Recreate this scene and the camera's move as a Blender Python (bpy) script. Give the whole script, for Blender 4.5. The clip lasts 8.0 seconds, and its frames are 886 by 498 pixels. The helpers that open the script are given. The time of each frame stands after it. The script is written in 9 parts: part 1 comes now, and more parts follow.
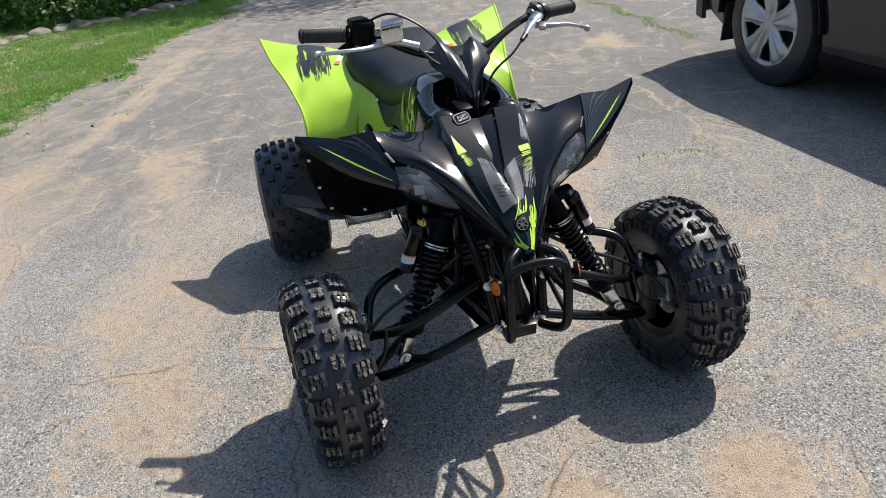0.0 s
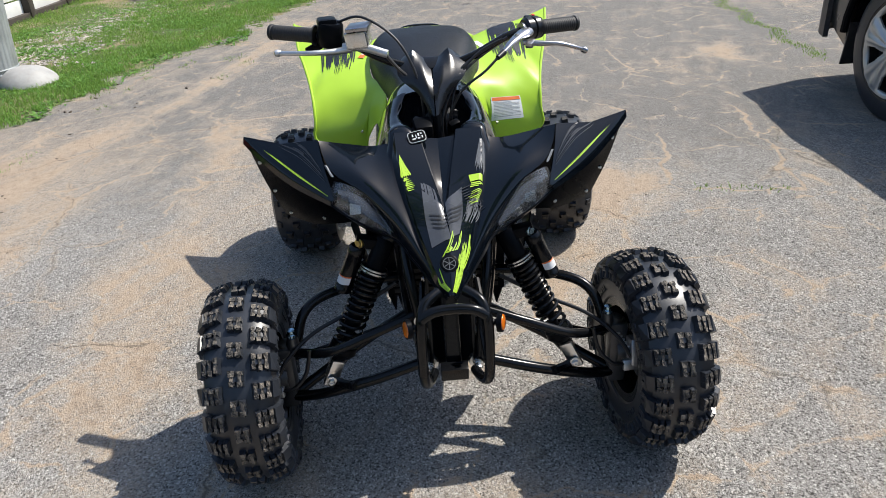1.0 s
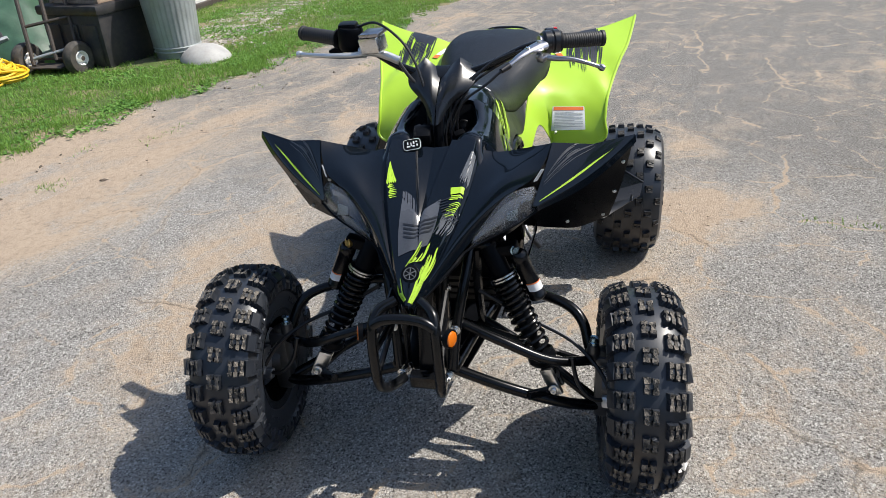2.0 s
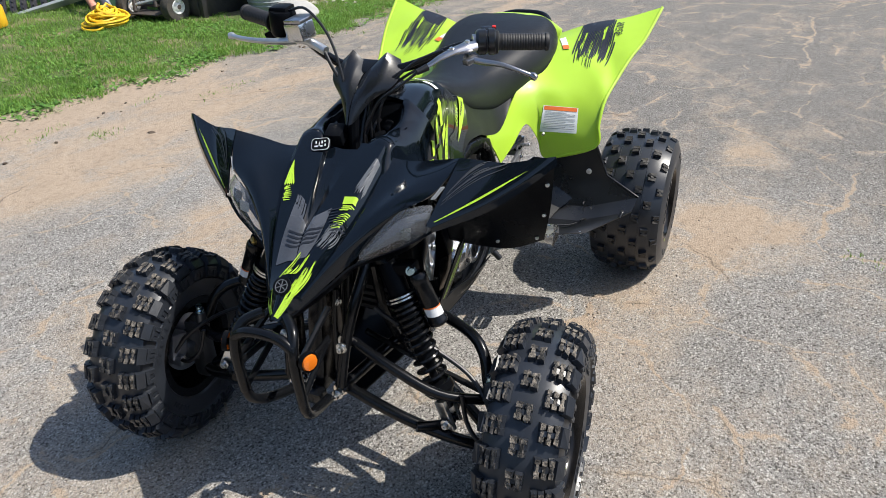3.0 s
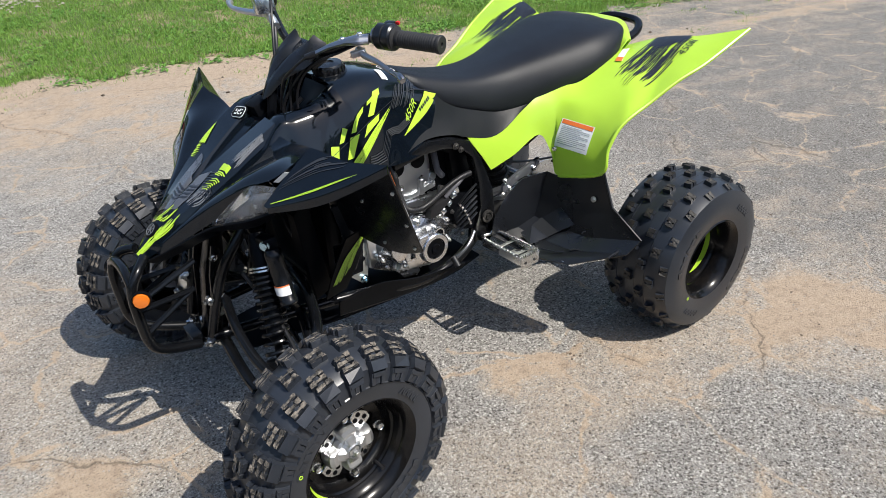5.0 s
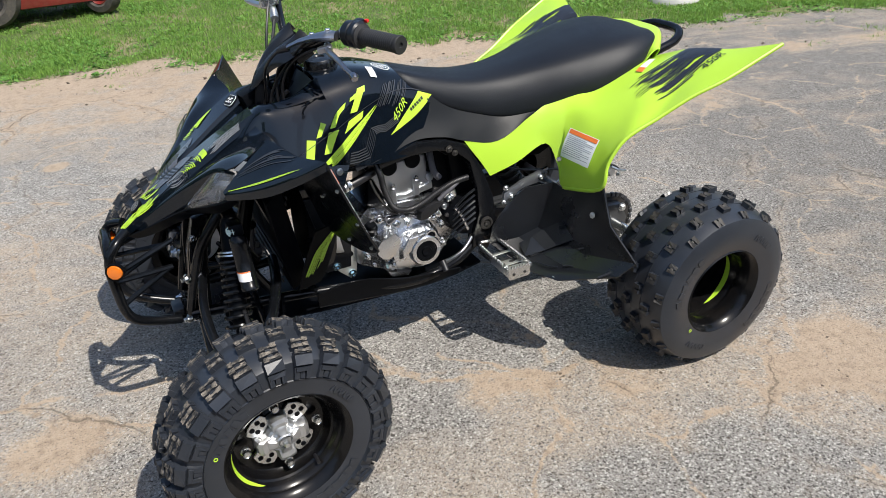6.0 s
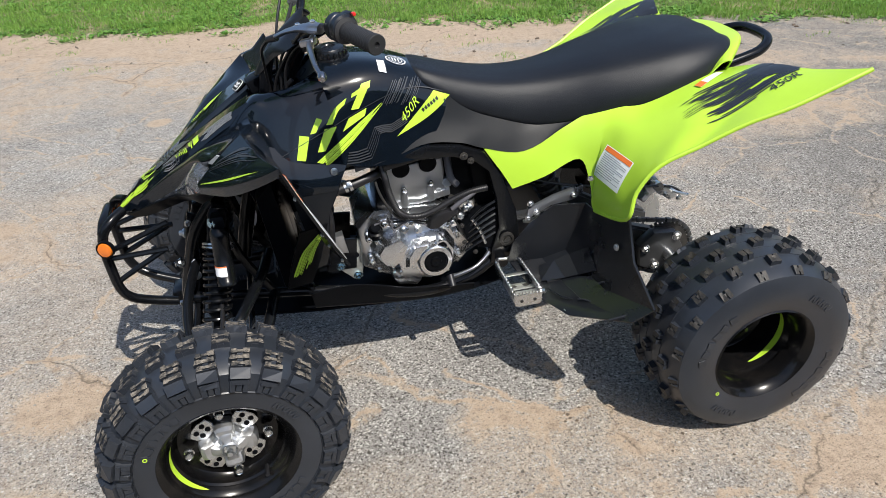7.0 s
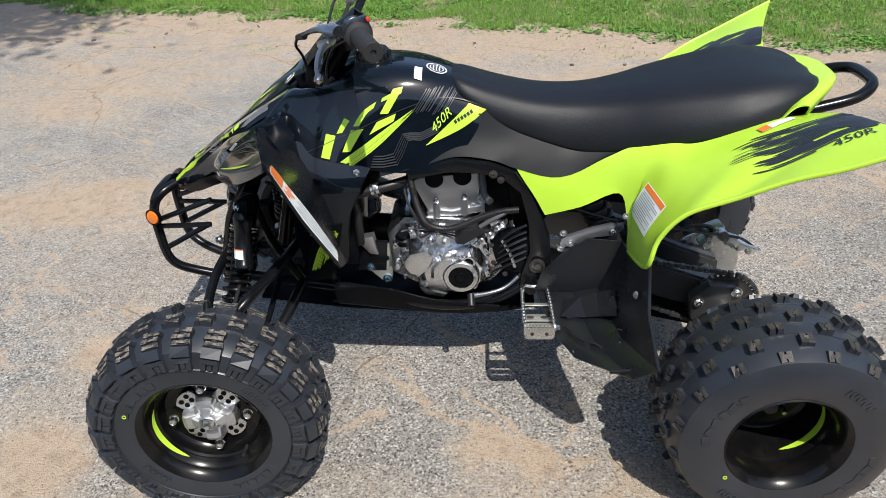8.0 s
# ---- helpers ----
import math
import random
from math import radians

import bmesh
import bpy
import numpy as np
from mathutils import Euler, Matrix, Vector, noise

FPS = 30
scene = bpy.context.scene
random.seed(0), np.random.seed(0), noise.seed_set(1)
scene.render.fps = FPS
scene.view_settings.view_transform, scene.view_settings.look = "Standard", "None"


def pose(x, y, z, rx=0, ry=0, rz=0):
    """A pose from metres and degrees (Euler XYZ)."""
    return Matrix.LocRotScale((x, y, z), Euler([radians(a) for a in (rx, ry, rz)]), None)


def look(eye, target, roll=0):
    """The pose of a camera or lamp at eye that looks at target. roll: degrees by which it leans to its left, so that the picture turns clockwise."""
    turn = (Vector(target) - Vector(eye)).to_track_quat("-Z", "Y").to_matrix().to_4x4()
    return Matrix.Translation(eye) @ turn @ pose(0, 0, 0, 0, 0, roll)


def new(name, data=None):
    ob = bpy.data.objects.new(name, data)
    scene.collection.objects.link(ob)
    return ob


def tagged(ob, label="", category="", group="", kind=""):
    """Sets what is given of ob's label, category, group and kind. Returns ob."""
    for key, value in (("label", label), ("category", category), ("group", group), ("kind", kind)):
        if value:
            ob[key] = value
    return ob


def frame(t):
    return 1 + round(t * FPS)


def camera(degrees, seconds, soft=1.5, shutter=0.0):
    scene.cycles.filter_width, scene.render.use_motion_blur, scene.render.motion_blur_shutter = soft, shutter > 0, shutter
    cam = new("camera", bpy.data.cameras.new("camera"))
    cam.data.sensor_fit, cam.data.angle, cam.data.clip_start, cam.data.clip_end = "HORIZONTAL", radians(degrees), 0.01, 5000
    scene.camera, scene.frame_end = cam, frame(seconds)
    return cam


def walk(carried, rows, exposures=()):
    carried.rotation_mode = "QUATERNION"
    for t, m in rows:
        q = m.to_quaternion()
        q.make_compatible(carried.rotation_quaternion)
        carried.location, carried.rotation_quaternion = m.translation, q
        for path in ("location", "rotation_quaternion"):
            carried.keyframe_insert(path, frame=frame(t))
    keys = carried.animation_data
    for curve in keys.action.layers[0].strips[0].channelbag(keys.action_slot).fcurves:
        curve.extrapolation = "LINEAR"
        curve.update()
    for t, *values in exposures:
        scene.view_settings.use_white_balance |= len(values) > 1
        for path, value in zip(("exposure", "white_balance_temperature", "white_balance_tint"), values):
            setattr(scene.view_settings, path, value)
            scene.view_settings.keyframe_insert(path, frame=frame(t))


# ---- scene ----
from mathutils.bvhtree import BVHTree

cam = camera(62.3, 8.0, soft=0.7)
PATH = [
    (0, (2.986, -0.568, 1.428), (1.251, -0.17, 0.517), -6.2),
    (0.5, (2.938, -0.305, 1.397), (1.179, -0.106, 0.466), -4.9),
    (1, (2.883, -0.056, 1.432), (1.113, -0.003, 0.503), -3.5),
    (1.2, (2.878, 0.033, 1.437), (1.106, 0.001, 0.511), -3.6),
    (2.3, (2.748, 0.578, 1.454), (1.068, 0.042, 0.512), -3.5),
    (2.5, (2.653, 0.665, 1.454), (0.998, 0.079, 0.495), -2.9),
    (3, (2.482, 0.88, 1.466), (0.912, 0.148, 0.467), -3.0),
    (3.5, (2.334, 1.191, 1.437), (0.874, 0.273, 0.425), -4.1),
    (4, (2.175, 1.391, 1.426), (0.852, 0.278, 0.42), -4.3),
    (4.5, (1.96, 1.52, 1.435), (0.77, 0.263, 0.434), -3.3),
    (4.7, (1.895, 1.566, 1.442), (0.763, 0.261, 0.435), -2.9),
    (5.8, (1.52, 1.853, 1.44), (0.733, 0.306, 0.446), -3.1),
    (6, (1.442, 1.847, 1.422), (0.702, 0.279, 0.424), -3.0),
    (6.5, (1.183, 1.812, 1.428), (0.585, 0.211, 0.389), -2.6),
    (7, (1.018, 1.79, 1.423), (0.67, 0.125, 0.372), -3.0),
    (7.5, (0.796, 1.814, 1.417), (0.712, 0.106, 0.38), -2.6),
    (8, (0.616, 1.763, 1.416), (0.749, 0.056, 0.383), -2.5),
]
walk(cam, [(t, look(eye, target, roll)) for t, eye, target, roll in PATH])

# world, sun and exposure: clear late-morning sky, sun behind and to the left of the quad bike
SUN = Vector((-0.270, 0.640, 1.0)).normalized()
world = bpy.data.worlds.new("sky")
scene.world = world
world.use_nodes = True
wt = world.node_tree
sky = wt.nodes.new("ShaderNodeTexSky")
sky.sky_type = "NISHITA"
sky.sun_disc = False
sky.sun_elevation = math.asin(SUN.z)
sky.sun_rotation = math.atan2(SUN.x, SUN.y)
sky.air_density, sky.dust_density = 1.0, 1.2
bg = wt.nodes["Background"]
bg.inputs["Strength"].default_value = 0.138
wt.links.new(sky.outputs[0], bg.inputs["Color"])
sun_data = bpy.data.lights.new("sun", "SUN")
sun_data.energy, sun_data.angle, sun_data.color = 4.4, radians(0.53), (1.0, 0.95, 0.87)
sun = new("sun", sun_data)
sun.matrix_world = look(SUN * 30, (0, 0, 0))
scene.view_settings.exposure = 0.50


# ---- materials ----
def nodes_of(name):
    m = bpy.data.materials.new(name)
    m.use_nodes = True
    t = m.node_tree
    return m, t, t.nodes["Principled BSDF"]


def tex(t, kind, scale, coord=None, **inputs):
    n = t.nodes.new(kind)
    n.inputs["Scale"].default_value = scale
    for k, v in inputs.items():
        n.inputs[k].default_value = v
    if coord is None:
        c = t.nodes.new("ShaderNodeTexCoord")
        coord = c.outputs["Object"]
    t.links.new(coord, n.inputs["Vector"])
    return n


def ramp(t, src, stops):
    r = t.nodes.new("ShaderNodeValToRGB")
    els = r.color_ramp.elements
    while len(els) < len(stops):
        els.new(0.5)
    for e, (p, c) in zip(els, stops):
        e.position = p
        e.color = (c, c, c, 1) if isinstance(c, (int, float)) else (*c, 1)
    t.links.new(src, r.inputs[0])
    return r.outputs[0]


def mix(t, fac, a, b, mode="MIX"):
    n = t.nodes.new("ShaderNodeMix")
    n.data_type, n.blend_type = "RGBA", mode
    for sock, v in ((n.inputs[0], fac), (n.inputs[6], a), (n.inputs[7], b)):
        if isinstance(v, bpy.types.NodeSocket):
            t.links.new(v, sock)
        elif isinstance(v, (int, float)):
            sock.default_value = v
        else:
            sock.default_value = (*v, 1)
    return n.outputs[2]


def maths(t, op, a, b=0.0, c=0.0):
    n = t.nodes.new("ShaderNodeMath")
    n.operation = op
    for sock, v in zip(n.inputs, (a, b, c)):
        if isinstance(v, bpy.types.NodeSocket):
            t.links.new(v, sock)
        else:
            sock.default_value = v
    return n.outputs[0]


def bump(t, bsdf, height, strength, dist=0.002, prev=None):
    b = t.nodes.new("ShaderNodeBump")
    b.inputs["Strength"].default_value, b.inputs["Distance"].default_value = strength, dist
    t.links.new(height, b.inputs["Height"])
    if prev:
        t.links.new(prev, b.inputs["Normal"])
    t.links.new(b.outputs[0], bsdf.inputs["Normal"])
    return b.outputs[0]


def surface(name, col, rough=0.5, metal=0.0, coat=0.0, vary=0.25, grain=400.0, bumps=0.0, dist=0.001, dust=0.0, dust_col=(0.30, 0.24, 0.17), spec=0.5, dust_size=23.0, pieces=False):
    """A painted, moulded or cast surface: colour and gloss vary softly at two scales, with optional grain relief and thin dust."""
    m, t, b = nodes_of(name)
    big = tex(t, "ShaderNodeTexNoise", 9.0, Detail=4.0)
    fine = tex(t, "ShaderNodeTexNoise", grain, Detail=3.0)
    lo, hi = [c * (1 - vary) for c in col], [min(1, c * (1 + vary)) for c in col]
    c1 = mix(t, ramp(t, big.outputs[0], ((0.3, 0.0), (0.7, 1.0))), lo, hi)
    c2 = mix(t, 0.18, c1, ramp(t, fine.outputs[0], ((0.35, tuple(lo)), (0.65, tuple(hi)))))
    if dust:
        where = None
        if pieces:
            # alike pieces share a mesh: shift the pattern for each one
            add = t.nodes.new("ShaderNodeVectorMath")
            add.operation = "MULTIPLY_ADD"
            t.links.new(t.nodes.new("ShaderNodeObjectInfo").outputs["Random"], add.inputs[0])
            add.inputs[1].default_value = (7.0, 5.0, 3.0)
            t.links.new(t.nodes.new("ShaderNodeTexCoord").outputs["Object"], add.inputs[2])
            where = add.outputs[0]
        d = tex(t, "ShaderNodeTexNoise", dust_size, where, Detail=8.0, Roughness=0.7)
        c2 = mix(t, ramp(t, d.outputs[0], ((0.42, 0.0), (0.75, dust))), c2, dust_col)
    t.links.new(c2, b.inputs["Base Color"])
    r = ramp(t, big.outputs[0], ((0.25, max(0.02, rough * 0.82)), (0.75, min(1.0, rough * 1.2))))
    t.links.new(r, b.inputs["Roughness"])
    b.inputs["Metallic"].default_value = metal
    b.inputs["Coat Weight"].default_value, b.inputs["Coat Roughness"].default_value = coat, 0.035
    b.inputs["Specular IOR Level"].default_value = spec
    if bumps:
        bump(t, b, fine.outputs[0], bumps, dist)
    return m


M_GLOSS = surface("black_paint", (0.0030, 0.0050, 0.0082), 0.14, 0.0, 0.72, 0.2, 900, 0.0, 0.0003, spec=0.10)
M_BLACK = surface("black_plastic", (0.0038, 0.0044, 0.0058), 0.33, 0, 0, 0.3, 1600, 0.06, 0.0003, dust=0.003, spec=0.06)
M_GREY = surface("grey_matte_plastic", (0.0058, 0.0068, 0.0086), 0.46, 0, 0, 0.15, 2200, 0.25, 0.0004, dust=0.01, spec=0.24)
M_SATIN = surface("satin_black_plastic", (0.0060, 0.0070, 0.0092), 0.29, 0, 0, 0.2, 1800, 0.12, 0.0003, dust=0.006, spec=0.52)
M_FRAME = surface("black_powder_coat", (0.0034, 0.0040, 0.0052), 0.24, 0, 0.05, 0.3, 1300, 0.06, 0.0003, dust=0.008, spec=0.28)
M_LIME = surface("lime_plastic", (0.375, 0.590, 0.044), 0.36, 0, 0.12, 0.05, 900, 0.04, 0.0004, spec=0.4)
M_LIMEDECAL = surface("lime_decal", (0.41, 0.635, 0.042), 0.38, 0, 0, 0.12, 300)
M_GREYDECAL = surface("grey_decal", (0.030, 0.032, 0.036), 0.32, 0, 0.3, 0.3, 220)
M_FIELD = surface("grey_print_field", (0.070, 0.074, 0.084), 0.26, 0, 0.6, 0.3, 220)
M_SILVERDECAL = surface("silver_grey_decal", (0.14, 0.147, 0.158), 0.38, 0, 0.2, 0.35, 120)
M_DARKDECAL = surface("dark_decal", (0.016, 0.017, 0.021), 0.35, 0, 0.2, 0.3, 220)
M_WHITE = surface("white_print", (0.72, 0.73, 0.74), 0.45, 0, 0, 0.05, 300)
M_PRINT = surface("grey_print", (0.30, 0.32, 0.34), 0.5, 0, 0, 0.1, 300)
M_RED = surface("orange_red_print", (0.72, 0.16, 0.03), 0.45, 0, 0, 0.08, 300)
M_RUBBER = surface("tyre_rubber", (0.0185, 0.0220, 0.0290), 0.36, 0, 0, 0.25, 700, 0.2, 0.0005, dust=0.012, spec=0.55)
M_KNOB = surface("worn_knob_rubber", (0.022, 0.021, 0.020), 0.8, 0, 0, 0.7, 240, 1.0, 0.004, dust=1.0, dust_col=(0.34, 0.295, 0.24), dust_size=60.0, pieces=True)
M_KNOBDARK = surface("fresh_knob_rubber", (0.017, 0.0165, 0.016), 0.6, 0, 0, 0.5, 260, 0.6, 0.002, dust=0.14, dust_size=60.0, pieces=True)
M_GRIP = surface("grip_rubber", (0.014, 0.014, 0.015), 0.6, 0, 0, 0.3, 700, 0.2, 0.0006)
M_RIM = surface("black_rim_enamel", (0.0035, 0.0035, 0.004), 0.22, 0.0, 0.08, 0.3, 700, 0.05, 0.0003, dust=0.02, spec=0.25)
M_ALU = surface("cast_aluminium", (0.64, 0.65, 0.66), 0.42, 1.0, 0, 0.10, 800, 0.3, 0.0004)
M_CASE = surface("engine_case_metal", (0.70, 0.72, 0.75), 0.27, 1.0, 0, 0.12, 900, 0.25, 0.0004)
M_STAY = surface("grey_cast_stay", (0.46, 0.48, 0.52), 0.30, 0.9, 0, 0.15, 500, 0.1, 0.0004)
M_SWING = surface("grey_swingarm_metal", (0.10, 0.103, 0.108), 0.38, 0.75, 0, 0.2, 500, 0.1, 0.0004)
M_STEEL = surface("zinc_steel", (0.66, 0.67, 0.67), 0.27, 1.0, 0, 0.12, 600, 0.1, 0.0004)
M_LEVER = surface("dark_cast_metal", (0.40, 0.40, 0.42), 0.30, 1.0, 0, 0.2, 400, 0.1, 0.0004)
M_ZINC = surface("beige_zinc_metal", (0.60, 0.61, 0.57), 0.42, 0.85, 0, 0.2, 300)
M_BLUEBOLT = surface("anodised_blue_metal", (0.36, 0.52, 0.62), 0.25, 1.0, 0, 0.3, 300)
M_GOLD = surface("yellow_zinc_metal", (0.55, 0.42, 0.16), 0.3, 1.0, 0, 0.2, 300)
M_DARKMETAL = surface("dark_oily_metal", (0.022, 0.022, 0.022), 0.4, 0.15, 0, 0.4, 300, 0.3, 0.0008, dust=0.12)
M_HOSE = surface("hose_rubber", (0.008, 0.008, 0.0095), 0.42, 0, 0, 0.3, 400)
M_GREYHOSE = surface("grey_cable_sleeve", (0.075, 0.075, 0.085), 0.5, 0, 0, 0.2, 400)
M_REFLOR = surface("orange_reflector", (0.66, 0.16, 0.012), 0.15, 0, 0.8, 0.1, 200)
M_REDBTN = surface("red_plastic", (0.60, 0.02, 0.015), 0.3, 0, 0.2, 0.1, 200)


def seat_vinyl():
    m, t, b = nodes_of("black_seat_vinyl")
    v = tex(t, "ShaderNodeTexVoronoi", 640.0)
    n = tex(t, "ShaderNodeTexNoise", 7.0, Detail=4.0)
    t.links.new(mix(t, n.outputs[0], (0.0062, 0.0075, 0.0105), (0.0112, 0.0130, 0.0170)), b.inputs["Base Color"])
    t.links.new(ramp(t, n.outputs[0], ((0.3, 0.40), (0.7, 0.5))), b.inputs["Roughness"])
    b.inputs["Specular IOR Level"].default_value = 0.26
    bump(t, b, v.outputs["Distance"], 0.35, 0.0009)
    return m


M_SEAT = seat_vinyl()


def lens_material():
    m, t, b = nodes_of("clear_lamp_lens")
    n = tex(t, "ShaderNodeTexNoise", 60.0, Detail=2.0)
    b.inputs["Base Color"].default_value = (0.62, 0.65, 0.69, 1)
    t.links.new(ramp(t, n.outputs[0], ((0.3, 0.03), (0.7, 0.07))), b.inputs["Roughness"])
    b.inputs["Transmission Weight"].default_value = 0.96
    b.inputs["IOR"].default_value = 1.42
    return m


M_LENS = lens_material()
M_LAMPBOWL = surface("silvered_reflector", (0.27, 0.29, 0.33), 0.22, 0.65, 0, 0.35, 60)


def vec_off(t, src):
    """A noise colour about zero."""
    n = t.nodes.new("ShaderNodeVectorMath")
    n.operation = "SUBTRACT"
    t.links.new(src, n.inputs[0])
    n.inputs[1].default_value = (0.5, 0.5, 0.5)
    return n.outputs[0]


def asphalt():
    """Old sun-bleached asphalt: loose aggregate, dark pits, washed-in sand, open and sand-filled cracks, a sandy verge along the lawn."""
    m, t, b = nodes_of("worn_asphalt")
    co = t.nodes.new("ShaderNodeTexCoord").outputs["Object"]
    sep = t.nodes.new("ShaderNodeSeparateXYZ")
    t.links.new(co, sep.inputs[0])
    x, y = sep.outputs[0], sep.outputs[1]
    big = tex(t, "ShaderNodeTexNoise", 0.9, co, Detail=6.0, Roughness=0.6).outputs[0]
    patch = tex(t, "ShaderNodeTexNoise", 1.9, co, Detail=7.0, Roughness=0.62, Distortion=0.6).outputs[0]
    mid = tex(t, "ShaderNodeTexNoise", 5.5, co, Detail=9.0, Roughness=0.7).outputs[0]
    blot = tex(t, "ShaderNodeTexNoise", 28.0, co, Detail=5.0, Roughness=0.65).outputs[0]
    fine = tex(t, "ShaderNodeTexNoise", 330.0, co, Detail=3.0).outputs[0]
    stones = tex(t, "ShaderNodeTexVoronoi", 185.0, co)
    stones2 = tex(t, "ShaderNodeTexVoronoi", 88.0, co)
    pits = tex(t, "ShaderNodeTexNoise", 135.0, co, Detail=4.0, Roughness=0.65).outputs[0]
    grit = t.nodes.new("ShaderNodeSeparateColor")
    t.links.new(stones.outputs["Color"], grit.inputs[0])
    grit2 = t.nodes.new("ShaderNodeSeparateColor")
    t.links.new(stones2.outputs["Color"], grit2.inputs[0])
    tar = mix(t, ramp(t, patch, ((0.40, 0.0), (0.58, 1.0))), (0.216, 0.206, 0.190), (0.384, 0.370, 0.342))
    # an older, darker stretch towards the far end, and a later, darker strip beside the sand
    old = ramp(t, maths(t, "ADD", maths(t, "MULTIPLY", x, -0.22), maths(t, "MULTIPLY", patch, 0.6)), ((0.38, 0.0), (0.58, 0.68)))
    tar = mix(t, old, tar, (0.122, 0.116, 0.108))
    strip = ramp(t, maths(t, "ADD", maths(t, "MULTIPLY", y, 0.5), maths(t, "MULTIPLY", mid, 0.30)), ((0.60, 0.0), (0.74, 0.48)))
    tar = mix(t, strip, tar, (0.175, 0.170, 0.163))
    tar = mix(t, ramp(t, blot, ((0.34, 0.38), (0.52, 0.0))), tar, (0.110, 0.104, 0.096))
    # aggregate: every stone its own grey, some nearly white, some missing
    tar = mix(t, ramp(t, grit.outputs[0], ((0.02, 0.0), (0.16, 0.34), (0.80, 0.60), (0.97, 1.0))), mix(t, 0.80, tar, (0.036, 0.035, 0.034)), mix(t, 0.60, tar, (0.74, 0.71, 0.66)))
    pale = maths(t, "MULTIPLY", ramp(t, grit2.outputs[1], ((0.80, 0.0), (0.82, 1.0))), ramp(t, stones2.outputs["Distance"], ((0.26, 0.75), (0.36, 0.0))))
    tar = mix(t, pale, tar, (0.66, 0.64, 0.60))
    tar = mix(t, maths(t, "MULTIPLY", old, 0.50), tar, (0.105, 0.099, 0.091))
    # sharp dark gaps between the stones, their relief shadow put into the colour, more open in some places than in
    # others
    gap = t.nodes.new("ShaderNodeTexVoronoi")
    gap.feature = "DISTANCE_TO_EDGE"
    gap.inputs["Scale"].default_value = 160.0
    jog = t.nodes.new("ShaderNodeVectorMath")
    jog.operation = "MULTIPLY_ADD"
    t.links.new(tex(t, "ShaderNodeTexNoise", 110.0, co, Detail=2.0).outputs["Color"], jog.inputs[0])
    jog.inputs[1].default_value = (0.006, 0.006, 0.0)
    t.links.new(co, jog.inputs[2])
    t.links.new(jog.outputs[0], gap.inputs["Vector"])
    open_ = maths(t, "MULTIPLY", ramp(t, gap.outputs["Distance"], ((0.03, 1.0), (0.12, 0.0))), ramp(t, pits, ((0.40, 1.0), (0.56, 0.12))))
    tar = mix(t, maths(t, "MULTIPLY", open_, 0.72), tar, (0.030, 0.029, 0.028))
    # black spots where single stones have come out: the shade in the hole painted as colour
    holes = maths(t, "MULTIPLY", ramp(t, grit2.outputs[0], ((0.15, 1.0), (0.17, 0.0))), ramp(t, stones2.outputs["Distance"], ((0.20, 1.0), (0.30, 0.0))))
    tar = mix(t, maths(t, "MULTIPLY", holes, 0.85), tar, (0.030, 0.029, 0.027))
    tar = mix(t, ramp(t, pits, ((0.36, 0.85), (0.41, 0.0))), tar, (0.034, 0.033, 0.031))
    # warped plan, so that pools, seams and cracks wander
    warp = t.nodes.new("ShaderNodeVectorMath")
    warp.operation = "MULTIPLY_ADD"
    wn = tex(t, "ShaderNodeTexNoise", 3.0, co, Detail=7.0, Roughness=0.6)
    t.links.new(wn.outputs["Color"], warp.inputs[0])
    warp.inputs[1].default_value = (0.30, 0.30, 0.0)
    shift = t.nodes.new("ShaderNodeVectorMath")
    shift.operation = "SUBTRACT"
    t.links.new(co, shift.inputs[0])
    shift.inputs[1].default_value = (0.15, 0.15, 0.0)
    t.links.new(shift.outputs[0], warp.inputs[2])
    wp = warp.outputs[0]
    far = t.nodes.new("ShaderNodeVectorMath")
    far.operation = "MULTIPLY_ADD"
    t.links.new(vec_off(t, wn.outputs["Color"]), far.inputs[0])
    far.inputs[1].default_value = (0.75, 0.75, 0.0)
    t.links.new(co, far.inputs[2])
    ws = t.nodes.new("ShaderNodeSeparateXYZ")
    t.links.new(far.outputs[0], ws.inputs[0])
    wx_, wy_ = ws.outputs[0], ws.outputs[1]

    def vec(op, a, b_):
        n = t.nodes.new("ShaderNodeVectorMath")
        n.operation = op
        for sock, v in zip(n.inputs, (a, b_)):
            if isinstance(v, bpy.types.NodeSocket):
                t.links.new(v, sock)
            else:
                sock.default_value = v
        return n

    def seam(ax, ay, bx, by):
        """Distance to a straight stretch of the plan."""
        d = (bx - ax, by - ay, 0.0)
        rel = vec("SUBTRACT", wp, (ax, ay, 0.0)).outputs[0]
        u = maths(t, "MULTIPLY", vec("DOT_PRODUCT", rel, d).outputs["Value"], 1 / (d[0] ** 2 + d[1] ** 2))
        u = maths(t, "MINIMUM", maths(t, "MAXIMUM", u, 0.0), 1.0)
        sc = t.nodes.new("ShaderNodeVectorMath")
        sc.operation = "SCALE"
        sc.inputs[0].default_value = d
        t.links.new(u, sc.inputs["Scale"])
        return vec("DISTANCE", rel, sc.outputs[0]).outputs["Value"]

    # sand: scattered, thick along the verge, and in pools and streaks
    sand_n = maths(t, "ADD", maths(t, "MULTIPLY", big, 0.48), maths(t, "MULTIPLY", mid, 0.78))
    e1 = maths(t, "MULTIPLY_ADD", x, -0.37, -3.70)
    e2 = maths(t, "MULTIPLY_ADD", x, -0.27, -3.75)
    off = maths(t, "SUBTRACT", y, maths(t, "MAXIMUM", e1, e2))
    verge = maths(t, "MULTIPLY", maths(t, "SUBTRACT", 1.0, maths(t, "MULTIPLY", off, 0.50)), 0.56)
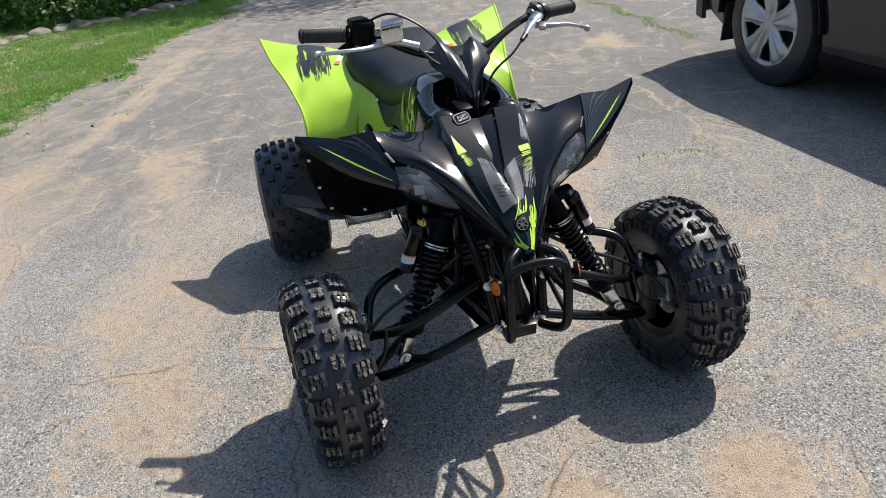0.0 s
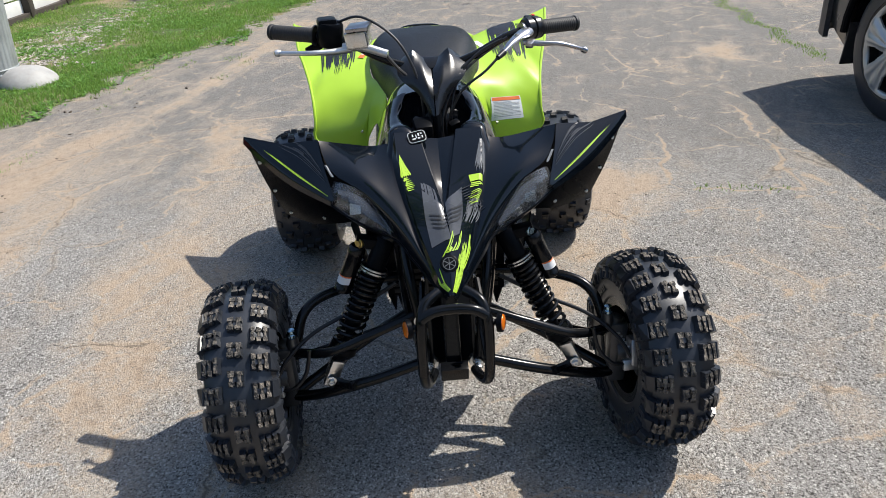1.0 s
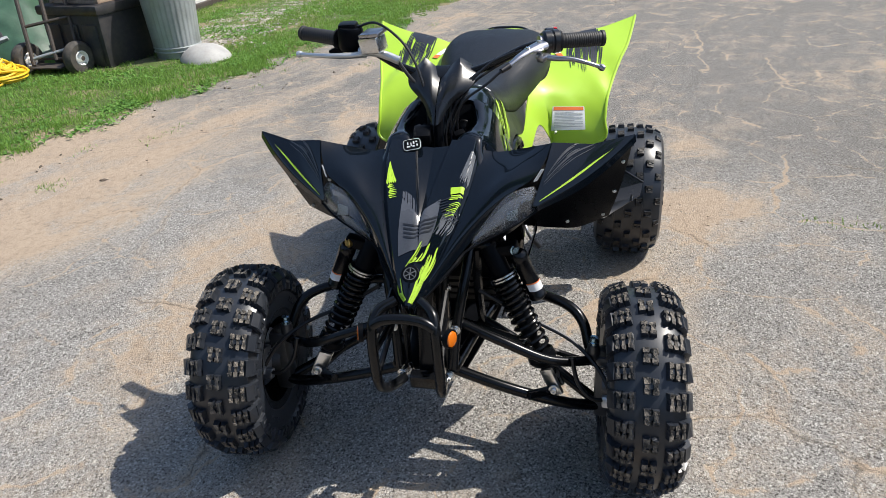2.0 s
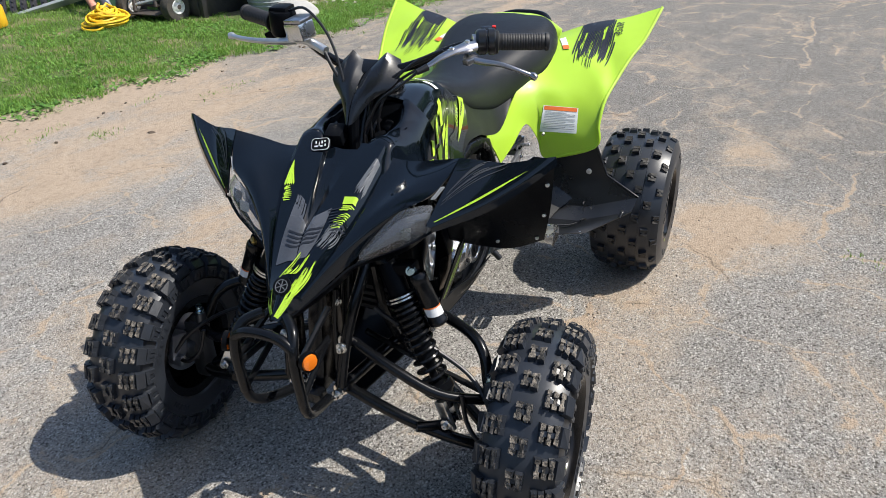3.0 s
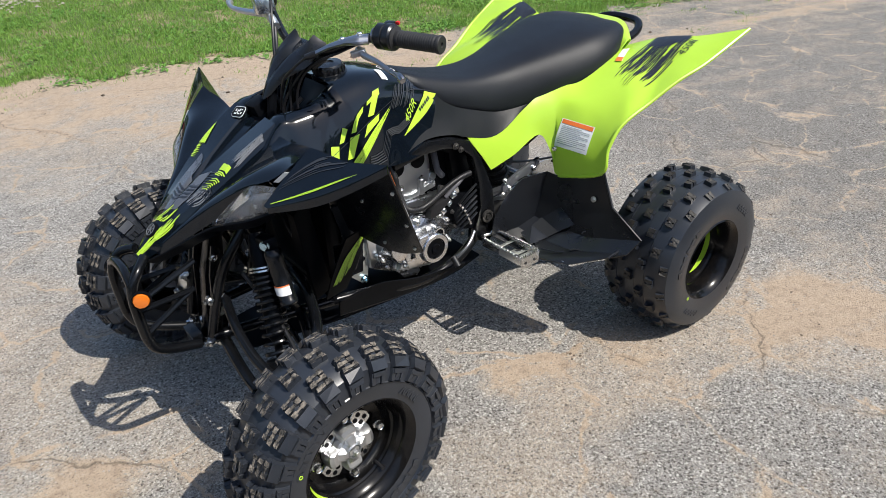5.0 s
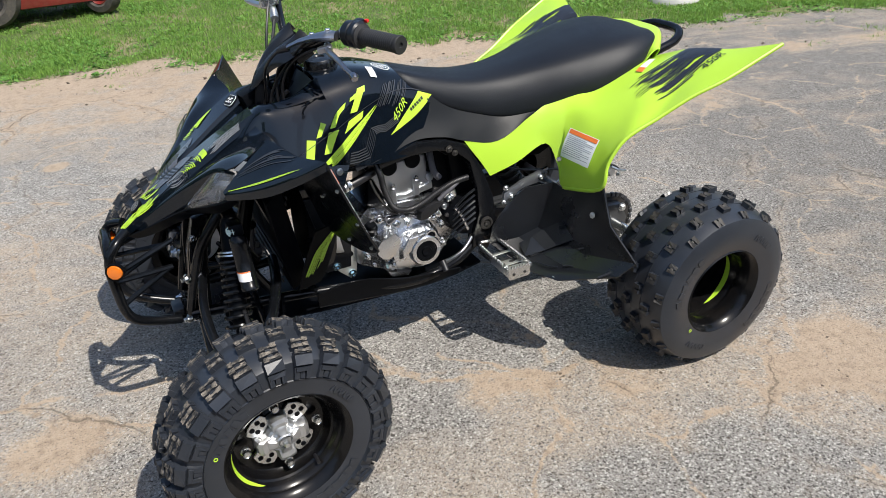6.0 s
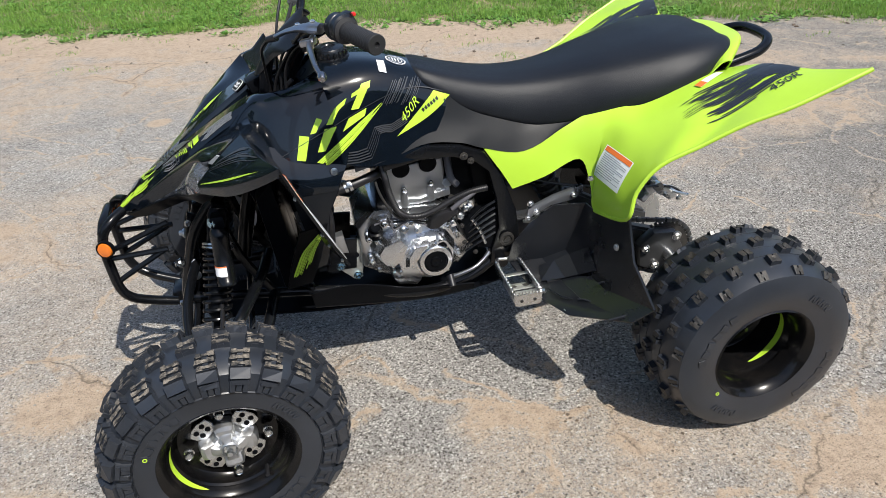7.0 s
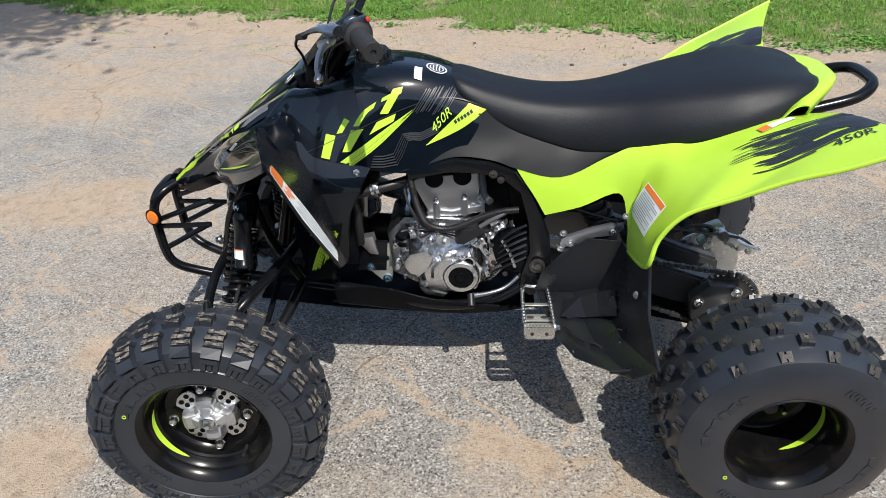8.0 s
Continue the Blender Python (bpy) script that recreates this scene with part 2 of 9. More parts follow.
    verge = maths(t, "MULTIPLY", verge, ramp(t, maths(t, "MULTIPLY_ADD", x, 0.2, 0.6), ((0.12, 0.20), (0.42, 1.0))))
    # sand drawn out in streaks along the lawn's edge
    comb = t.nodes.new("ShaderNodeCombineXYZ")
    t.links.new(maths(t, "ADD", maths(t, "MULTIPLY", x, 0.62), maths(t, "MULTIPLY", y, -0.20)), comb.inputs[0])
    t.links.new(maths(t, "ADD", maths(t, "MULTIPLY", x, 1.15), maths(t, "MULTIPLY", y, 3.60)), comb.inputs[1])
    drawn = tex(t, "ShaderNodeTexNoise", 1.5, comb.outputs[0], Detail=7.0, Roughness=0.62, Distortion=0.5).outputs[0]
    sand_n = maths(t, "ADD", sand_n, maths(t, "MULTIPLY", maths(t, "SUBTRACT", drawn, 0.5), 0.55))
    total = maths(t, "ADD", sand_n, maths(t, "MAXIMUM", verge, 0.0))
    for px, py, rx, ry, s in ((-0.36, 0.88, 0.42, 0.40, 0.46), (-0.36, 0.82, 0.11, 0.10, 0.2), (0.42, 0.62, 0.80, 0.30, 0.26), (1.80, 0.02, 0.20, 0.16, 0.40), (1.72, -2.24, 0.085, 0.075, 0.80), (0.10, -1.10, 0.95, 0.42, 0.30), (-1.25, 0.86, 0.30, 0.16, 0.28),
                              (0.55, 0.44, 0.26, 0.10, 0.30), (-2.85, 2.42, 0.42, 0.26, 0.34), (-1.30, -1.15, 0.80, 0.22, 0.30), (1.05, -1.05, 0.42, 0.26, 0.34), (2.1, -0.95, 0.6, 0.8, 0.22), (-0.2, -2.2, 1.5, 0.5, 0.24), (1.78, 0.52, 0.20, 0.24, 0.26), (1.12, 1.42, 0.22, 0.16, 0.22), (3.2, -2.5, 1.1, 0.8, 0.26), (2.55, -1.05, 0.5, 0.3, 0.28), (1.88, 0.45, 0.24, 0.28, 0.28)):
        dx = maths(t, "MULTIPLY", maths(t, "SUBTRACT", x if rx < 0.25 else wx_, px), 1 / rx)
        dy = maths(t, "MULTIPLY", maths(t, "SUBTRACT", y if rx < 0.25 else wy_, py), 1 / ry)
        d = maths(t, "SQRT", maths(t, "ADD", maths(t, "MULTIPLY", dx, dx), maths(t, "MULTIPLY", dy, dy)))
        w = maths(t, "ADD", d, maths(t, "MULTIPLY", maths(t, "SUBTRACT", mid, 0.5), 1.9))
        total = maths(t, "ADD", total, ramp(t, w, ((0.35, s), (1.15, 0.0))))
    streak = maths(t, "MINIMUM", seam(-5.4, -1.16, -2.55, -1.72), seam(-2.55, -1.72, -1.6, -2.10))
    total = maths(t, "ADD", total, ramp(t, streak, ((0.0, 0.25), (0.17, 0.0))))
    # cracks: a few long sand-filled ones, a fine net of open ones
    filled = None
    for c4 in ((1.27, -0.03, 0.95, 0.15), (0.95, 0.15, 0.71, 0.34), (0.71, 0.34, 0.34, 0.44), (1.11, 0.92, 1.11, 1.30), (0.72, -0.80, 0.99, -0.64), (0.42, -0.72, 0.72, -0.80), (-1.49, 1.93, -0.47, 1.80), (-0.47, 1.80, -0.17, 1.73), (0.74, 0.90, 1.00, 1.02), (1.45, 0.70, 1.86, 0.33), (-0.25, 1.28, -0.18, 1.72), (-4.2, 1.14, -2.74, 1.10), (-3.17, 1.55, -2.4, 1.62), (1.72, -1.04, 1.34, -0.98), (-0.42, 1.18, -1.10, 1.36), (1.08, 1.06, 0.88, 1.50), (1.07, 0.07, 0.77, 0.27), (1.71, -0.17, 1.07, 0.07), (0.68, 0.20, 0.52, 0.37), (1.99, -0.38, 1.76, -0.35)):
        s1 = seam(*c4)
        filled = s1 if filled is None else maths(t, "MINIMUM", filled, s1)
    fillw = ramp(t, maths(t, "ADD", filled, maths(t, "MULTIPLY", maths(t, "SUBTRACT", mid, 0.5), 0.03)), ((0.004, 1.0), (0.015, 0.0)))
    total = maths(t, "ADD", total, maths(t, "MULTIPLY", fillw, 0.38))
    cr = t.nodes.new("ShaderNodeTexVoronoi")
    cr.feature = "DISTANCE_TO_EDGE"
    cr.inputs["Scale"].default_value = 0.8
    t.links.new(wp, cr.inputs["Vector"])
    broken = ramp(t, patch, ((0.46, 0.0), (0.52, 1.0)))
    crack = maths(t, "MULTIPLY", ramp(t, cr.outputs["Distance"], ((0.001, 0.8), (0.004, 0.0))), broken)
    halo = maths(t, "MULTIPLY", ramp(t, cr.outputs["Distance"], ((0.004, 1.0), (0.022, 0.0))), broken)
    total = maths(t, "ADD", total, maths(t, "MULTIPLY", halo, 0.17))
    net = t.nodes.new("ShaderNodeTexVoronoi")
    net.feature = "DISTANCE_TO_EDGE"
    net.inputs["Scale"].default_value = 2.1
    t.links.new(wp, net.inputs["Vector"])
    veins = maths(t, "MULTIPLY", ramp(t, net.outputs["Distance"], ((0.004, 1.0), (0.020, 0.0))), ramp(t, mid, ((0.43, 0.0), (0.55, 1.0))))
    total = maths(t, "ADD", total, maths(t, "MULTIPLY", veins, 0.36))
    sand = maths(t, "MULTIPLY", ramp(t, total, ((0.625, 0.0), (0.76, 0.50), (0.93, 1.0))), ramp(t, grit.outputs[2], ((0.08, 0.15), (0.25, 0.75), (0.8, 0.98))))
    sandcol = mix(t, grit.outputs[1], (0.318, 0.262, 0.204), (0.540, 0.460, 0.368))
    thick = ramp(t, total, ((0.84, 0.0), (1.08, 1.0)))
    sand = maths(t, "MAXIMUM", sand, maths(t, "MULTIPLY", thick, 0.93))
    sandcol = mix(t, maths(t, "MULTIPLY", thick, 0.75), sandcol, mix(t, mid, (0.335, 0.248, 0.172), (0.540, 0.420, 0.305)))
    sandcol = mix(t, ramp(t, blot, ((0.32, 0.55), (0.5, 0.0))), sandcol, (0.21, 0.158, 0.115))
    col = mix(t, sand, tar, sandcol)
    col = mix(t, maths(t, "MULTIPLY", open_, 0.45), col, (0.085, 0.068, 0.052))
    col = mix(t, maths(t, "MULTIPLY", holes, maths(t, "MULTIPLY_ADD", thick, -0.45, 0.70)), col, (0.060, 0.050, 0.040))
    col = mix(t, ramp(t, pits, ((0.34, 0.65), (0.39, 0.0))), col, (0.07, 0.06, 0.05))
    col = mix(t, maths(t, "MULTIPLY", crack, 0.8), col, (0.045, 0.042, 0.038))
    t.links.new(col, b.inputs["Base Color"])
    b.inputs["Roughness"].default_value = 0.9
    b.inputs["Specular IOR Level"].default_value = 0.25
    n0 = bump(t, b, ramp(t, gap.outputs["Distance"], ((0.0, 0.0), (0.20, 1.0))), 0.55, 0.0022)
    n1 = bump(t, b, pits, 0.75, 0.008, n0)
    n2 = bump(t, b, fine, 0.5, 0.003, n1)
    n3 = bump(t, b, mid, 0.28, 0.03, n2)
    bump(t, b, crack, -0.5, 0.012, n3)
    return m


M_ASPHALT = asphalt()


def leafy(name, a, b_, scale=3.0, rough=0.6, trans=0.25):
    m, t, b = nodes_of(name)
    g = t.nodes.new("ShaderNodeNewGeometry")
    n = tex(t, "ShaderNodeTexNoise", scale, Detail=3.0)
    f = maths(t, "ADD", maths(t, "MULTIPLY", g.outputs["Random Per Island"], 0.6), maths(t, "MULTIPLY", n.outputs[0], 0.45))
    t.links.new(ramp(t, f, ((0.15, a), (0.85, b_))), b.inputs["Base Color"])
    b.inputs["Roughness"].default_value = rough
    b.inputs["Specular IOR Level"].default_value = 0.3
    tr = t.nodes.new("ShaderNodeBsdfTranslucent")
    tr.inputs["Color"].default_value = (*[c * 1.6 for c in b_], 1)
    mx = t.nodes.new("ShaderNodeMixShader")
    mx.inputs[0].default_value = trans
    out = t.nodes["Material Output"]
    t.links.new(b.outputs[0], mx.inputs[1])
    t.links.new(tr.outputs[0], mx.inputs[2])
    t.links.new(mx.outputs[0], out.inputs["Surface"])
    return m


M_GRASS = leafy("grass_blade", (0.070, 0.165, 0.024), (0.225, 0.365, 0.072), 1.6)
M_WEED = leafy("weed_leaf", (0.050, 0.140, 0.024), (0.165, 0.310, 0.062), 4.0)
M_BUSH = leafy("shrub_leaf", (0.03, 0.085, 0.018), (0.12, 0.25, 0.05), 4.0, 0.4)
M_WOODS = leafy("far_leaf", (0.018, 0.045, 0.012), (0.060, 0.115, 0.030), 0.3, 0.6, 0.2)
M_BARK = surface("bark", (0.10, 0.075, 0.055), 0.9, 0, 0, 0.4, 60, 0.8, 0.01)


def soil():
    m, t, b = nodes_of("grassy_soil")
    n = tex(t, "ShaderNodeTexNoise", 2.2, Detail=8.0, Roughness=0.7).outputs[0]
    f = tex(t, "ShaderNodeTexNoise", 60.0, Detail=4.0).outputs[0]
    c = mix(t, ramp(t, n, ((0.47, 0.0), (0.62, 1.0))), (0.085, 0.135, 0.026), (0.34, 0.26, 0.165))
    c = mix(t, ramp(t, f, ((0.35, 0.6), (0.6, 0.0))), c, (0.03, 0.035, 0.012))
    t.links.new(c, b.inputs["Base Color"])
    b.inputs["Roughness"].default_value = 0.95
    bump(t, b, f, 0.8, 0.02)
    return m


M_SOIL = soil()
M_STONE = surface("field_stone", (0.21, 0.185, 0.155), 0.85, 0, 0, 0.35, 60, 0.7, 0.006)
M_MUD = surface("dried_mud", (0.10, 0.075, 0.055), 0.9, 0, 0, 0.4, 120, 0.5, 0.002)
M_PEBBLE = surface("gravel", (0.34, 0.31, 0.27), 0.9, 0, 0, 0.45, 40, 0.5, 0.004)
M_SIDING = surface("white_painted_board", (0.74, 0.74, 0.72), 0.55, 0, 0, 0.06, 60, 0.2, 0.002)
M_POST = surface("dark_stained_wood", (0.055, 0.045, 0.038), 0.7, 0, 0, 0.3, 90, 0.4, 0.002)
M_GALV = surface("galvanised_steel", (0.36, 0.385, 0.385), 0.58, 0.45, 0, 0.18, 90, 0.1, 0.001)
M_BIN = surface("black_resin", (0.022, 0.022, 0.025), 0.5, 0, 0, 0.25, 300, 0.2, 0.001, dust=0.10)
M_WOOD = surface("weathered_pine", (0.36, 0.26, 0.19), 0.75, 0, 0, 0.3, 70, 0.4, 0.002)
M_CARTTYRE = surface("dusty_tyre", (0.045, 0.042, 0.038), 0.8, 0, 0, 0.3, 200, 0.3, 0.001, dust=0.25)
M_DOME = surface("weathered_grey_plastic", (0.36, 0.355, 0.34), 0.6, 0, 0, 0.2, 60, 0.2, 0.002, dust=0.2)
M_TUB = surface("grey_sheet_steel", (0.060, 0.068, 0.078), 0.5, 0.3, 0, 0.3, 60, 0.2, 0.001, dust=0.25)
M_RUST = surface("rusty_iron", (0.16, 0.065, 0.030), 0.85, 0, 0, 0.4, 90, 0.5, 0.002)
M_MOWER = surface("faded_red_paint", (0.17, 0.018, 0.016), 0.4, 0, 0.2, 0.25, 120, 0.1, 0.001, dust=0.15)
M_JUG = surface("yellow_plastic", (0.78, 0.45, 0.02), 0.45, 0, 0, 0.1, 80)
M_TARP = surface("green_tarp", (0.035, 0.085, 0.050), 0.5, 0, 0, 0.3, 60, 0.3, 0.003)
M_ROPE = surface("yellow_rope", (0.75, 0.48, 0.015), 0.6, 0, 0, 0.2, 300, 0.4, 0.002)
M_ORANGE = surface("faded_orange_plastic", (0.55, 0.25, 0.17), 0.6, 0, 0, 0.2, 60)
M_CARPAINT = surface("bronze_grey_car_paint", (0.020, 0.0205, 0.022), 0.30, 0.25, 0.6, 0.05, 900)
M_CARGLASS = surface("dark_car_glass", (0.010, 0.012, 0.013), 0.05, 0, 0.5, 0.1, 40)
M_HUBCAP = surface("silver_wheel_paint", (0.50, 0.50, 0.49), 0.35, 0.55, 0.2, 0.08, 200, dust=0.10)


# ---- mesh helpers ----
def part(name, bm, material, parent=None, label="", sharp=38):
    me = bpy.data.meshes.new(name)
    bm.normal_update()
    bm.to_mesh(me)
    bm.free()
    for m in material if isinstance(material, (list, tuple)) else [material]:
        me.materials.append(m)
    for p in me.polygons:
        p.use_smooth = True
    me.set_sharp_from_angle(angle=radians(sharp))
    ob = new(name, me)
    if parent:
        ob.parent = parent
    if label:
        ob["label"] = label
    return ob


def moved(ob, was, to, k):
    """Carry a thing built round one spot of the plan to another, k times as large."""
    ob.matrix_basis = Matrix.Translation((*to, 0)) @ Matrix.Scale(k, 4) @ Matrix.Translation((-was[0], -was[1], 0))


def thing(name, label, category, group="", kind="", at=(0, 0, 0)):
    ob = new(name)
    ob.location = at
    return tagged(ob, label, category, group, kind)


def spline(pts, n):
    """Points along a smooth curve through pts, n per span."""
    P = [Vector(p) for p in pts]
    out = []
    for i in range(len(P) - 1):
        a, b, c, d = P[max(i - 1, 0)], P[i], P[i + 1], P[min(i + 2, len(P) - 1)]
        for k in range(n):
            u = k / n
            out.append(0.5 * ((2 * b) + (c - a) * u + (2 * a - 5 * b + 4 * c - d) * u * u + (3 * b - a - 3 * c + d) * u ** 3))
    out.append(P[-1])
    return out


def add_grid(bm, rows, thick=0.0, mat=0):
    """Quads over a grid of points; with thick, a closed slab half of it to each side."""
    R, C = len(rows), len(rows[0])
    if not thick:
        vs = [[bm.verts.new(p) for p in r] for r in rows]
        for i in range(R - 1):
            for j in range(C - 1):
                bm.faces.new((vs[i][j], vs[i][j + 1], vs[i + 1][j + 1], vs[i + 1][j])).material_index = mat
        return
    nor = [[None] * C for _ in rows]
    for i in range(R):
        for j in range(C):
            du = rows[i][min(j + 1, C - 1)] - rows[i][max(j - 1, 0)]
            dv = rows[min(i + 1, R - 1)][j] - rows[max(i - 1, 0)][j]
            n = du.cross(dv)
            nor[i][j] = n.normalized() if n.length > 1e-12 else (nor[i][j - 1] if j else (nor[i - 1][j] if i else Vector((0, 0, 1))))
    top = [[bm.verts.new(rows[i][j] + nor[i][j] * thick / 2) for j in range(C)] for i in range(R)]
    bot = [[bm.verts.new(rows[i][j] - nor[i][j] * thick / 2) for j in range(C)] for i in range(R)]
    for i in range(R - 1):
        for j in range(C - 1):
            bm.faces.new((top[i][j], top[i][j + 1], top[i + 1][j + 1], top[i + 1][j])).material_index = mat
            bm.faces.new((bot[i][j], bot[i + 1][j], bot[i + 1][j + 1], bot[i][j + 1])).material_index = mat
    loop = [(0, j) for j in range(C)] + [(i, C - 1) for i in range(1, R)] + [(R - 1, j) for j in range(C - 2, -1, -1)] + [(i, 0) for i in range(R - 2, 0, -1)]
    for (a, b), (c, d) in zip(loop, loop[1:] + loop[:1]):
        try:
            bm.faces.new((top[a][b], bot[a][b], bot[c][d], top[c][d])).material_index = mat
        except ValueError:
            pass


def fine_grid(ctrl, nu=6, nv=6, lin_u=False, lin_v=False):
    """Densify a small control grid: u along each row, v across the rows."""
    def go(pts, n, lin):
        P = [Vector(p) for p in pts]
        if not lin:
            return spline(P, n)
        return [P[i].lerp(P[i + 1], k / n) for i in range(len(P) - 1) for k in range(n)] + [P[-1]]
    rows = [go(r, nu, lin_u) for r in ctrl]
    cols = [go([r[j] for r in rows], nv, lin_v) for j in range(len(rows[0]))]
    return [[cols[j][i] for j in range(len(cols))] for i in range(len(cols[0]))]


def flip(ctrl, s):
    return [[(p[0], p[1] * s, p[2]) for p in r] for r in ctrl]


def sheet(name, ctrl, mat, parent, s=1, thick=0.004, nu=6, nv=6, lin_u=False, lin_v=False, label="", sharp=40):
    bm = bmesh.new()
    add_grid(bm, fine_grid(flip(ctrl, s), nu, nv, lin_u, lin_v), thick)
    bmesh.ops.remove_doubles(bm, verts=bm.verts[:], dist=1e-5)
    bmesh.ops.recalc_face_normals(bm, faces=bm.faces[:])
    return part(name, bm, mat, parent, label, sharp)


def add_tube(bm, pts, r, n=10, smooth=6, mat=0, closed=False, caps=True):
    """Sweep a round section along pts; r is one radius or one for each control point."""
    C = [Vector(p) for p in pts]
    P = spline(C, smooth) if smooth else C
    if closed:
        P = P[:-1] if (P[0] - P[-1]).length < 1e-6 else P
    rs = r if isinstance(r, (list, tuple)) else [r] * len(C)
    step = smooth if smooth else 1
    radius = [rs[min(int(i // step), len(rs) - 1)] * (1 - (i % step) / step) + rs[min(int(i // step) + 1, len(rs) - 1)] * ((i % step) / step) for i in range(len(P))]
    t0 = (P[1] - P[0]).normalized()
    u = t0.orthogonal().normalized()
    rings = []
    for i, p in enumerate(P):
        a, b = (P[i - 1] if i or closed else P[0]), (P[(i + 1) % len(P)] if i + 1 < len(P) or closed else P[-1])
        t = (b - a).normalized()
        u = (u - t * u.dot(t)).normalized()
        w = t.cross(u)
        rings.append([bm.verts.new(p + (u * math.cos(2 * math.pi * k / n) + w * math.sin(2 * math.pi * k / n)) * radius[i]) for k in range(n)])
    m = len(rings)
    for i in range(m if closed else m - 1):
        A, B = rings[i], rings[(i + 1) % m]
        for k in range(n):
            bm.faces.new((A[k], A[(k + 1) % n], B[(k + 1) % n], B[k])).material_index = mat
    if caps and not closed:
        bm.faces.new(rings[0][::-1]).material_index = mat
        bm.faces.new(rings[-1]).material_index = mat


def tube(name, pts, r, mat, parent, n=10, smooth=6, label=""):
    bm = bmesh.new()
    add_tube(bm, pts, r, n, smooth)
    return part(name, bm, mat, parent, label)


def add_lathe(bm, prof, centre, axis=(0, 1, 0), n=32, mat=0, phase=0.0):
    """Turn a profile of (radius, height along axis) about the axis through centre."""
    ax = Vector(axis).normalized()
    u = ax.orthogonal().normalized()
    w = ax.cross(u)
    c = Vector(centre)
    rings = []
    for r, h in prof:
        if r < 1e-6:
            rings.append([bm.verts.new(c + ax * h)])
        else:
            rings.append([bm.verts.new(c + ax * h + (u * math.cos(phase + 2 * math.pi * k / n) + w * math.sin(phase + 2 * math.pi * k / n)) * r) for k in range(n)])
    for A, B in zip(rings, rings[1:]):
        for k in range(n):
            a = (A[k], A[(k + 1) % n]) if len(A) > 1 else (A[0],)
            b = (B[(k + 1) % n], B[k]) if len(B) > 1 else (B[0],)
            if len(a) + len(b) > 2:
                bm.faces.new(a + b).material_index = mat


def lathe(name, prof, centre, axis, mat, parent, n=32, label=""):
    bm = bmesh.new()
    add_lathe(bm, prof, centre, axis, n)
    bmesh.ops.recalc_face_normals(bm, faces=bm.faces[:])
    return part(name, bm, mat, parent, label)


def add_box(bm, size, m, bevel=0.0, mat=0):
    """A bevelled box of that size at the pose m."""
    made = bmesh.ops.create_cube(bm, size=1.0, matrix=m @ Matrix.Diagonal((*size, 1)))
    faces = list({f for v in made["verts"] for f in v.link_faces})
    for f in faces:
        f.material_index = mat
    if bevel:
        edges = list({e for v in made["verts"] for e in v.link_edges})
        bmesh.ops.bevel(bm, geom=edges, offset=bevel, segments=2, affect="EDGES", profile=0.6, material=-1)


def box(name, size, m, mat, parent, bevel=0.003, label=""):
    bm = bmesh.new()
    add_box(bm, size, m, bevel)
    return part(name, bm, mat, parent, label)


def add_prism(bm, outline, a, b, plane="xz", bevel=0.0, mat=0):
    """A flat plate: the outline in a plane, from a to b along the third axis."""
    def at(p, h):
        return {"xz": (p[0], h, p[1]), "xy": (p[0], p[1], h), "yz": (h, p[0], p[1])}[plane]
    lo, hi = [bm.verts.new(at(p, a)) for p in outline], [bm.verts.new(at(p, b)) for p in outline]
    fs = [bm.faces.new(lo[::-1]), bm.faces.new(hi)]
    n = len(outline)
    for i in range(n):
        fs.append(bm.faces.new((lo[i], lo[(i + 1) % n], hi[(i + 1) % n], hi[i])))
    for f in fs:
        f.material_index = mat
    bmesh.ops.recalc_face_normals(bm, faces=fs)
    if bevel:
        bmesh.ops.bevel(bm, geom=list(fs[0].edges) + list(fs[1].edges), offset=bevel, segments=2, affect="EDGES", profile=0.6, material=-1)


def prism(name, outline, a, b, mat, parent, plane="xz", bevel=0.003, label="", smooth=0):
    if smooth:
        outline = [(p.x, p.y) for p in spline([(*q, 0) for q in (*outline, outline[0])], smooth)][:-1]
    bm = bmesh.new()
    add_prism(bm, outline, a, b, plane, bevel)
    return part(name, bm, mat, parent, label)


def casting(name, outline, y0, y1, shrink, mat, parent, centre=None, label=""):
    """A faceted cast cover on the left flank: the outline at y0 draws in towards a centre by y1, with sharp facets and softened edges."""
    cx, cz = centre or (sum(p[0] for p in outline) / len(outline), sum(p[1] for p in outline) / len(outline))
    bm = bmesh.new()
    lo = [bm.verts.new((x, y0, z)) for x, z in outline]
    hi = [bm.verts.new((x + (cx - x) * shrink, y1, z + (cz - z) * shrink)) for x, z in outline]
    bm.faces.new(lo)
    bm.faces.new(hi)
    for i in range(len(outline)):
        j = (i + 1) % len(outline)
        bm.faces.new((lo[i], lo[j], hi[j], hi[i]))
    bmesh.ops.recalc_face_normals(bm, faces=bm.faces[:])
    bmesh.ops.bevel(bm, geom=bm.edges[:], offset=0.0022, segments=2, affect="EDGES", profile=0.6)
    return part(name, bm, mat, parent, label, sharp=24)


def bolt(parent, c, axis, r=0.008, h=0.008, mat=None, name="bolt"):
    bm = bmesh.new()
    add_lathe(bm, [(0, 0), (r * 1.5, 0), (r * 1.5, h * 0.25), (r * 1.3, h * 0.3), (0, h * 0.3)], c, axis, 16)
    add_lathe(bm, [(r, h * 0.3), (r, h * 0.85), (r * 0.85, h), (r * 0.4, h), (r * 0.35, h * 0.7), (0, h * 0.7)], c, axis, 6)
    bmesh.ops.recalc_face_normals(bm, faces=bm.faces[:])
    return part(name, bm, mat or M_STEEL, parent, sharp=25)


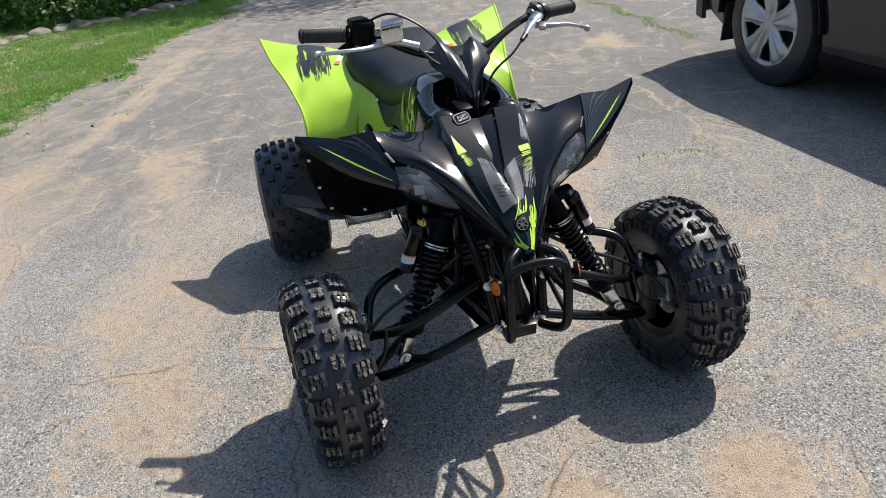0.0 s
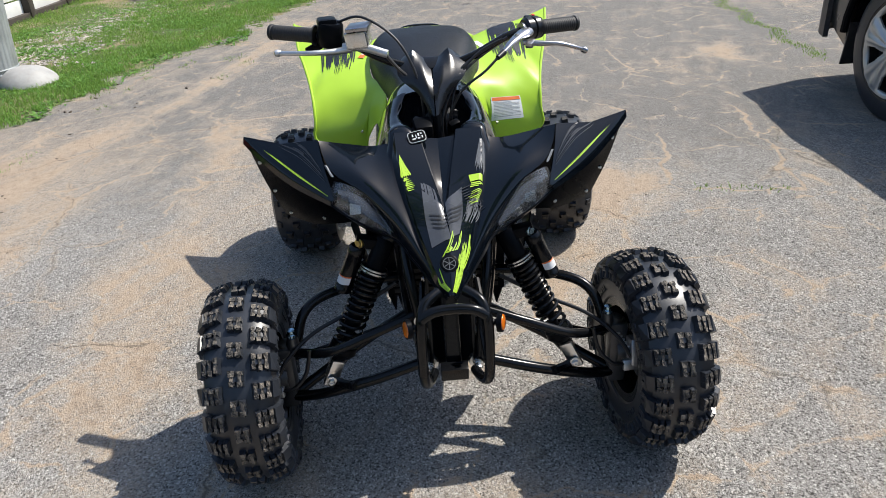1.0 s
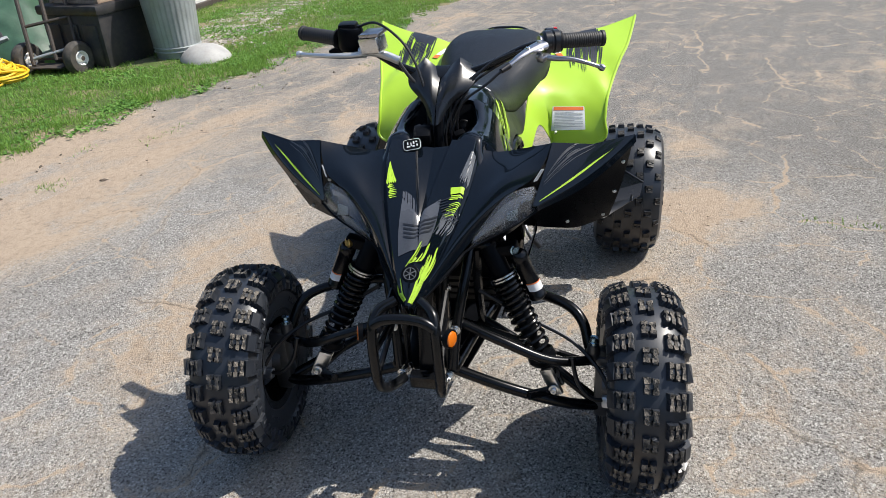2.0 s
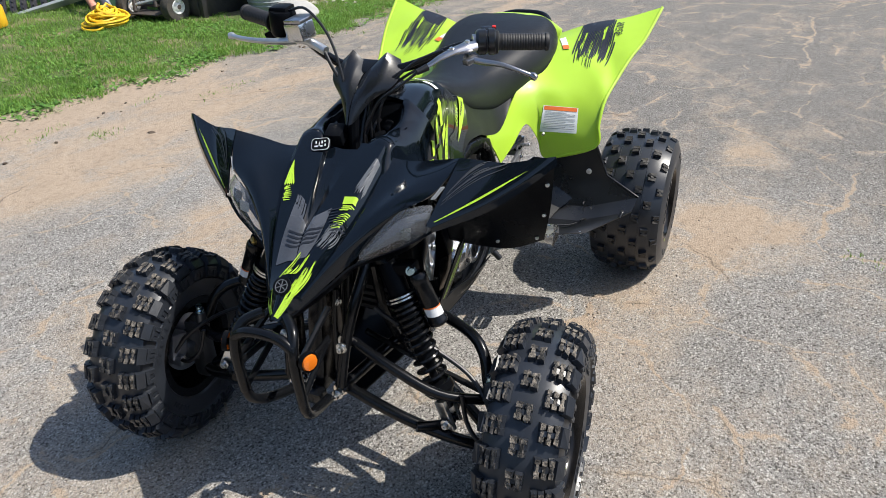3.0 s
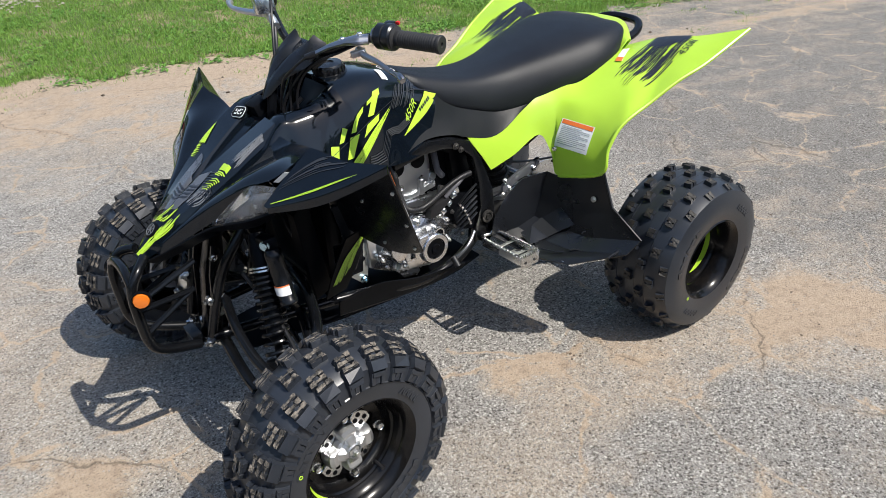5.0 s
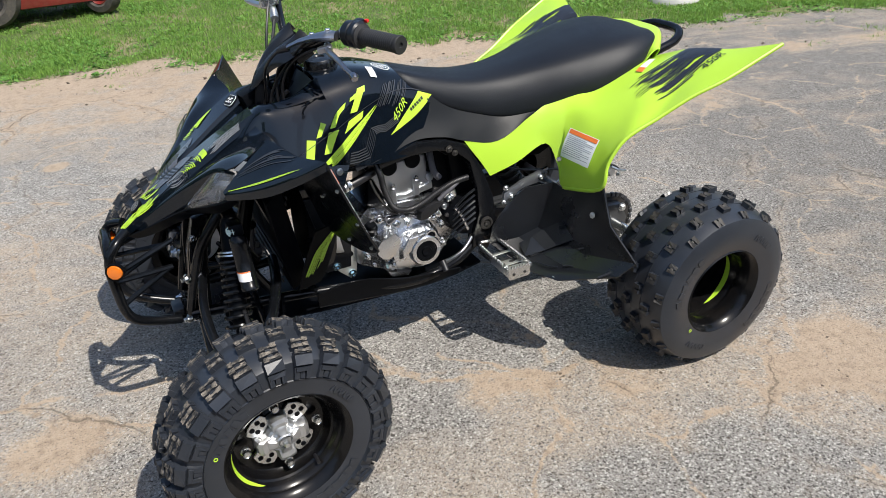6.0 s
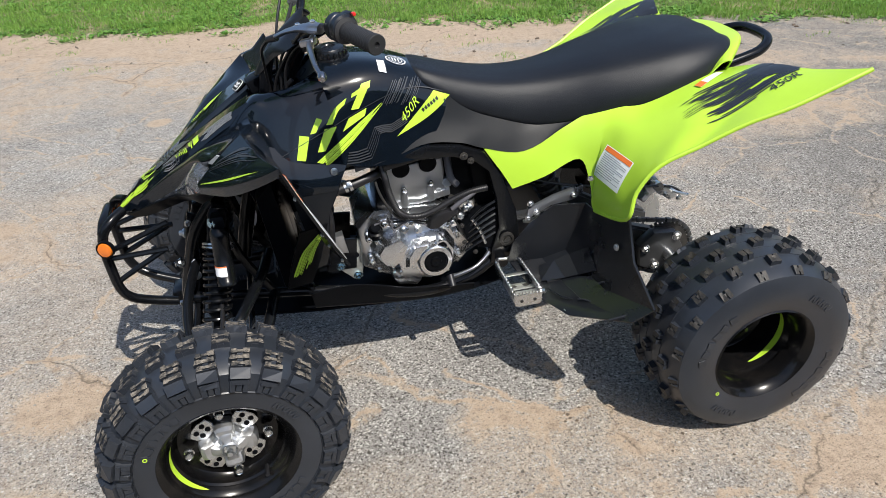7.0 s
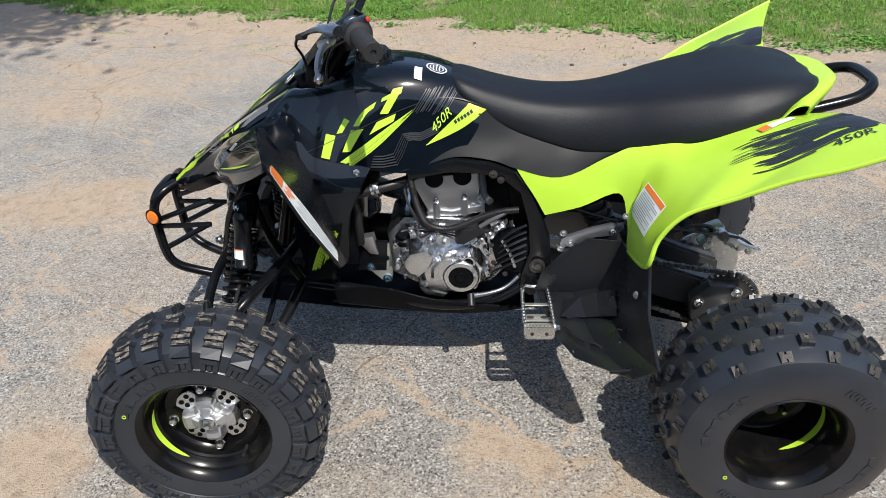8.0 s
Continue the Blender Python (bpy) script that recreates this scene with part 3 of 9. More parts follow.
def skin(obs):
    """One search tree over the surfaces of some parts, to lay decals on."""
    vs, fs = [], []
    for o in obs:
        k = len(vs)
        vs += [v.co.copy() for v in o.data.vertices]
        fs += [[k + i for i in p.vertices] for p in o.data.polygons]
    return BVHTree.FromPolygons(vs, fs)


def lay(tree, p, way, lift=0.0012):
    hit, nor, _, _ = tree.ray_cast(Vector(p), Vector(way))
    if hit is None:
        return None
    if nor.dot(Vector(way)) > 0:
        nor = -nor
    return hit + nor * lift


def decal(name, strips, tree, place, way, mat, parent, lift=0.0012, label="", nu=10, nv=2):
    """Thin print laid on a surface. Each strip is (edge, edge) of 2D control points; place() lifts 2D into space before the throw along way."""
    bm = bmesh.new()
    for e0, e1 in strips:
        a, b = spline([(*q, 0) for q in e0], max(1, nu // (len(e0) - 1))), spline([(*q, 0) for q in e1], max(1, nu // (len(e1) - 1)))
        n = min(len(a), len(b))
        grid = []
        for i in range(n):
            p, q = a[i * (len(a) - 1) // (n - 1)], b[i * (len(b) - 1) // (n - 1)]
            grid.append([lay(tree, place(*(p.lerp(q, k / nv)).xy), way, lift) for k in range(nv + 1)])
        vs = [[bm.verts.new(p) if p else None for p in r] for r in grid]
        for i in range(n - 1):
            for k in range(nv):
                quad = (vs[i][k], vs[i][k + 1], vs[i + 1][k + 1], vs[i + 1][k])
                if all(quad):
                    if max((quad[0].co - quad[2].co).length, (quad[1].co - quad[3].co).length) < 0.09:
                        bm.faces.new(quad)
    return part(name, bm, mat, parent, label, 60)


def brush(e0, e1, n, rng, start=0.35, end=0.35, gap=0.16):
    """Break a stroke between two edges into dry-brush streaks with ragged ends."""
    a, b = spline([(*q, 0) for q in e0], 12), spline([(*q, 0) for q in e1], 12)
    m = min(len(a), len(b))
    out = []
    for i in range(n):
        f0, f1 = i / n, (i + 1 - gap * rng.random() * 2) / n
        s, e = rng.random() ** 2 * start, 1 - rng.random() ** 2 * end
        i0, i1 = int(s * (m - 1)), max(int(e * (m - 1)), int(s * (m - 1)) + 2)
        i1 = min(i1, m - 1)
        rows = list(range(i0, i1 + 1, 2))
        if len(rows) < 2:
            continue
        lo = [tuple(a[k].lerp(b[k], f0).xy) for k in rows]
        hi = [tuple(a[k].lerp(b[k], f1).xy) for k in rows]
        mid = tuple(Vector(lo[-1]).lerp(Vector(hi[-1]), 0.5))
        lo[-1] = hi[-1] = mid
        out.append((lo, hi))
    return out

# ---- the quad bike: x ahead, y to its left, rear axle over x = 0, front axle over x = 1.27 ----
quad = thing("quad_bike", "black and lime sport quad bike with knobbly tyres, parked on asphalt", "quad bike")
rng = random.Random(7)


def tyre_profile(R, W, rim):
    h = W / 2
    return [(rim, -h * 0.80), (rim + 0.008, -h * 0.93), (rim + (R - rim) * 0.35, -h * 1.0), (R - 0.045, -h * 0.985), (R - 0.022, -h * 0.90), (R - 0.008, -h * 0.68), (R - 0.001, -h * 0.34), (R, 0),
            (R - 0.001, h * 0.34), (R - 0.008, h * 0.68), (R - 0.022, h * 0.90), (R - 0.045, h * 0.985), (rim + (R - rim) * 0.35, h * 1.0), (rim + 0.008, h * 0.93), (rim, h * 0.80)]


BLOCKS = {}


def block_mesh(size, height, split, worn, variant):
    """One tread block, sitting on z = 0, lengthwise along x; kept for reuse."""
    key = (size, height, split, worn, variant)
    if key in BLOCKS:
        return BLOCKS[key]
    bm = bmesh.new()
    lx, ly = size
    if not split:
        cells = [(0.0, 0.0, 1.0, 1.0)]
    elif split == "along":
        # two or three waisted bars side by side, joined low in the middle
        bars = (-0.27, 0.27) if ly < 0.040 else (-0.34, 0.0, 0.34)
        w = 0.40 if ly < 0.040 else 0.24
        cells = [(0.0, 0.0, 0.34, 0.9)]
        for j, b in enumerate(bars):
            sh = 0.03 * (1 if j % 2 else -1)
            cells += [(sh, b, 0.96, w * 0.62), (-0.34 + sh, b, 0.30, w), (0.34 + sh, b, 0.30, w)]
    else:
        cells = [(-0.28, 0.0, 0.42, 1.0), (0.28, 0.0, 0.42, 1.0), (0.0, 0.0, 0.3, 0.42)]
    for o, l, w, v in cells:
        x0, x1 = lx * (o - w / 2), lx * (o + w / 2)
        y0, y1 = ly * (l - v / 2), ly * (l + v / 2)
        flare = 0.0015 if split else 0.002
        drop = height * (0.30 if o == 0.0 and l == 0.0 and w == 0.34 else 0.0)
        lo = [(x0 - flare, y0 - flare), (x1 + flare, y0 - flare), (x1 + flare, y1 + flare), (x0 - flare, y1 + flare)]
        L = [bm.verts.new((x, y, -0.004)) for x, y in lo]
        H = [bm.verts.new((x + (rng.uniform(-0.0022, 0.0022) if split else 0), y + (rng.uniform(-0.0008, 0.0008) if split else 0), height - drop + rng.uniform(-0.0026, 0.0016))) for x, y in ((x0, y0), (x1, y0), (x1, y1), (x0, y1))]
        bm.faces.new(H).material_index = 1 if worn and not drop else 0
        for k in range(4):
            bm.faces.new((L[k], L[(k + 1) % 4], H[(k + 1) % 4], H[k]))
    bmesh.ops.recalc_face_normals(bm, faces=bm.faces[:])
    me = bpy.data.meshes.new("tread_block")
    bm.to_mesh(me)
    bm.free()
    me.materials.append(M_RUBBER)
    me.materials.append(M_KNOB if worn == 1 else M_KNOBDARK)
    BLOCKS[key] = me
    return me


def knob(wheel, c, th, lat, R_at, size, lean, height, split="across", worn=1):
    """One tread block on a wheel turning about y at c: th round the wheel, lat across it, lean tilts it over the shoulder."""
    ob = new("tread_block" if split else "shoulder_lug", block_mesh(size, height, split, worn, rng.randrange(4)))
    ob.parent = wheel
    ob.matrix_basis = Matrix.Translation(c) @ Matrix.Rotation(th, 4, "Y") @ Matrix.Translation((0, lat, R_at)) @ Matrix.Rotation(-lean, 4, "X")


def sidewall_bars(bm, c, s, r, lat, spans, mat=0):
    """Raised unreadable lettering on a sidewall, as plain bars."""
    for a0, n, step, w in spans:
        for k in range(n):
            th = a0 + k * step
            m = Matrix.Translation(c) @ Matrix.Rotation(th, 4, "Y") @ Matrix.Translation((0, lat * s, r))
            add_box(bm, (w, 0.0022, 0.017), m @ Matrix.Rotation(0.25 * (1 if k % 2 else -1), 4, "Y"), 0, mat)


FRONT_R, FRONT_W, FRONT_Y, FRONT_Z = 0.256, 0.174, 0.532, 0.237
REAR_R, REAR_W, REAR_Y, REAR_Z = 0.245, 0.254, 0.514, 0.247


def front_tyre(c, s):
    bm = bmesh.new()
    add_lathe(bm, tyre_profile(FRONT_R, FRONT_W, 0.139), c, (0, 1, 0), 72)
    for q in (-1, 1):
        sidewall_bars(bm, c, q, 0.173, FRONT_W / 2 - 0.0003, ((0.5, 6, 0.13, 0.016), (3.4, 6, 0.13, 0.016), (2.1, 9, 0.045, 0.005), (5.2, 9, 0.045, 0.005)))
        add_lathe(bm, [(0.192, q * 0.0850), (0.194, q * 0.0892), (0.197, q * 0.0850)], c, (0, 1, 0), 72)
    bmesh.ops.recalc_face_normals(bm, faces=bm.faces[:])
    return bm


def front_tread(wheel, c):
    N = 24
    for k in range(N):
        th = 2 * math.pi * k / N
        half = math.pi / N
        knob(wheel, c, th + half, 0.0, FRONT_R - 0.001, (0.036, 0.036), 0.0, 0.013, "along")
        for q in (-1, 1):
            knob(wheel, c, th, q * 0.054, FRONT_R - 0.0065, (0.038, 0.043), q * 0.34, 0.013, "along")
            # each outer block runs down on to the sidewall as a flat pad with a U-shaped notch
            knob(wheel, c, th, q * 0.0810, FRONT_R - 0.0185, (0.039, 0.022), q * 0.95, 0.009, None, 0)
            for e in (-1, 1):
                knob(wheel, c, th + e * 0.062, q * 0.0868, FRONT_R - 0.0440, (0.010, 0.028), q * 1.42, 0.0065, None, 0)
            knob(wheel, c, th, q * 0.0865, FRONT_R - 0.0360, (0.032, 0.009), q * 1.36, 0.0065, None, 0)
            knob(wheel, c, th, q * 0.0866, FRONT_R - 0.0500, (0.010, 0.016), q * 1.44, 0.0050, None, 0)


def rear_tyre(c, s):
    bm = bmesh.new()
    add_lathe(bm, tyre_profile(REAR_R, REAR_W, 0.121), c, (0, 1, 0), 72)
    for q in (-1, 1):
        sidewall_bars(bm, c, q, 0.176, REAR_W / 2 + 0.0005, ((0.7, 6, 0.15, 0.018), (3.8, 6, 0.15, 0.018), (2.4, 9, 0.05, 0.006), (5.4, 9, 0.05, 0.006)))
        add_lathe(bm, [(0.196, q * 0.1165), (0.198, q * 0.1182), (0.201, q * 0.1165)], c, (0, 1, 0), 72)
    # moulding lines round the tread
    for y in (-0.05, -0.017, 0.017, 0.05):
        add_lathe(bm, [(REAR_R - 0.004, y - 0.001), (REAR_R + 0.0006 - abs(y) * 0.02, y), (REAR_R - 0.004, y + 0.001)], c, (0, 1, 0), 72)
    bmesh.ops.recalc_face_normals(bm, faces=bm.faces[:])
    return bm


def rear_tread(wheel, c):
    N = 16
    for k in range(N):
        th = 2 * math.pi * k / N
        half = math.pi / N
        knob(wheel, c, th, 0.0, REAR_R, (0.026, 0.022), 0, 0.013, "across", 2)
        for q in (-1, 1):
            knob(wheel, c, th + half, q * 0.036, REAR_R - 0.0005, (0.026, 0.022), q * 0.04, 0.013, "across", 2)
            knob(wheel, c, th, q * 0.070, REAR_R - 0.006, (0.026, 0.024), q * 0.22, 0.013, "across", 2)
            knob(wheel, c, th + half, q * 0.098, REAR_R - 0.020, (0.026, 0.022), q * 0.66, 0.012, "across", 2)
            knob(wheel, c, th, q * 0.1125, REAR_R - 0.040, (0.022, 0.016), q * 1.18, 0.006, "across", 2)


def arc_strip(bm, c, s, prof0, prof1, a0, a1, n=24):
    """A crescent between two (radius, depth) circles of a rim, tapering at its ends."""
    rows = []
    for i in range(n + 1):
        u = i / n
        w = math.sin(math.pi * u) ** 0.6
        th = a0 + (a1 - a0) * u
        rows.append([])
        for f in (0.5 - 0.5 * w, 0.5, 0.5 + 0.5 * w):
            r, h = prof0[0] + (prof1[0] - prof0[0]) * f, prof0[1] + (prof1[1] - prof0[1]) * f
            rows[-1].append(Vector(c) + Vector((math.sin(th) * r, s * h, math.cos(th) * r)))
    add_grid(bm, rows)


def front_wheel(s):
    c = Vector((1.27, FRONT_Y * s, FRONT_Z))
    h = 0.072 * s
    bm = bmesh.new()
    add_lathe(bm, [(0.120, -h), (0.146, -h * 1.05), (0.150, -h), (0.140, -h * 0.9), (0.134, -h * 0.6), (0.128, 0), (0.134, h * 0.72), (0.141, h * 0.92), (0.1495, h * 1.04), (0.152, h * 1.12), (0.149, h * 1.15), (0.139, h * 1.04),
                   (0.131, h * 0.90), (0.129, h * 0.80), (0.1315, h * 0.76), (0.1275, h * 0.70), (0.124, h * 0.60), (0.1205, h * 0.50), (0.1225, h * 0.44), (0.1180, h * 0.38), (0.117, h * 0.18), (0.108, h * 0.04), (0.088, 0.0), (0.066, h * 0.06), (0.0, h * 0.06)], c, (0, 1, 0), 64)
    bmesh.ops.recalc_face_normals(bm, faces=bm.faces[:])
    wheel = part("front_wheel", bm, M_RIM, quad, "black steel front wheel with a lime flash")
    part("tyre", front_tyre(c, s), M_RUBBER, wheel, "knobbly front tyre with dusty worn block tops", 30)
    front_tread(wheel, c)
    bm = bmesh.new()
    arc_strip(bm, c, s, (0.1250, 0.049), (0.1200, 0.037), radians(66), radians(148))
    part("rim_flash", bm, M_LIMEDECAL, wheel, "lime crescent stripe")
    if s > 0:
        # four drilled plates of the disc carrier between the arms of the cast hub
        for k in range(4):
            mid_a = math.pi / 4 + k * math.pi / 2 + 0.06
            def at(a, r, d, mid_a=mid_a):
                return c + Vector((math.sin(mid_a + a) * r, h * d, math.cos(mid_a + a) * r))
            bm = bmesh.new()
            ring_ = [(-0.30, 0.046), (-0.44, 0.066), (-0.36, 0.081), (-0.12, 0.085), (0.12, 0.085), (0.36, 0.081), (0.44, 0.066), (0.30, 0.046), (0.0, 0.042)]
            lo, hi = [bm.verts.new(at(a, r, 0.08)) for a, r in ring_], [bm.verts.new(at(a, r, 0.20)) for a, r in ring_]
            bm.faces.new(hi)
            for i in range(9):
                bm.faces.new((lo[i], lo[(i + 1) % 9], hi[(i + 1) % 9], hi[i]))
            bmesh.ops.recalc_face_normals(bm, faces=bm.faces[:])
            bmesh.ops.bevel(bm, geom=[e for e in bm.edges if len(e.link_faces) == 2 and e.calc_face_angle(0) > 1.0], offset=0.0012, segments=2, affect="EDGES")
            for a, r in ((-0.17, 0.058), (0.17, 0.058), (-0.15, 0.073), (0.15, 0.073)):
                add_lathe(bm, [(0.0062, h * 0.20), (0.0062, h * 0.215), (0, h * 0.215)], at(a, r, 0), (0, 1, 0), 12, 1)
            part("disc_plate", bm, [M_STEEL, M_BLACK], wheel, "drilled steel plate")
        bm = bmesh.new()
        rings = []
        for f, dep in ((1.0, 0.10), (1.0, 0.30), (0.94, 0.40), (0.80, 0.46), (0.62, 0.42), (0.50, 0.48), (0.40, 0.62), (0.33, 0.66), (0.30, 0.46), (0.02, 0.46)):
            ring = []
            for k in range(96):
                a = 2 * math.pi * k / 96
                w = min(1.0, max(0.0, (math.cos(4 * (a - 0.06)) + 0.75) / 1.15))
                w = w * w * (3 - 2 * w)
                rr = f * (0.040 + 0.024 * w) if f > 0.45 else f * 0.052
                dd = dep + (0.10 * w if 0.45 < f < 0.97 else 0.0)
                ring.append(bm.verts.new(c + Vector((math.sin(a) * rr, h * dd, math.cos(a) * rr))))
            rings.append(ring)
        for A, B in zip(rings, rings[1:]):
            for k in range(96):
                bm.faces.new((A[k], A[(k + 1) % 96], B[(k + 1) % 96], B[k]))
        bmesh.ops.recalc_face_normals(bm, faces=bm.faces[:])
        part("hub", bm, M_ALU, wheel, "cast aluminium four-arm hub", 30)
        for k in range(4):
            a = k * math.pi / 2 + 0.06
            p = c + Vector((math.sin(a) * 0.086, h * 0.22, math.cos(a) * 0.086))
            bm = bmesh.new()
            add_lathe(bm, [(0.0115, 0), (0.0115, 0.004), (0.009, 0.005), (0.009, 0.016), (0.0065, 0.013), (0.0055, 0.017), (0, 0.018)], p, (0, s, 0), 12)
            part("wheel_nut", bm, M_STEEL, wheel)
        bm = bmesh.new()
        add_lathe(bm, [(0.0145, 0), (0.0145, 0.012), (0.011, 0.014), (0.008, 0.015), (0.0075, 0.026), (0.006, 0.028), (0, 0.028)], c + Vector((0, h * 0.45, 0)), (0, s, 0), 6)
        part("axle_nut", bm, M_STEEL, wheel)
        tube("valve", [c + Vector((-0.066, h * 0.3, -0.098)), c + Vector((-0.064, h * 0.75, -0.096))], 0.0045, M_HOSE, wheel, 8, 0)
        bm = bmesh.new()
        q = c + Vector((math.sin(radians(66)) * 0.173, FRONT_W / 2 + 0.001, math.cos(radians(66)) * 0.173))
        add_lathe(bm, [(0.003, 0), (0.003, 0.001), (0.005, 0.001), (0.005, 0)], q, (0, s, 0), 12)
        part("paint_dot", bm, M_LIMEDECAL, wheel)
    # both front wheels are steered a little to the left
    k_ = Vector((1.265, (FRONT_Y - 0.085) * s, 0))
    wheel.matrix_basis = Matrix.Translation(k_) @ Matrix.Rotation(radians(4.5), 4, "Z") @ Matrix.Translation(-k_)
    # inner side: knuckle, caliper and brake hose
    bm = bmesh.new()
    add_box(bm, (0.05, 0.05, 0.19), pose(1.265, (FRONT_Y - 0.085) * s, FRONT_Z), 0.014)
    add_lathe(bm, [(0, -0.03), (0.04, -0.03), (0.045, 0.0), (0.038, 0.03), (0, 0.03)], (1.265, (FRONT_Y - 0.06) * s, FRONT_Z), (0, 1, 0), 20)
    add_lathe(bm, [(0, -0.035), (0.016, -0.030), (0.018, 0.0), (0.014, 0.018), (0, 0.020)], (1.270, (FRONT_Y - 0.115) * s, FRONT_Z + 0.105), (0, 0, 1), 18)
    part("steering_knuckle", bm, M_SWING, quad)
    lathe("ball_joint", [(0.012, 0), (0.013, 0.012), (0.010, 0.016), (0.010, 0.024), (0, 0.025)], (1.270, (FRONT_Y - 0.115) * s, FRONT_Z + 0.120), (0, 0, 1), M_BLUEBOLT, quad, 14)
    tube("brake_hose", [(1.345, (FRONT_Y - 0.075) * s, FRONT_Z + 0.010), (1.350, (FRONT_Y - 0.115) * s, FRONT_Z + 0.015), (1.335, (FRONT_Y - 0.150) * s, FRONT_Z + 0.050), (1.320, (FRONT_Y - 0.165) * s, FRONT_Z + 0.110)], 0.0055, M_HOSE, quad, 10, 5)
    bm = bmesh.new()
    add_lathe(bm, [(0.03, 0), (0.083, 0), (0.083, 0.004), (0.03, 0.004)], (1.265, (FRONT_Y - 0.028) * s, FRONT_Z), (0, 1, 0), 36)
    add_box(bm, (0.055, 0.05, 0.075), pose(1.325, (FRONT_Y - 0.045) * s, FRONT_Z + 0.035, 0, -18, 0), 0.010)
    add_box(bm, (0.02, 0.07, 0.03), pose(1.345, (FRONT_Y - 0.055) * s, FRONT_Z + 0.005, 0, -18, 0), 0.006)
    part("front_brake", bm, M_STAY, quad, "grey brake caliper and disc")


def rear_wheel(s):
    c = Vector((0, REAR_Y * s, REAR_Z))
    h = 0.105 * s
    bm = bmesh.new()
    add_lathe(bm, [(0.06, -h * 0.9), (0.124, -h), (0.118, -h * 0.8), (0.110, 0), (0.116, h * 0.8), (0.122, h * 1.0), (0.129, h * 1.08), (0.131, h * 1.13), (0.128, h * 1.155), (0.119, h * 1.08), (0.111, h * 0.95), (0.105, h * 0.60), (0.110, h * 0.56),
                   (0.108, h * 0.50), (0.103, h * 0.42), (0.100, h * 0.0), (0.096, -h * 0.32), (0.085, -h * 0.40), (0.05, -h * 0.40), (0.0, -h * 0.40)], c, (0, 1, 0), 64)
    bmesh.ops.recalc_face_normals(bm, faces=bm.faces[:])
    wheel = part("rear_wheel", bm, M_RIM, quad, "deep black rear wheel with a lime flash")
    part("tyre", rear_tyre(c, s), M_RUBBER, wheel, "wide knobbly rear tyre with dusty block tops", 30)
    rear_tread(wheel, c)
    bm = bmesh.new()
    arc_strip(bm, c, s, (0.1022, 0.040), (0.1004, 0.024), radians(-52), radians(-165))
    part("rim_flash", bm, M_LIMEDECAL, wheel, "lime crescent stripe")
    bm = bmesh.new()
    add_lathe(bm, [(0.040, 0), (0.040, 0.010), (0.028, 0.016), (0.022, 0.034), (0.016, 0.036), (0.014, 0.05), (0, 0.05)], c + Vector((0, -h * 0.40, 0)), (0, s, 0), 24)
    part("hub", bm, M_DARKMETAL, wheel)
    for k in range(4):
        a = k * math.pi / 2 + 0.9
        p = c + Vector((math.sin(a) * 0.055, -h * 0.40, math.cos(a) * 0.055))
        bm = bmesh.new()
        add_lathe(bm, [(0.011, 0), (0.011, 0.004), (0.008, 0.005), (0.008, 0.018), (0.005, 0.026), (0, 0.026)], p, (0, s, 0), 12)
        part("wheel_nut", bm, M_STEEL, wheel)
    bm = bmesh.new()
    q = c + Vector((0.119, REAR_W / 2 + 0.0008, -0.085))
    add_lathe(bm, [(0.003, 0), (0.003, 0.001), (0.005, 0.001), (0.005, 0)], q, (0, s, 0), 12)
    part("paint_dot", bm, M_LIMEDECAL, wheel)


for s in (1, -1):
    front_wheel(s)
    rear_wheel(s)

# ---- front bodywork ----
# hood, half sections across: middle, rib, ridge, skirt
HOOD = [
    [(1.112, 0.000, 0.818), (1.110, 0.043, 0.822), (1.108, 0.048, 0.838), (1.112, 0.108, 0.840), (1.116, 0.118, 0.815)],
    [(1.165, 0.000, 0.782), (1.165, 0.032, 0.788), (1.165, 0.037, 0.804), (1.170, 0.104, 0.807), (1.175, 0.114, 0.783)],
    [(1.235, 0.000, 0.738), (1.236, 0.016, 0.744), (1.238, 0.021, 0.757), (1.245, 0.092, 0.755), (1.250, 0.101, 0.732)],
    [(1.303, 0.000, 0.706), (1.304, 0.004, 0.708), (1.306, 0.010, 0.712), (1.315, 0.072, 0.701), (1.320, 0.080, 0.678)],
    [(1.370, 0.000, 0.667), (1.371, 0.006, 0.666), (1.372, 0.012, 0.664), (1.375, 0.051, 0.652), (1.378, 0.058, 0.630)],
    [(1.425, 0.000, 0.624), (1.425, 0.004, 0.623), (1.425, 0.009, 0.620), (1.424, 0.031, 0.608), (1.424, 0.038, 0.588)],
    [(1.472, 0.000, 0.572), (1.472, 0.001, 0.572), (1.472, 0.003, 0.571), (1.468, 0.010, 0.566), (1.462, 0.012, 0.556)],
]
bm = bmesh.new()
for s in (1, -1):
    add_grid(bm, fine_grid(flip(HOOD, s), 5, 6, lin_u=True), 0.004)
bmesh.ops.remove_doubles(bm, verts=bm.verts[:], dist=2e-4)
bmesh.ops.recalc_face_normals(bm, faces=bm.faces[:])
hood = part("hood", bm, M_GLOSS, quad, "glossy black hood with lime splashes", 18)

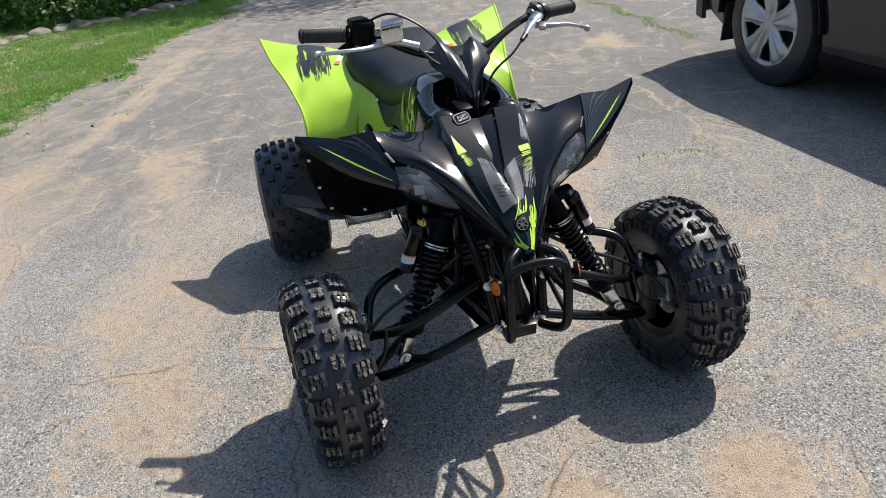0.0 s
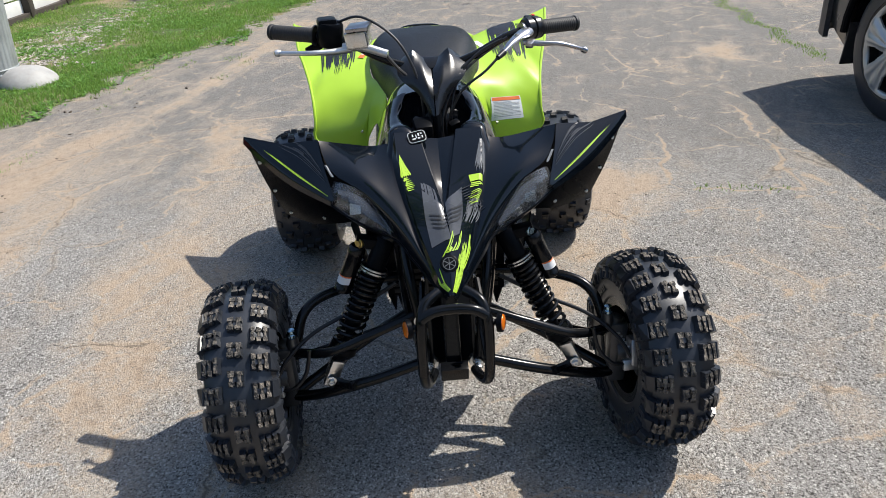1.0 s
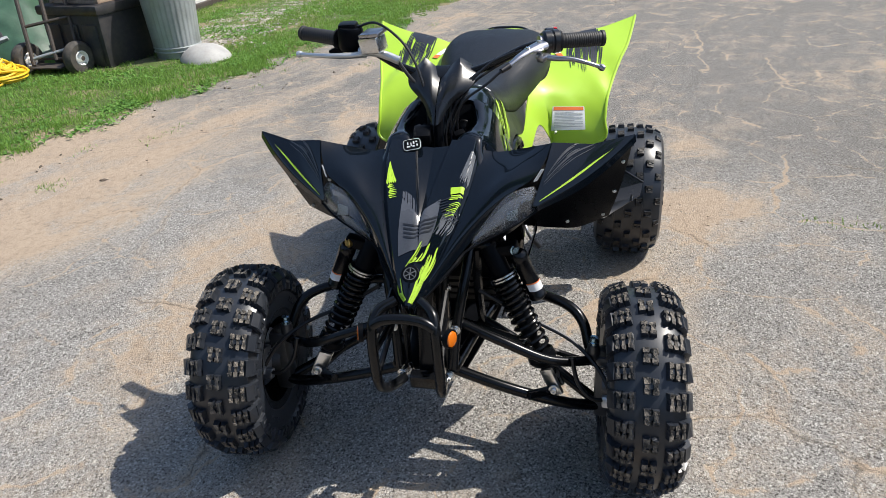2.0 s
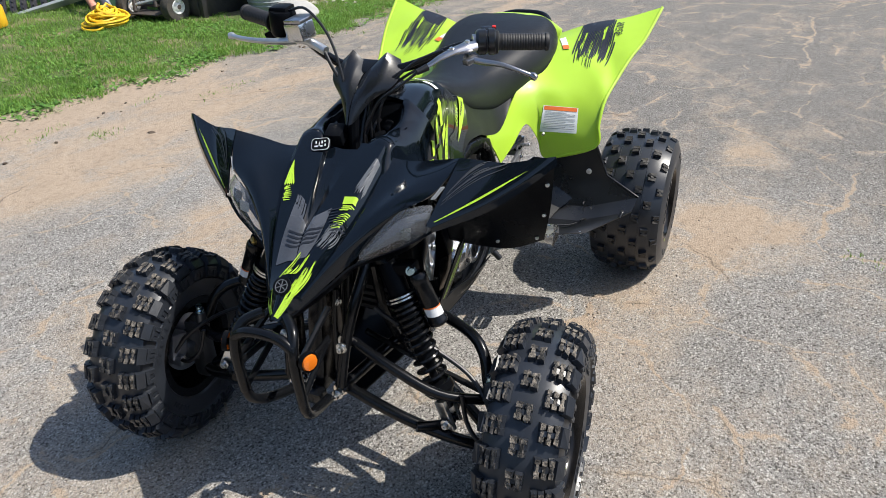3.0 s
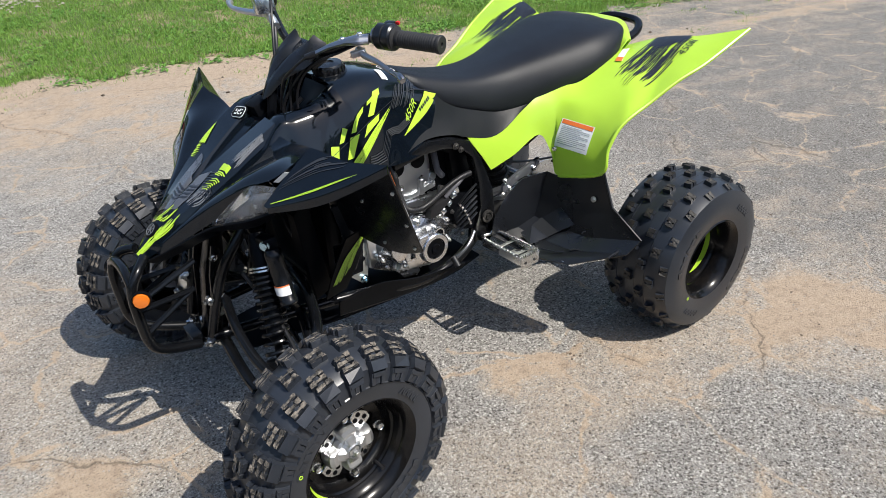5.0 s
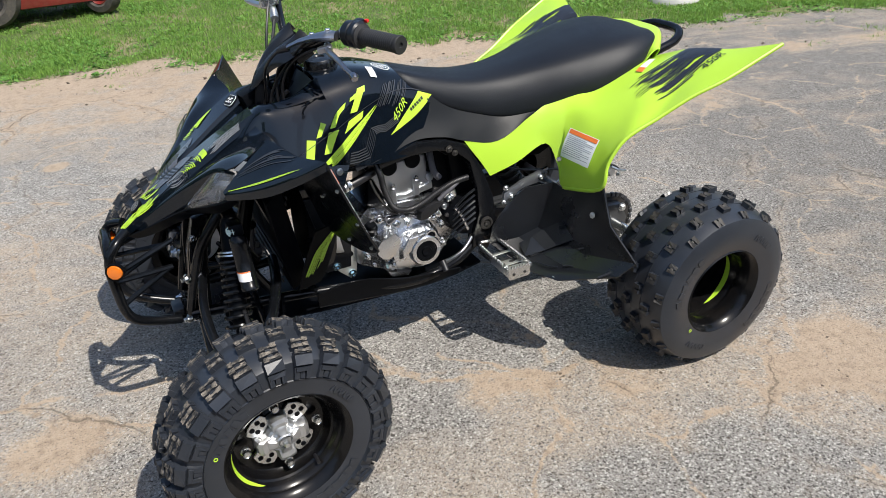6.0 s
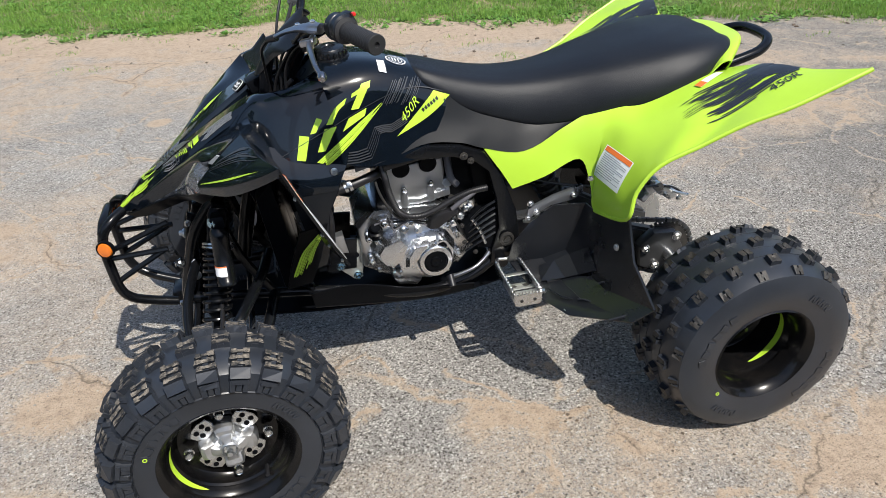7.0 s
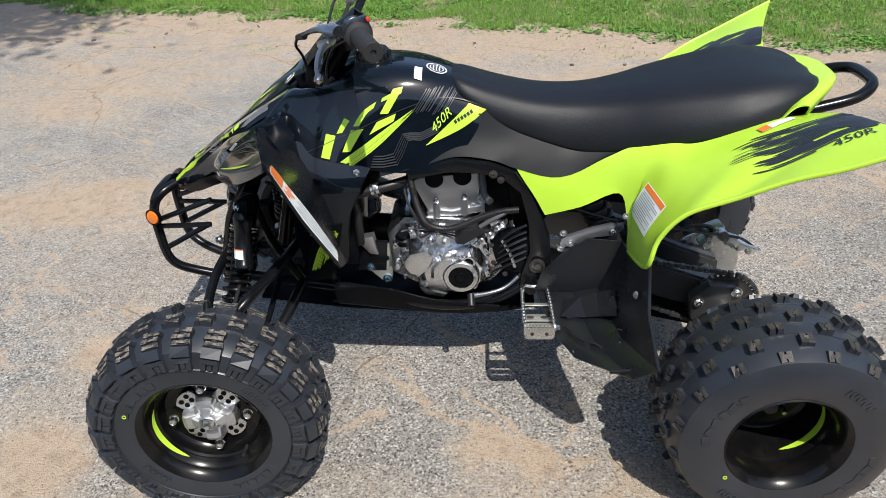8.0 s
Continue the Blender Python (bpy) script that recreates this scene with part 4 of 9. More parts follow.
WING = [
    [(1.116, 0.112, 0.818), (1.108, 0.165, 0.808), (1.105, 0.235, 0.818), (1.124, 0.298, 0.838)],
    [(1.180, 0.108, 0.776), (1.170, 0.160, 0.784), (1.160, 0.225, 0.800), (1.165, 0.284, 0.806)],
    [(1.255, 0.096, 0.728), (1.244, 0.136, 0.744), (1.224, 0.192, 0.770), (1.205, 0.256, 0.775)],
    [(1.325, 0.076, 0.676), (1.311, 0.102, 0.694), (1.284, 0.142, 0.716), (1.245, 0.194, 0.743)],
    [(1.385, 0.054, 0.628), (1.371, 0.069, 0.643), (1.342, 0.094, 0.662), (1.292, 0.134, 0.670)],
    [(1.450, 0.014, 0.570), (1.445, 0.020, 0.575), (1.435, 0.028, 0.578), (1.425, 0.036, 0.575)],
]
FENDER = [
    [(1.124, 0.298, 0.840), (1.092, 0.395, 0.826), (1.056, 0.494, 0.840), (1.058, 0.497, 0.822)],
    [(1.160, 0.290, 0.808), (1.135, 0.366, 0.792), (1.108, 0.440, 0.800), (1.109, 0.442, 0.780)],
    [(1.200, 0.277, 0.768), (1.182, 0.324, 0.758), (1.166, 0.368, 0.758), (1.166, 0.370, 0.738)],
    [(1.238, 0.262, 0.724), (1.236, 0.267, 0.722), (1.234, 0.272, 0.720), (1.234, 0.273, 0.708)],
]
FLAP = [
    [(1.057, 0.492, 0.838), (1.090, 0.396, 0.824), (1.118, 0.300, 0.834), (1.106, 0.200, 0.790)],
    [(0.998, 0.470, 0.690), (1.010, 0.385, 0.680), (1.022, 0.290, 0.670), (1.035, 0.205, 0.655)],
    [(0.943, 0.440, 0.568), (0.952, 0.360, 0.534), (0.985, 0.285, 0.545), (1.005, 0.212, 0.560)],
]
wings, fenders = {}, {}
for s in (1, -1):
    wings[s] = sheet("front_wing", WING, M_GLOSS, quad, s, 0.004, 5, 6)
    fenders[s] = sheet("front_fender", FENDER, M_GLOSS, quad, s, 0.004, 5, 6, lin_u=True, label="pointed black front fender with a lime flash")
    sheet("wing_back", [[(1.120, 0.122, 0.806), (1.110, 0.165, 0.806), (1.107, 0.235, 0.815), (1.126, 0.297, 0.836)], [(1.085, 0.160, 0.765), (1.082, 0.190, 0.770), (1.086, 0.245, 0.780), (1.088, 0.300, 0.796)], [(1.075, 0.176, 0.725), (1.074, 0.190, 0.728), (1.080, 0.230, 0.735), (1.082, 0.290, 0.745)]], M_GLOSS, quad, s, 0.004, 4, 4)
    flap = sheet("fender_flap", FLAP, M_FRAME, quad, s, 0.005, 5, 5)
    for px, py, pz in ((1.040, 0.470, 0.760), (1.000, 0.452, 0.660), (0.962, 0.425, 0.575), (1.030, 0.330, 0.690), (0.978, 0.330, 0.560)):
        at = lay(skin([flap]), (1.4, py * s, pz), (-1, 0, 0), 0.0005)
        if at:
            bolt(quad, at, (1, 0.1 * s, 0.2), 0.0035, 0.005)
    # chin under the headlight, from the nose out to the fender
    sheet("chin_panel", [[(1.462, 0.012, 0.560), (1.428, 0.036, 0.574), (1.365, 0.085, 0.614), (1.312, 0.122, 0.642), (1.264, 0.222, 0.682), (1.228, 0.276, 0.710)],
                         [(1.440, 0.008, 0.545), (1.400, 0.030, 0.556), (1.320, 0.095, 0.606), (1.280, 0.105, 0.616), (1.245, 0.200, 0.650), (1.210, 0.255, 0.690)]], M_BLACK, quad, s, 0.005, 5, 3)
    lamp = sheet("headlight", [[(1.196, 0.256, 0.735), (1.225, 0.220, 0.735), (1.240, 0.185, 0.715), (1.285, 0.130, 0.655)],
                               [(1.205, 0.250, 0.705), (1.235, 0.205, 0.685), (1.258, 0.165, 0.665), (1.285, 0.120, 0.642)]], M_LAMPBOWL, quad, s, 0.003, 5, 3, label="headlight with a clear lens and dark reflector")
    clear = sheet("lens", [[(1.202, 0.262, 0.757), (1.232, 0.230, 0.760), (1.250, 0.190, 0.738), (1.300, 0.128, 0.664)],
                   [(1.217, 0.273, 0.735), (1.256, 0.234, 0.727), (1.278, 0.190, 0.700), (1.308, 0.130, 0.656)],
                   [(1.226, 0.272, 0.708), (1.260, 0.222, 0.684), (1.284, 0.174, 0.662), (1.308, 0.122, 0.643)]], M_LENS, lamp, s, 0.003, 6, 4)
    clear.visible_shadow = False
    for k in (0, 1):
        u = (k + 0.35) / 4
        p0, p1 = Vector((1.205, 0.250, 0.735)).lerp(Vector((1.282, 0.135, 0.664)), u), Vector((1.214, 0.252, 0.708)).lerp(Vector((1.286, 0.126, 0.648)), u)
        sheet("reflector_facet", [[p0 + Vector((0.010, 0.016, 0.004)), p1 + Vector((0.010, 0.018, 0))], [p0 + Vector((0.012, -0.010, -0.004)), p1 + Vector((0.012, -0.008, 0))]], M_STEEL if k == 1 else M_DARKMETAL, lamp, s, 0.002, 2, 2)
    # pale marker above the lens corner
    sheet("marker", [[(1.196, 0.268, 0.770), (1.176, 0.283, 0.792)], [(1.206, 0.262, 0.772), (1.184, 0.278, 0.794)]], M_PRINT, lamp, s, 0.003, 3, 2)

# body round the steering opening, tank cover and side shrouds
RAIL = [
    [(1.190, 0.050, 0.690), (1.190, 0.060, 0.750), (1.190, 0.102, 0.758), (1.190, 0.150, 0.752), (1.180, 0.205, 0.730)],
    [(1.112, 0.050, 0.760), (1.108, 0.058, 0.832), (1.112, 0.112, 0.836), (1.112, 0.128, 0.810), (1.115, 0.150, 0.740)],
    [(1.060, 0.075, 0.740), (1.062, 0.082, 0.842), (1.065, 0.116, 0.844), (1.065, 0.142, 0.805), (1.070, 0.175, 0.725)],
    [(1.000, 0.085, 0.740), (1.005, 0.090, 0.852), (1.010, 0.120, 0.850), (1.005, 0.148, 0.805), (1.000, 0.184, 0.705)],
    [(0.925, 0.060, 0.760), (0.930, 0.066, 0.884), (0.935, 0.116, 0.866), (0.925, 0.146, 0.810), (0.925, 0.180, 0.690)],
]
TANK = [
    [(0.945, 0.000, 0.898), (0.940, 0.066, 0.890), (0.936, 0.114, 0.866), (0.925, 0.146, 0.810), (0.925, 0.180, 0.690)],
    [(0.850, 0.000, 0.898), (0.850, 0.075, 0.892), (0.845, 0.116, 0.858), (0.840, 0.134, 0.800), (0.850, 0.162, 0.664)],
    [(0.775, 0.000, 0.886), (0.775, 0.072, 0.880), (0.765, 0.106, 0.845), (0.745, 0.121, 0.790), (0.775, 0.158, 0.660)],
    [(0.712, 0.000, 0.868), (0.710, 0.060, 0.860), (0.690, 0.090, 0.828), (0.640, 0.110, 0.778), (0.715, 0.152, 0.664)],
]
PANEL = [
    [(0.900, 0.116, 0.800), (0.895, 0.140, 0.740), (0.885, 0.166, 0.655)],
    [(0.760, 0.108, 0.800), (0.770, 0.130, 0.740), (0.785, 0.154, 0.676)],
    [(0.660, 0.095, 0.815), (0.680, 0.118, 0.750), (0.700, 0.146, 0.696)],
    [(0.560, 0.098, 0.752), (0.580, 0.120, 0.716), (0.612, 0.145, 0.684)],
    [(0.470, 0.104, 0.722), (0.500, 0.124, 0.690), (0.556, 0.144, 0.662)],
    [(0.400, 0.112, 0.705), (0.420, 0.128, 0.680), (0.450, 0.148, 0.640)],
    [(0.300, 0.130, 0.712), (0.310, 0.136, 0.704), (0.330, 0.146, 0.694)],
]
rails, panels = {}, {}
for s in (1, -1):
    rails[s] = sheet("cockpit_rail", RAIL, M_GLOSS, quad, s, 0.004, 5, 6)
    panels[s] = sheet("side_panel", PANEL, M_GREY, quad, s, 0.004, 5, 5, label="matte dark grey side panel")
bm = bmesh.new()
for s in (1, -1):
    add_grid(bm, fine_grid(flip(TANK, s), 5, 6), 0.004)
bmesh.ops.remove_doubles(bm, verts=bm.verts[:], dist=2e-4)
bmesh.ops.recalc_face_normals(bm, faces=bm.faces[:])
tank = part("tank_cover", bm, M_GLOSS, quad, "glossy black tank cover with lime lettering strokes")
bm = bmesh.new()
add_lathe(bm, [(0.046, -0.006), (0.046, 0.004), (0.040, 0.006), (0.040, 0.020), (0.036, 0.026), (0.016, 0.028), (0.014, 0.025), (0, 0.025)], (0.900, 0.012, 0.896), (0.08, 0.03, 1), 36)
for k in range(18):
    a = 2 * math.pi * k / 18
    add_box(bm, (0.006, 0.006, 0.014), Matrix.Translation((0.900 + math.cos(a) * 0.040, 0.012 + math.sin(a) * 0.040, 0.910)) @ Matrix.Rotation(a, 4, "Z"), 0.0015)
part("fuel_cap", bm, M_SATIN, quad, "ribbed black fuel filler cap")
# dark well below the handlebar
sheet("cockpit_cover", [[(1.112, -0.062, 0.820), (1.112, 0.0, 0.812), (1.112, 0.062, 0.820)], [(1.050, -0.086, 0.815), (1.050, 0.0, 0.790), (1.050, 0.086, 0.815)], [(0.990, -0.090, 0.835), (0.990, 0.0, 0.815), (0.990, 0.090, 0.835)], [(0.940, -0.070, 0.880), (0.940, 0.0, 0.882), (0.940, 0.070, 0.880)]], M_BLACK, quad, 1, 0.004, 4, 4)
for k in range(5):
    box("cockpit_fold", (0.022, 0.030, 0.030), pose(1.040 - 0.020 * k, 0.050 * (1 if k % 2 else -1), 0.812 + 0.007 * k, 15 * k, 20, 30 * k), M_BLACK, quad, 0.007)
for s in (1, -1):
    # sunken bolt caps on the rails
    bm = bmesh.new()
    add_lathe(bm, [(0.0, 0.001), (0.007, 0.002), (0.013, 0.002), (0.015, -0.002)], (1.021, 0.108 * s, 0.8535), (0.1, 0.35 * s, 1), 20)
    part("bolt_cap", bm, M_BLACK, quad)
    # lower black side cover by the radiator, its fold and its lime-splashed shroud
    cover = new("radiator_cover")
    cover.parent = quad
    cover["label"] = "glossy black faceted radiator cover"
    sheet("upper_facet", [[(1.082, 0.166, 0.752), (1.000, 0.172, 0.722), (0.900, 0.170, 0.690)], [(1.056, 0.206, 0.672), (0.995, 0.203, 0.662), (0.926, 0.190, 0.650)], [(1.044, 0.200, 0.628), (0.990, 0.202, 0.630), (0.934, 0.194, 0.628)]], M_GLOSS, cover, s, 0.004, 4, 4, lin_u=True)
    sheet("grey_facet", [[(1.044, 0.199, 0.6275), (0.990, 0.201, 0.6295), (0.935, 0.193, 0.6275)], [(1.030, 0.210, 0.560), (0.994, 0.211, 0.566), (0.962, 0.200, 0.574)], [(1.020, 0.212, 0.520), (1.000, 0.212, 0.520), (0.972, 0.203, 0.520)]], M_GREY, cover, s, 0.004, 4, 4, lin_u=True)
    sheet("lower_facet", [[(1.050, 0.198, 0.5195), (1.000, 0.211, 0.5195), (0.972, 0.202, 0.5195)], [(1.050, 0.196, 0.465), (1.005, 0.206, 0.465), (0.976, 0.196, 0.465)], [(1.040, 0.190, 0.420), (1.012, 0.194, 0.420), (0.986, 0.188, 0.424)]], M_FRAME, cover, s, 0.004, 4, 4, lin_u=True)
    sheet("side_return", [[(0.9005, 0.170, 0.690), (0.9255, 0.190, 0.650), (0.9335, 0.194, 0.628), (0.9615, 0.200, 0.574), (0.9715, 0.203, 0.520), (0.9755, 0.196, 0.465), (0.9855, 0.188, 0.424)], [(0.905, 0.140, 0.690), (0.930, 0.150, 0.650), (0.940, 0.152, 0.628), (0.966, 0.156, 0.574), (0.976, 0.158, 0.520), (0.980, 0.155, 0.465), (0.988, 0.152, 0.424)]], M_BLACK, cover, s, 0.003, 3, 3, lin_u=True, lin_v=True)
    sheet("lime_tick", [[(1.003, 0.2155, 0.524), (0.984, 0.2085, 0.546)], [(0.998, 0.2145, 0.518), (0.983, 0.2075, 0.545)]], M_LIMEDECAL, cover, s, 0.0008, 2, 2)
    bolt(quad, (0.937, 0.189 * s, 0.676), (0, s, 0.2), 0.006, 0.006)
    prism("radiator", [(1.10, 0.36), (1.13, 0.62), (1.09, 0.66), (1.05, 0.38)], 0.0, 0.165 * s, M_BLACK, quad, bevel=0.004)

# ---- seat ----
SEAT = []
for x, zt, hw, zb in ((0.722, 0.866, 0.040, 0.842), (0.690, 0.862, 0.080, 0.826), (0.600, 0.836, 0.100, 0.768), (0.500, 0.816, 0.110, 0.728), (0.400, 0.813, 0.122, 0.702), (0.310, 0.824, 0.142, 0.708),
                      (0.220, 0.843, 0.172, 0.728), (0.130, 0.861, 0.196, 0.742), (0.050, 0.874, 0.204, 0.772), (-0.030, 0.877, 0.186, 0.808), (-0.095, 0.868, 0.142, 0.838), (-0.132, 0.850, 0.088, 0.846)):
    SEAT.append([(x, -hw * 0.9, zb - 0.012), (x, -hw, zb), (x, -hw * 0.97, zb + (zt - zb) * 0.40), (x, -hw * 0.78, zb + (zt - zb) * 0.80), (x, -hw * 0.40, zt - 0.004), (x, 0, zt),
                 (x, hw * 0.40, zt - 0.004), (x, hw * 0.78, zb + (zt - zb) * 0.80), (x, hw * 0.97, zb + (zt - zb) * 0.40), (x, hw, zb), (x, hw * 0.9, zb - 0.012)])
seat = sheet("seat", SEAT, M_SEAT, quad, 1, 0.006, 4, 4, label="long black textured vinyl seat")
box("seat_base", (0.62, 0.15, 0.05), pose(0.30, 0, 0.71, 0, -4, 0), M_BLACK, quad, 0.012)

# ---- rear bodywork ----
REAR = [
    [(0.560, 0.141, 0.668), (0.535, 0.148, 0.628), (0.510, 0.155, 0.590), (0.485, 0.162, 0.545)],
    [(0.448, 0.147, 0.640), (0.435, 0.155, 0.618), (0.420, 0.163, 0.592), (0.400, 0.172, 0.572)],
    [(0.345, 0.148, 0.690), (0.335, 0.160, 0.665), (0.325, 0.174, 0.640), (0.314, 0.188, 0.616)],
    [(0.285, 0.150, 0.718), (0.272, 0.185, 0.690), (0.272, 0.212, 0.645), (0.296, 0.225, 0.560)],
    [(0.225, 0.168, 0.735), (0.244, 0.215, 0.690), (0.284, 0.240, 0.602), (0.292, 0.255, 0.495)],
    [(0.165, 0.196, 0.742), (0.216, 0.275, 0.698), (0.268, 0.338, 0.612), (0.284, 0.410, 0.550)],
    [(0.110, 0.206, 0.760), (0.165, 0.300, 0.728), (0.226, 0.372, 0.672), (0.266, 0.415, 0.622)],
    [(0.050, 0.206, 0.782), (0.085, 0.310, 0.768), (0.150, 0.382, 0.732), (0.218, 0.420, 0.684)],
    [(0.000, 0.195, 0.795), (0.010, 0.300, 0.793), (0.050, 0.388, 0.766), (0.130, 0.436, 0.728)],
    [(-0.045, 0.175, 0.795), (-0.045, 0.290, 0.816), (-0.020, 0.385, 0.803), (0.040, 0.460, 0.778)],
    [(-0.080, 0.150, 0.788), (-0.090, 0.280, 0.830), (-0.082, 0.390, 0.834), (-0.052, 0.486, 0.817)],
    [(-0.100, 0.120, 0.780), (-0.118, 0.270, 0.836), (-0.155, 0.392, 0.856), (-0.203, 0.511, 0.888)],
]
rears = {}
for s in (1, -1):
    rears[s] = sheet("rear_fender", REAR, M_LIME, quad, s, 0.004, 6, 5, label="lime plastic rear fender with black splashes")
    # rolled lip along the outer edge
    tube("fender_lip", [(x, y * s, z) for x, y, z in ((0.292, 0.255, 0.495), (0.284, 0.410, 0.550), (0.266, 0.415, 0.622), (0.218, 0.420, 0.684), (0.130, 0.436, 0.728), (0.040, 0.460, 0.778), (-0.052, 0.486, 0.817), (-0.203, 0.511, 0.888))], 0.0055, M_LIME, quad, 8, 5)
TAIL = [
    [(-0.020, -0.19, 0.790), (-0.035, -0.10, 0.830), (-0.040, 0, 0.836), (-0.035, 0.10, 0.830), (-0.020, 0.19, 0.790)],
    [(-0.045, -0.20, 0.826), (-0.105, -0.120, 0.846), (-0.128, 0, 0.850), (-0.105, 0.120, 0.846), (-0.045, 0.20, 0.826)],
    [(-0.078, -0.19, 0.824), (-0.165, -0.088, 0.846), (-0.184, 0, 0.848), (-0.165, 0.088, 0.846), (-0.078, 0.19, 0.824)],
    [(-0.085, -0.16, 0.790), (-0.140, -0.08, 0.790), (-0.155, 0, 0.790), (-0.140, 0.08, 0.790), (-0.085, 0.16, 0.790)],
]
sheet("tail_cover", TAIL, M_LIME, quad, 1, 0.004, 5, 5)
tube("grab_bar", [(-0.06, 0.115, 0.775), (-0.13, 0.112, 0.792), (-0.215, 0.104, 0.812), (-0.262, 0.066, 0.829), (-0.270, 0, 0.833), (-0.262, -0.066, 0.829), (-0.215, -0.104, 0.812), (-0.13, -0.112, 0.792), (-0.06, -0.115, 0.775)], 0.0135, M_FRAME, quad, 12, 5)
tube("rear_subframe", [(-0.08, 0.09, 0.79), (0.10, 0.10, 0.70), (0.30, 0.11, 0.62), (0.50, 0.12, 0.58)], 0.014, M_FRAME, quad)
tube("rear_subframe", [(-0.08, -0.09, 0.79), (0.10, -0.10, 0.70), (0.30, -0.11, 0.62), (0.50, -0.12, 0.58)], 0.014, M_FRAME, quad)
prism("airbox", [(0.52, 0.58), (0.50, 0.70), (0.10, 0.72), (0.05, 0.64), (0.28, 0.54)], -0.105, 0.105, M_BLACK, quad, bevel=0.015)

# heel guards between the foot pegs and the rear tyres
HEEL_BACK = [
    [(0.300, 0.215, 0.500), (0.292, 0.270, 0.496), (0.286, 0.340, 0.522), (0.278, 0.415, 0.556)],
    [(0.322, 0.215, 0.430), (0.312, 0.290, 0.430), (0.298, 0.370, 0.440), (0.276, 0.455, 0.455)],
    [(0.350, 0.215, 0.362), (0.338, 0.300, 0.354), (0.318, 0.405, 0.352), (0.268, 0.560, 0.386)],
]
HEEL_REAR = [HEEL_BACK[2], [(0.411, 0.204, 0.3405), (0.399, 0.290, 0.3305), (0.375, 0.390, 0.3245), (0.3155, 0.5505, 0.3545)]]
HEEL_FRONT = [[(0.412, 0.204, 0.340), (0.400, 0.290, 0.330), (0.376, 0.390, 0.324), (0.316, 0.550, 0.354)], [(0.500, 0.190, 0.335), (0.485, 0.260, 0.324), (0.465, 0.345, 0.314), (0.424, 0.428, 0.311)]]
for s in (1, -1):
    guard = sheet("heel_guard", HEEL_BACK, M_SATIN, quad, s, 0.004, 4, 4, lin_u=True, lin_v=True, label="black plastic heel guard with drain slots")
    sheet("floor_rear", HEEL_REAR, M_SATIN, guard, s, 0.004, 4, 4, lin_u=True, lin_v=True)
    sheet("floor_front", HEEL_FRONT, M_SATIN, guard, s, 0.004, 4, 4, lin_u=True, lin_v=True)
    for u in (0.36, 0.94):
        i = min(2, int(u * 3))
        f = u * 3 - i
        p, q = Vector(HEEL_REAR[1][i]).lerp(Vector(HEEL_REAR[1][i + 1]), f), Vector(HEEL_FRONT[0][i]).lerp(Vector(HEEL_FRONT[0][i + 1]), f)
        tube("floor_rib", [(v.x, v.y * s, v.z + 0.001) for v in (q + Vector((-0.030, 0, 0.006)), q + Vector((0.035, 0, 0)))], 0.004, M_SATIN, guard, 8, 0)
    # raised step moulded between the floor and the inner wall: dark triangles and one facet set apart
    STEP = [Vector((0.434, 0.240, 0.344)), Vector((0.397, 0.250, 0.359)), Vector((0.357, 0.252, 0.374)), Vector((0.324, 0.298, 0.416))]
    LOWER = [Vector((0.448, 0.294, 0.331)), Vector((0.388, 0.309, 0.340)), Vector((0.357, 0.323, 0.353)), Vector((0.324, 0.356, 0.379))]
    sheet("step_front", [[STEP[0], STEP[1]], [LOWER[0], LOWER[0].lerp(STEP[1], 0.02)]], M_SATIN, guard, s, 0.003, 2, 2, lin_u=True, lin_v=True)
    sheet("step_middle", [[STEP[1] + Vector((0.0005, 0.0005, 0)), LOWER[1] + Vector((0.0005, 0, 0))], [LOWER[0], LOWER[0].lerp(LOWER[1], 0.5)]], M_SATIN, guard, s, 0.003, 2, 2, lin_u=True, lin_v=True)
    # same plastic as its neighbours; the grey material stands in for reflected sky
    sheet("step_facet", [[STEP[1], STEP[2]], [LOWER[1], LOWER[2]]], M_GREY, guard, s, 0.003, 2, 2, lin_u=True, lin_v=True)
    sheet("step_rear", [[STEP[2] + Vector((0, 0, -0.0005)), STEP[3]], [LOWER[2], LOWER[3]]], M_SATIN, guard, s, 0.003, 2, 2, lin_u=True, lin_v=True)
    tube("step_ridge", [(v.x, v.y * s, v.z) for v in (STEP[1], LOWER[1])], 0.0022, M_SATIN, guard, 8, 0)
    tube("floor_ridge", [(v.x, v.y * s, v.z + 0.003) for v in [Vector((0.440, 0.335, 0.329)), Vector((0.420, 0.372, 0.327)), Vector((0.401, 0.392, 0.328))]], 0.0022, M_SATIN, guard, 8, 0)
    for ends in (((0.390, 0.402, 0.331), (0.376, 0.406, 0.331), (0.362, 0.415, 0.327)), ((0.333, 0.395, 0.362), (0.326, 0.395, 0.366), (0.319, 0.398, 0.365)), ((0.340, 0.424, 0.336), (0.331, 0.424, 0.341), (0.323, 0.418, 0.348))):
        tube("drain_lip", [(x, y * s, z + 0.004) for x, y, z in ends], 0.0026, M_SATIN, guard, 8, 3)
    tube("guard_rim", [(x, y * s, z) for x, y, z in (HEEL_BACK[0][3], HEEL_BACK[1][3], HEEL_BACK[2][3])], 0.004, M_SATIN, guard, 8, 0)
    sheet("guard_wall", [[(0.440, 0.175, 0.440), (0.380, 0.185, 0.490), (0.300, 0.215, 0.500)], [(0.490, 0.180, 0.390), (0.400, 0.190, 0.410), (0.318, 0.215, 0.420)], [(0.505, 0.185, 0.335), (0.420, 0.200, 0.330), (0.345, 0.215, 0.350)]], M_SATIN, guard, s, 0.004, 4, 4, lin_u=True, lin_v=True)
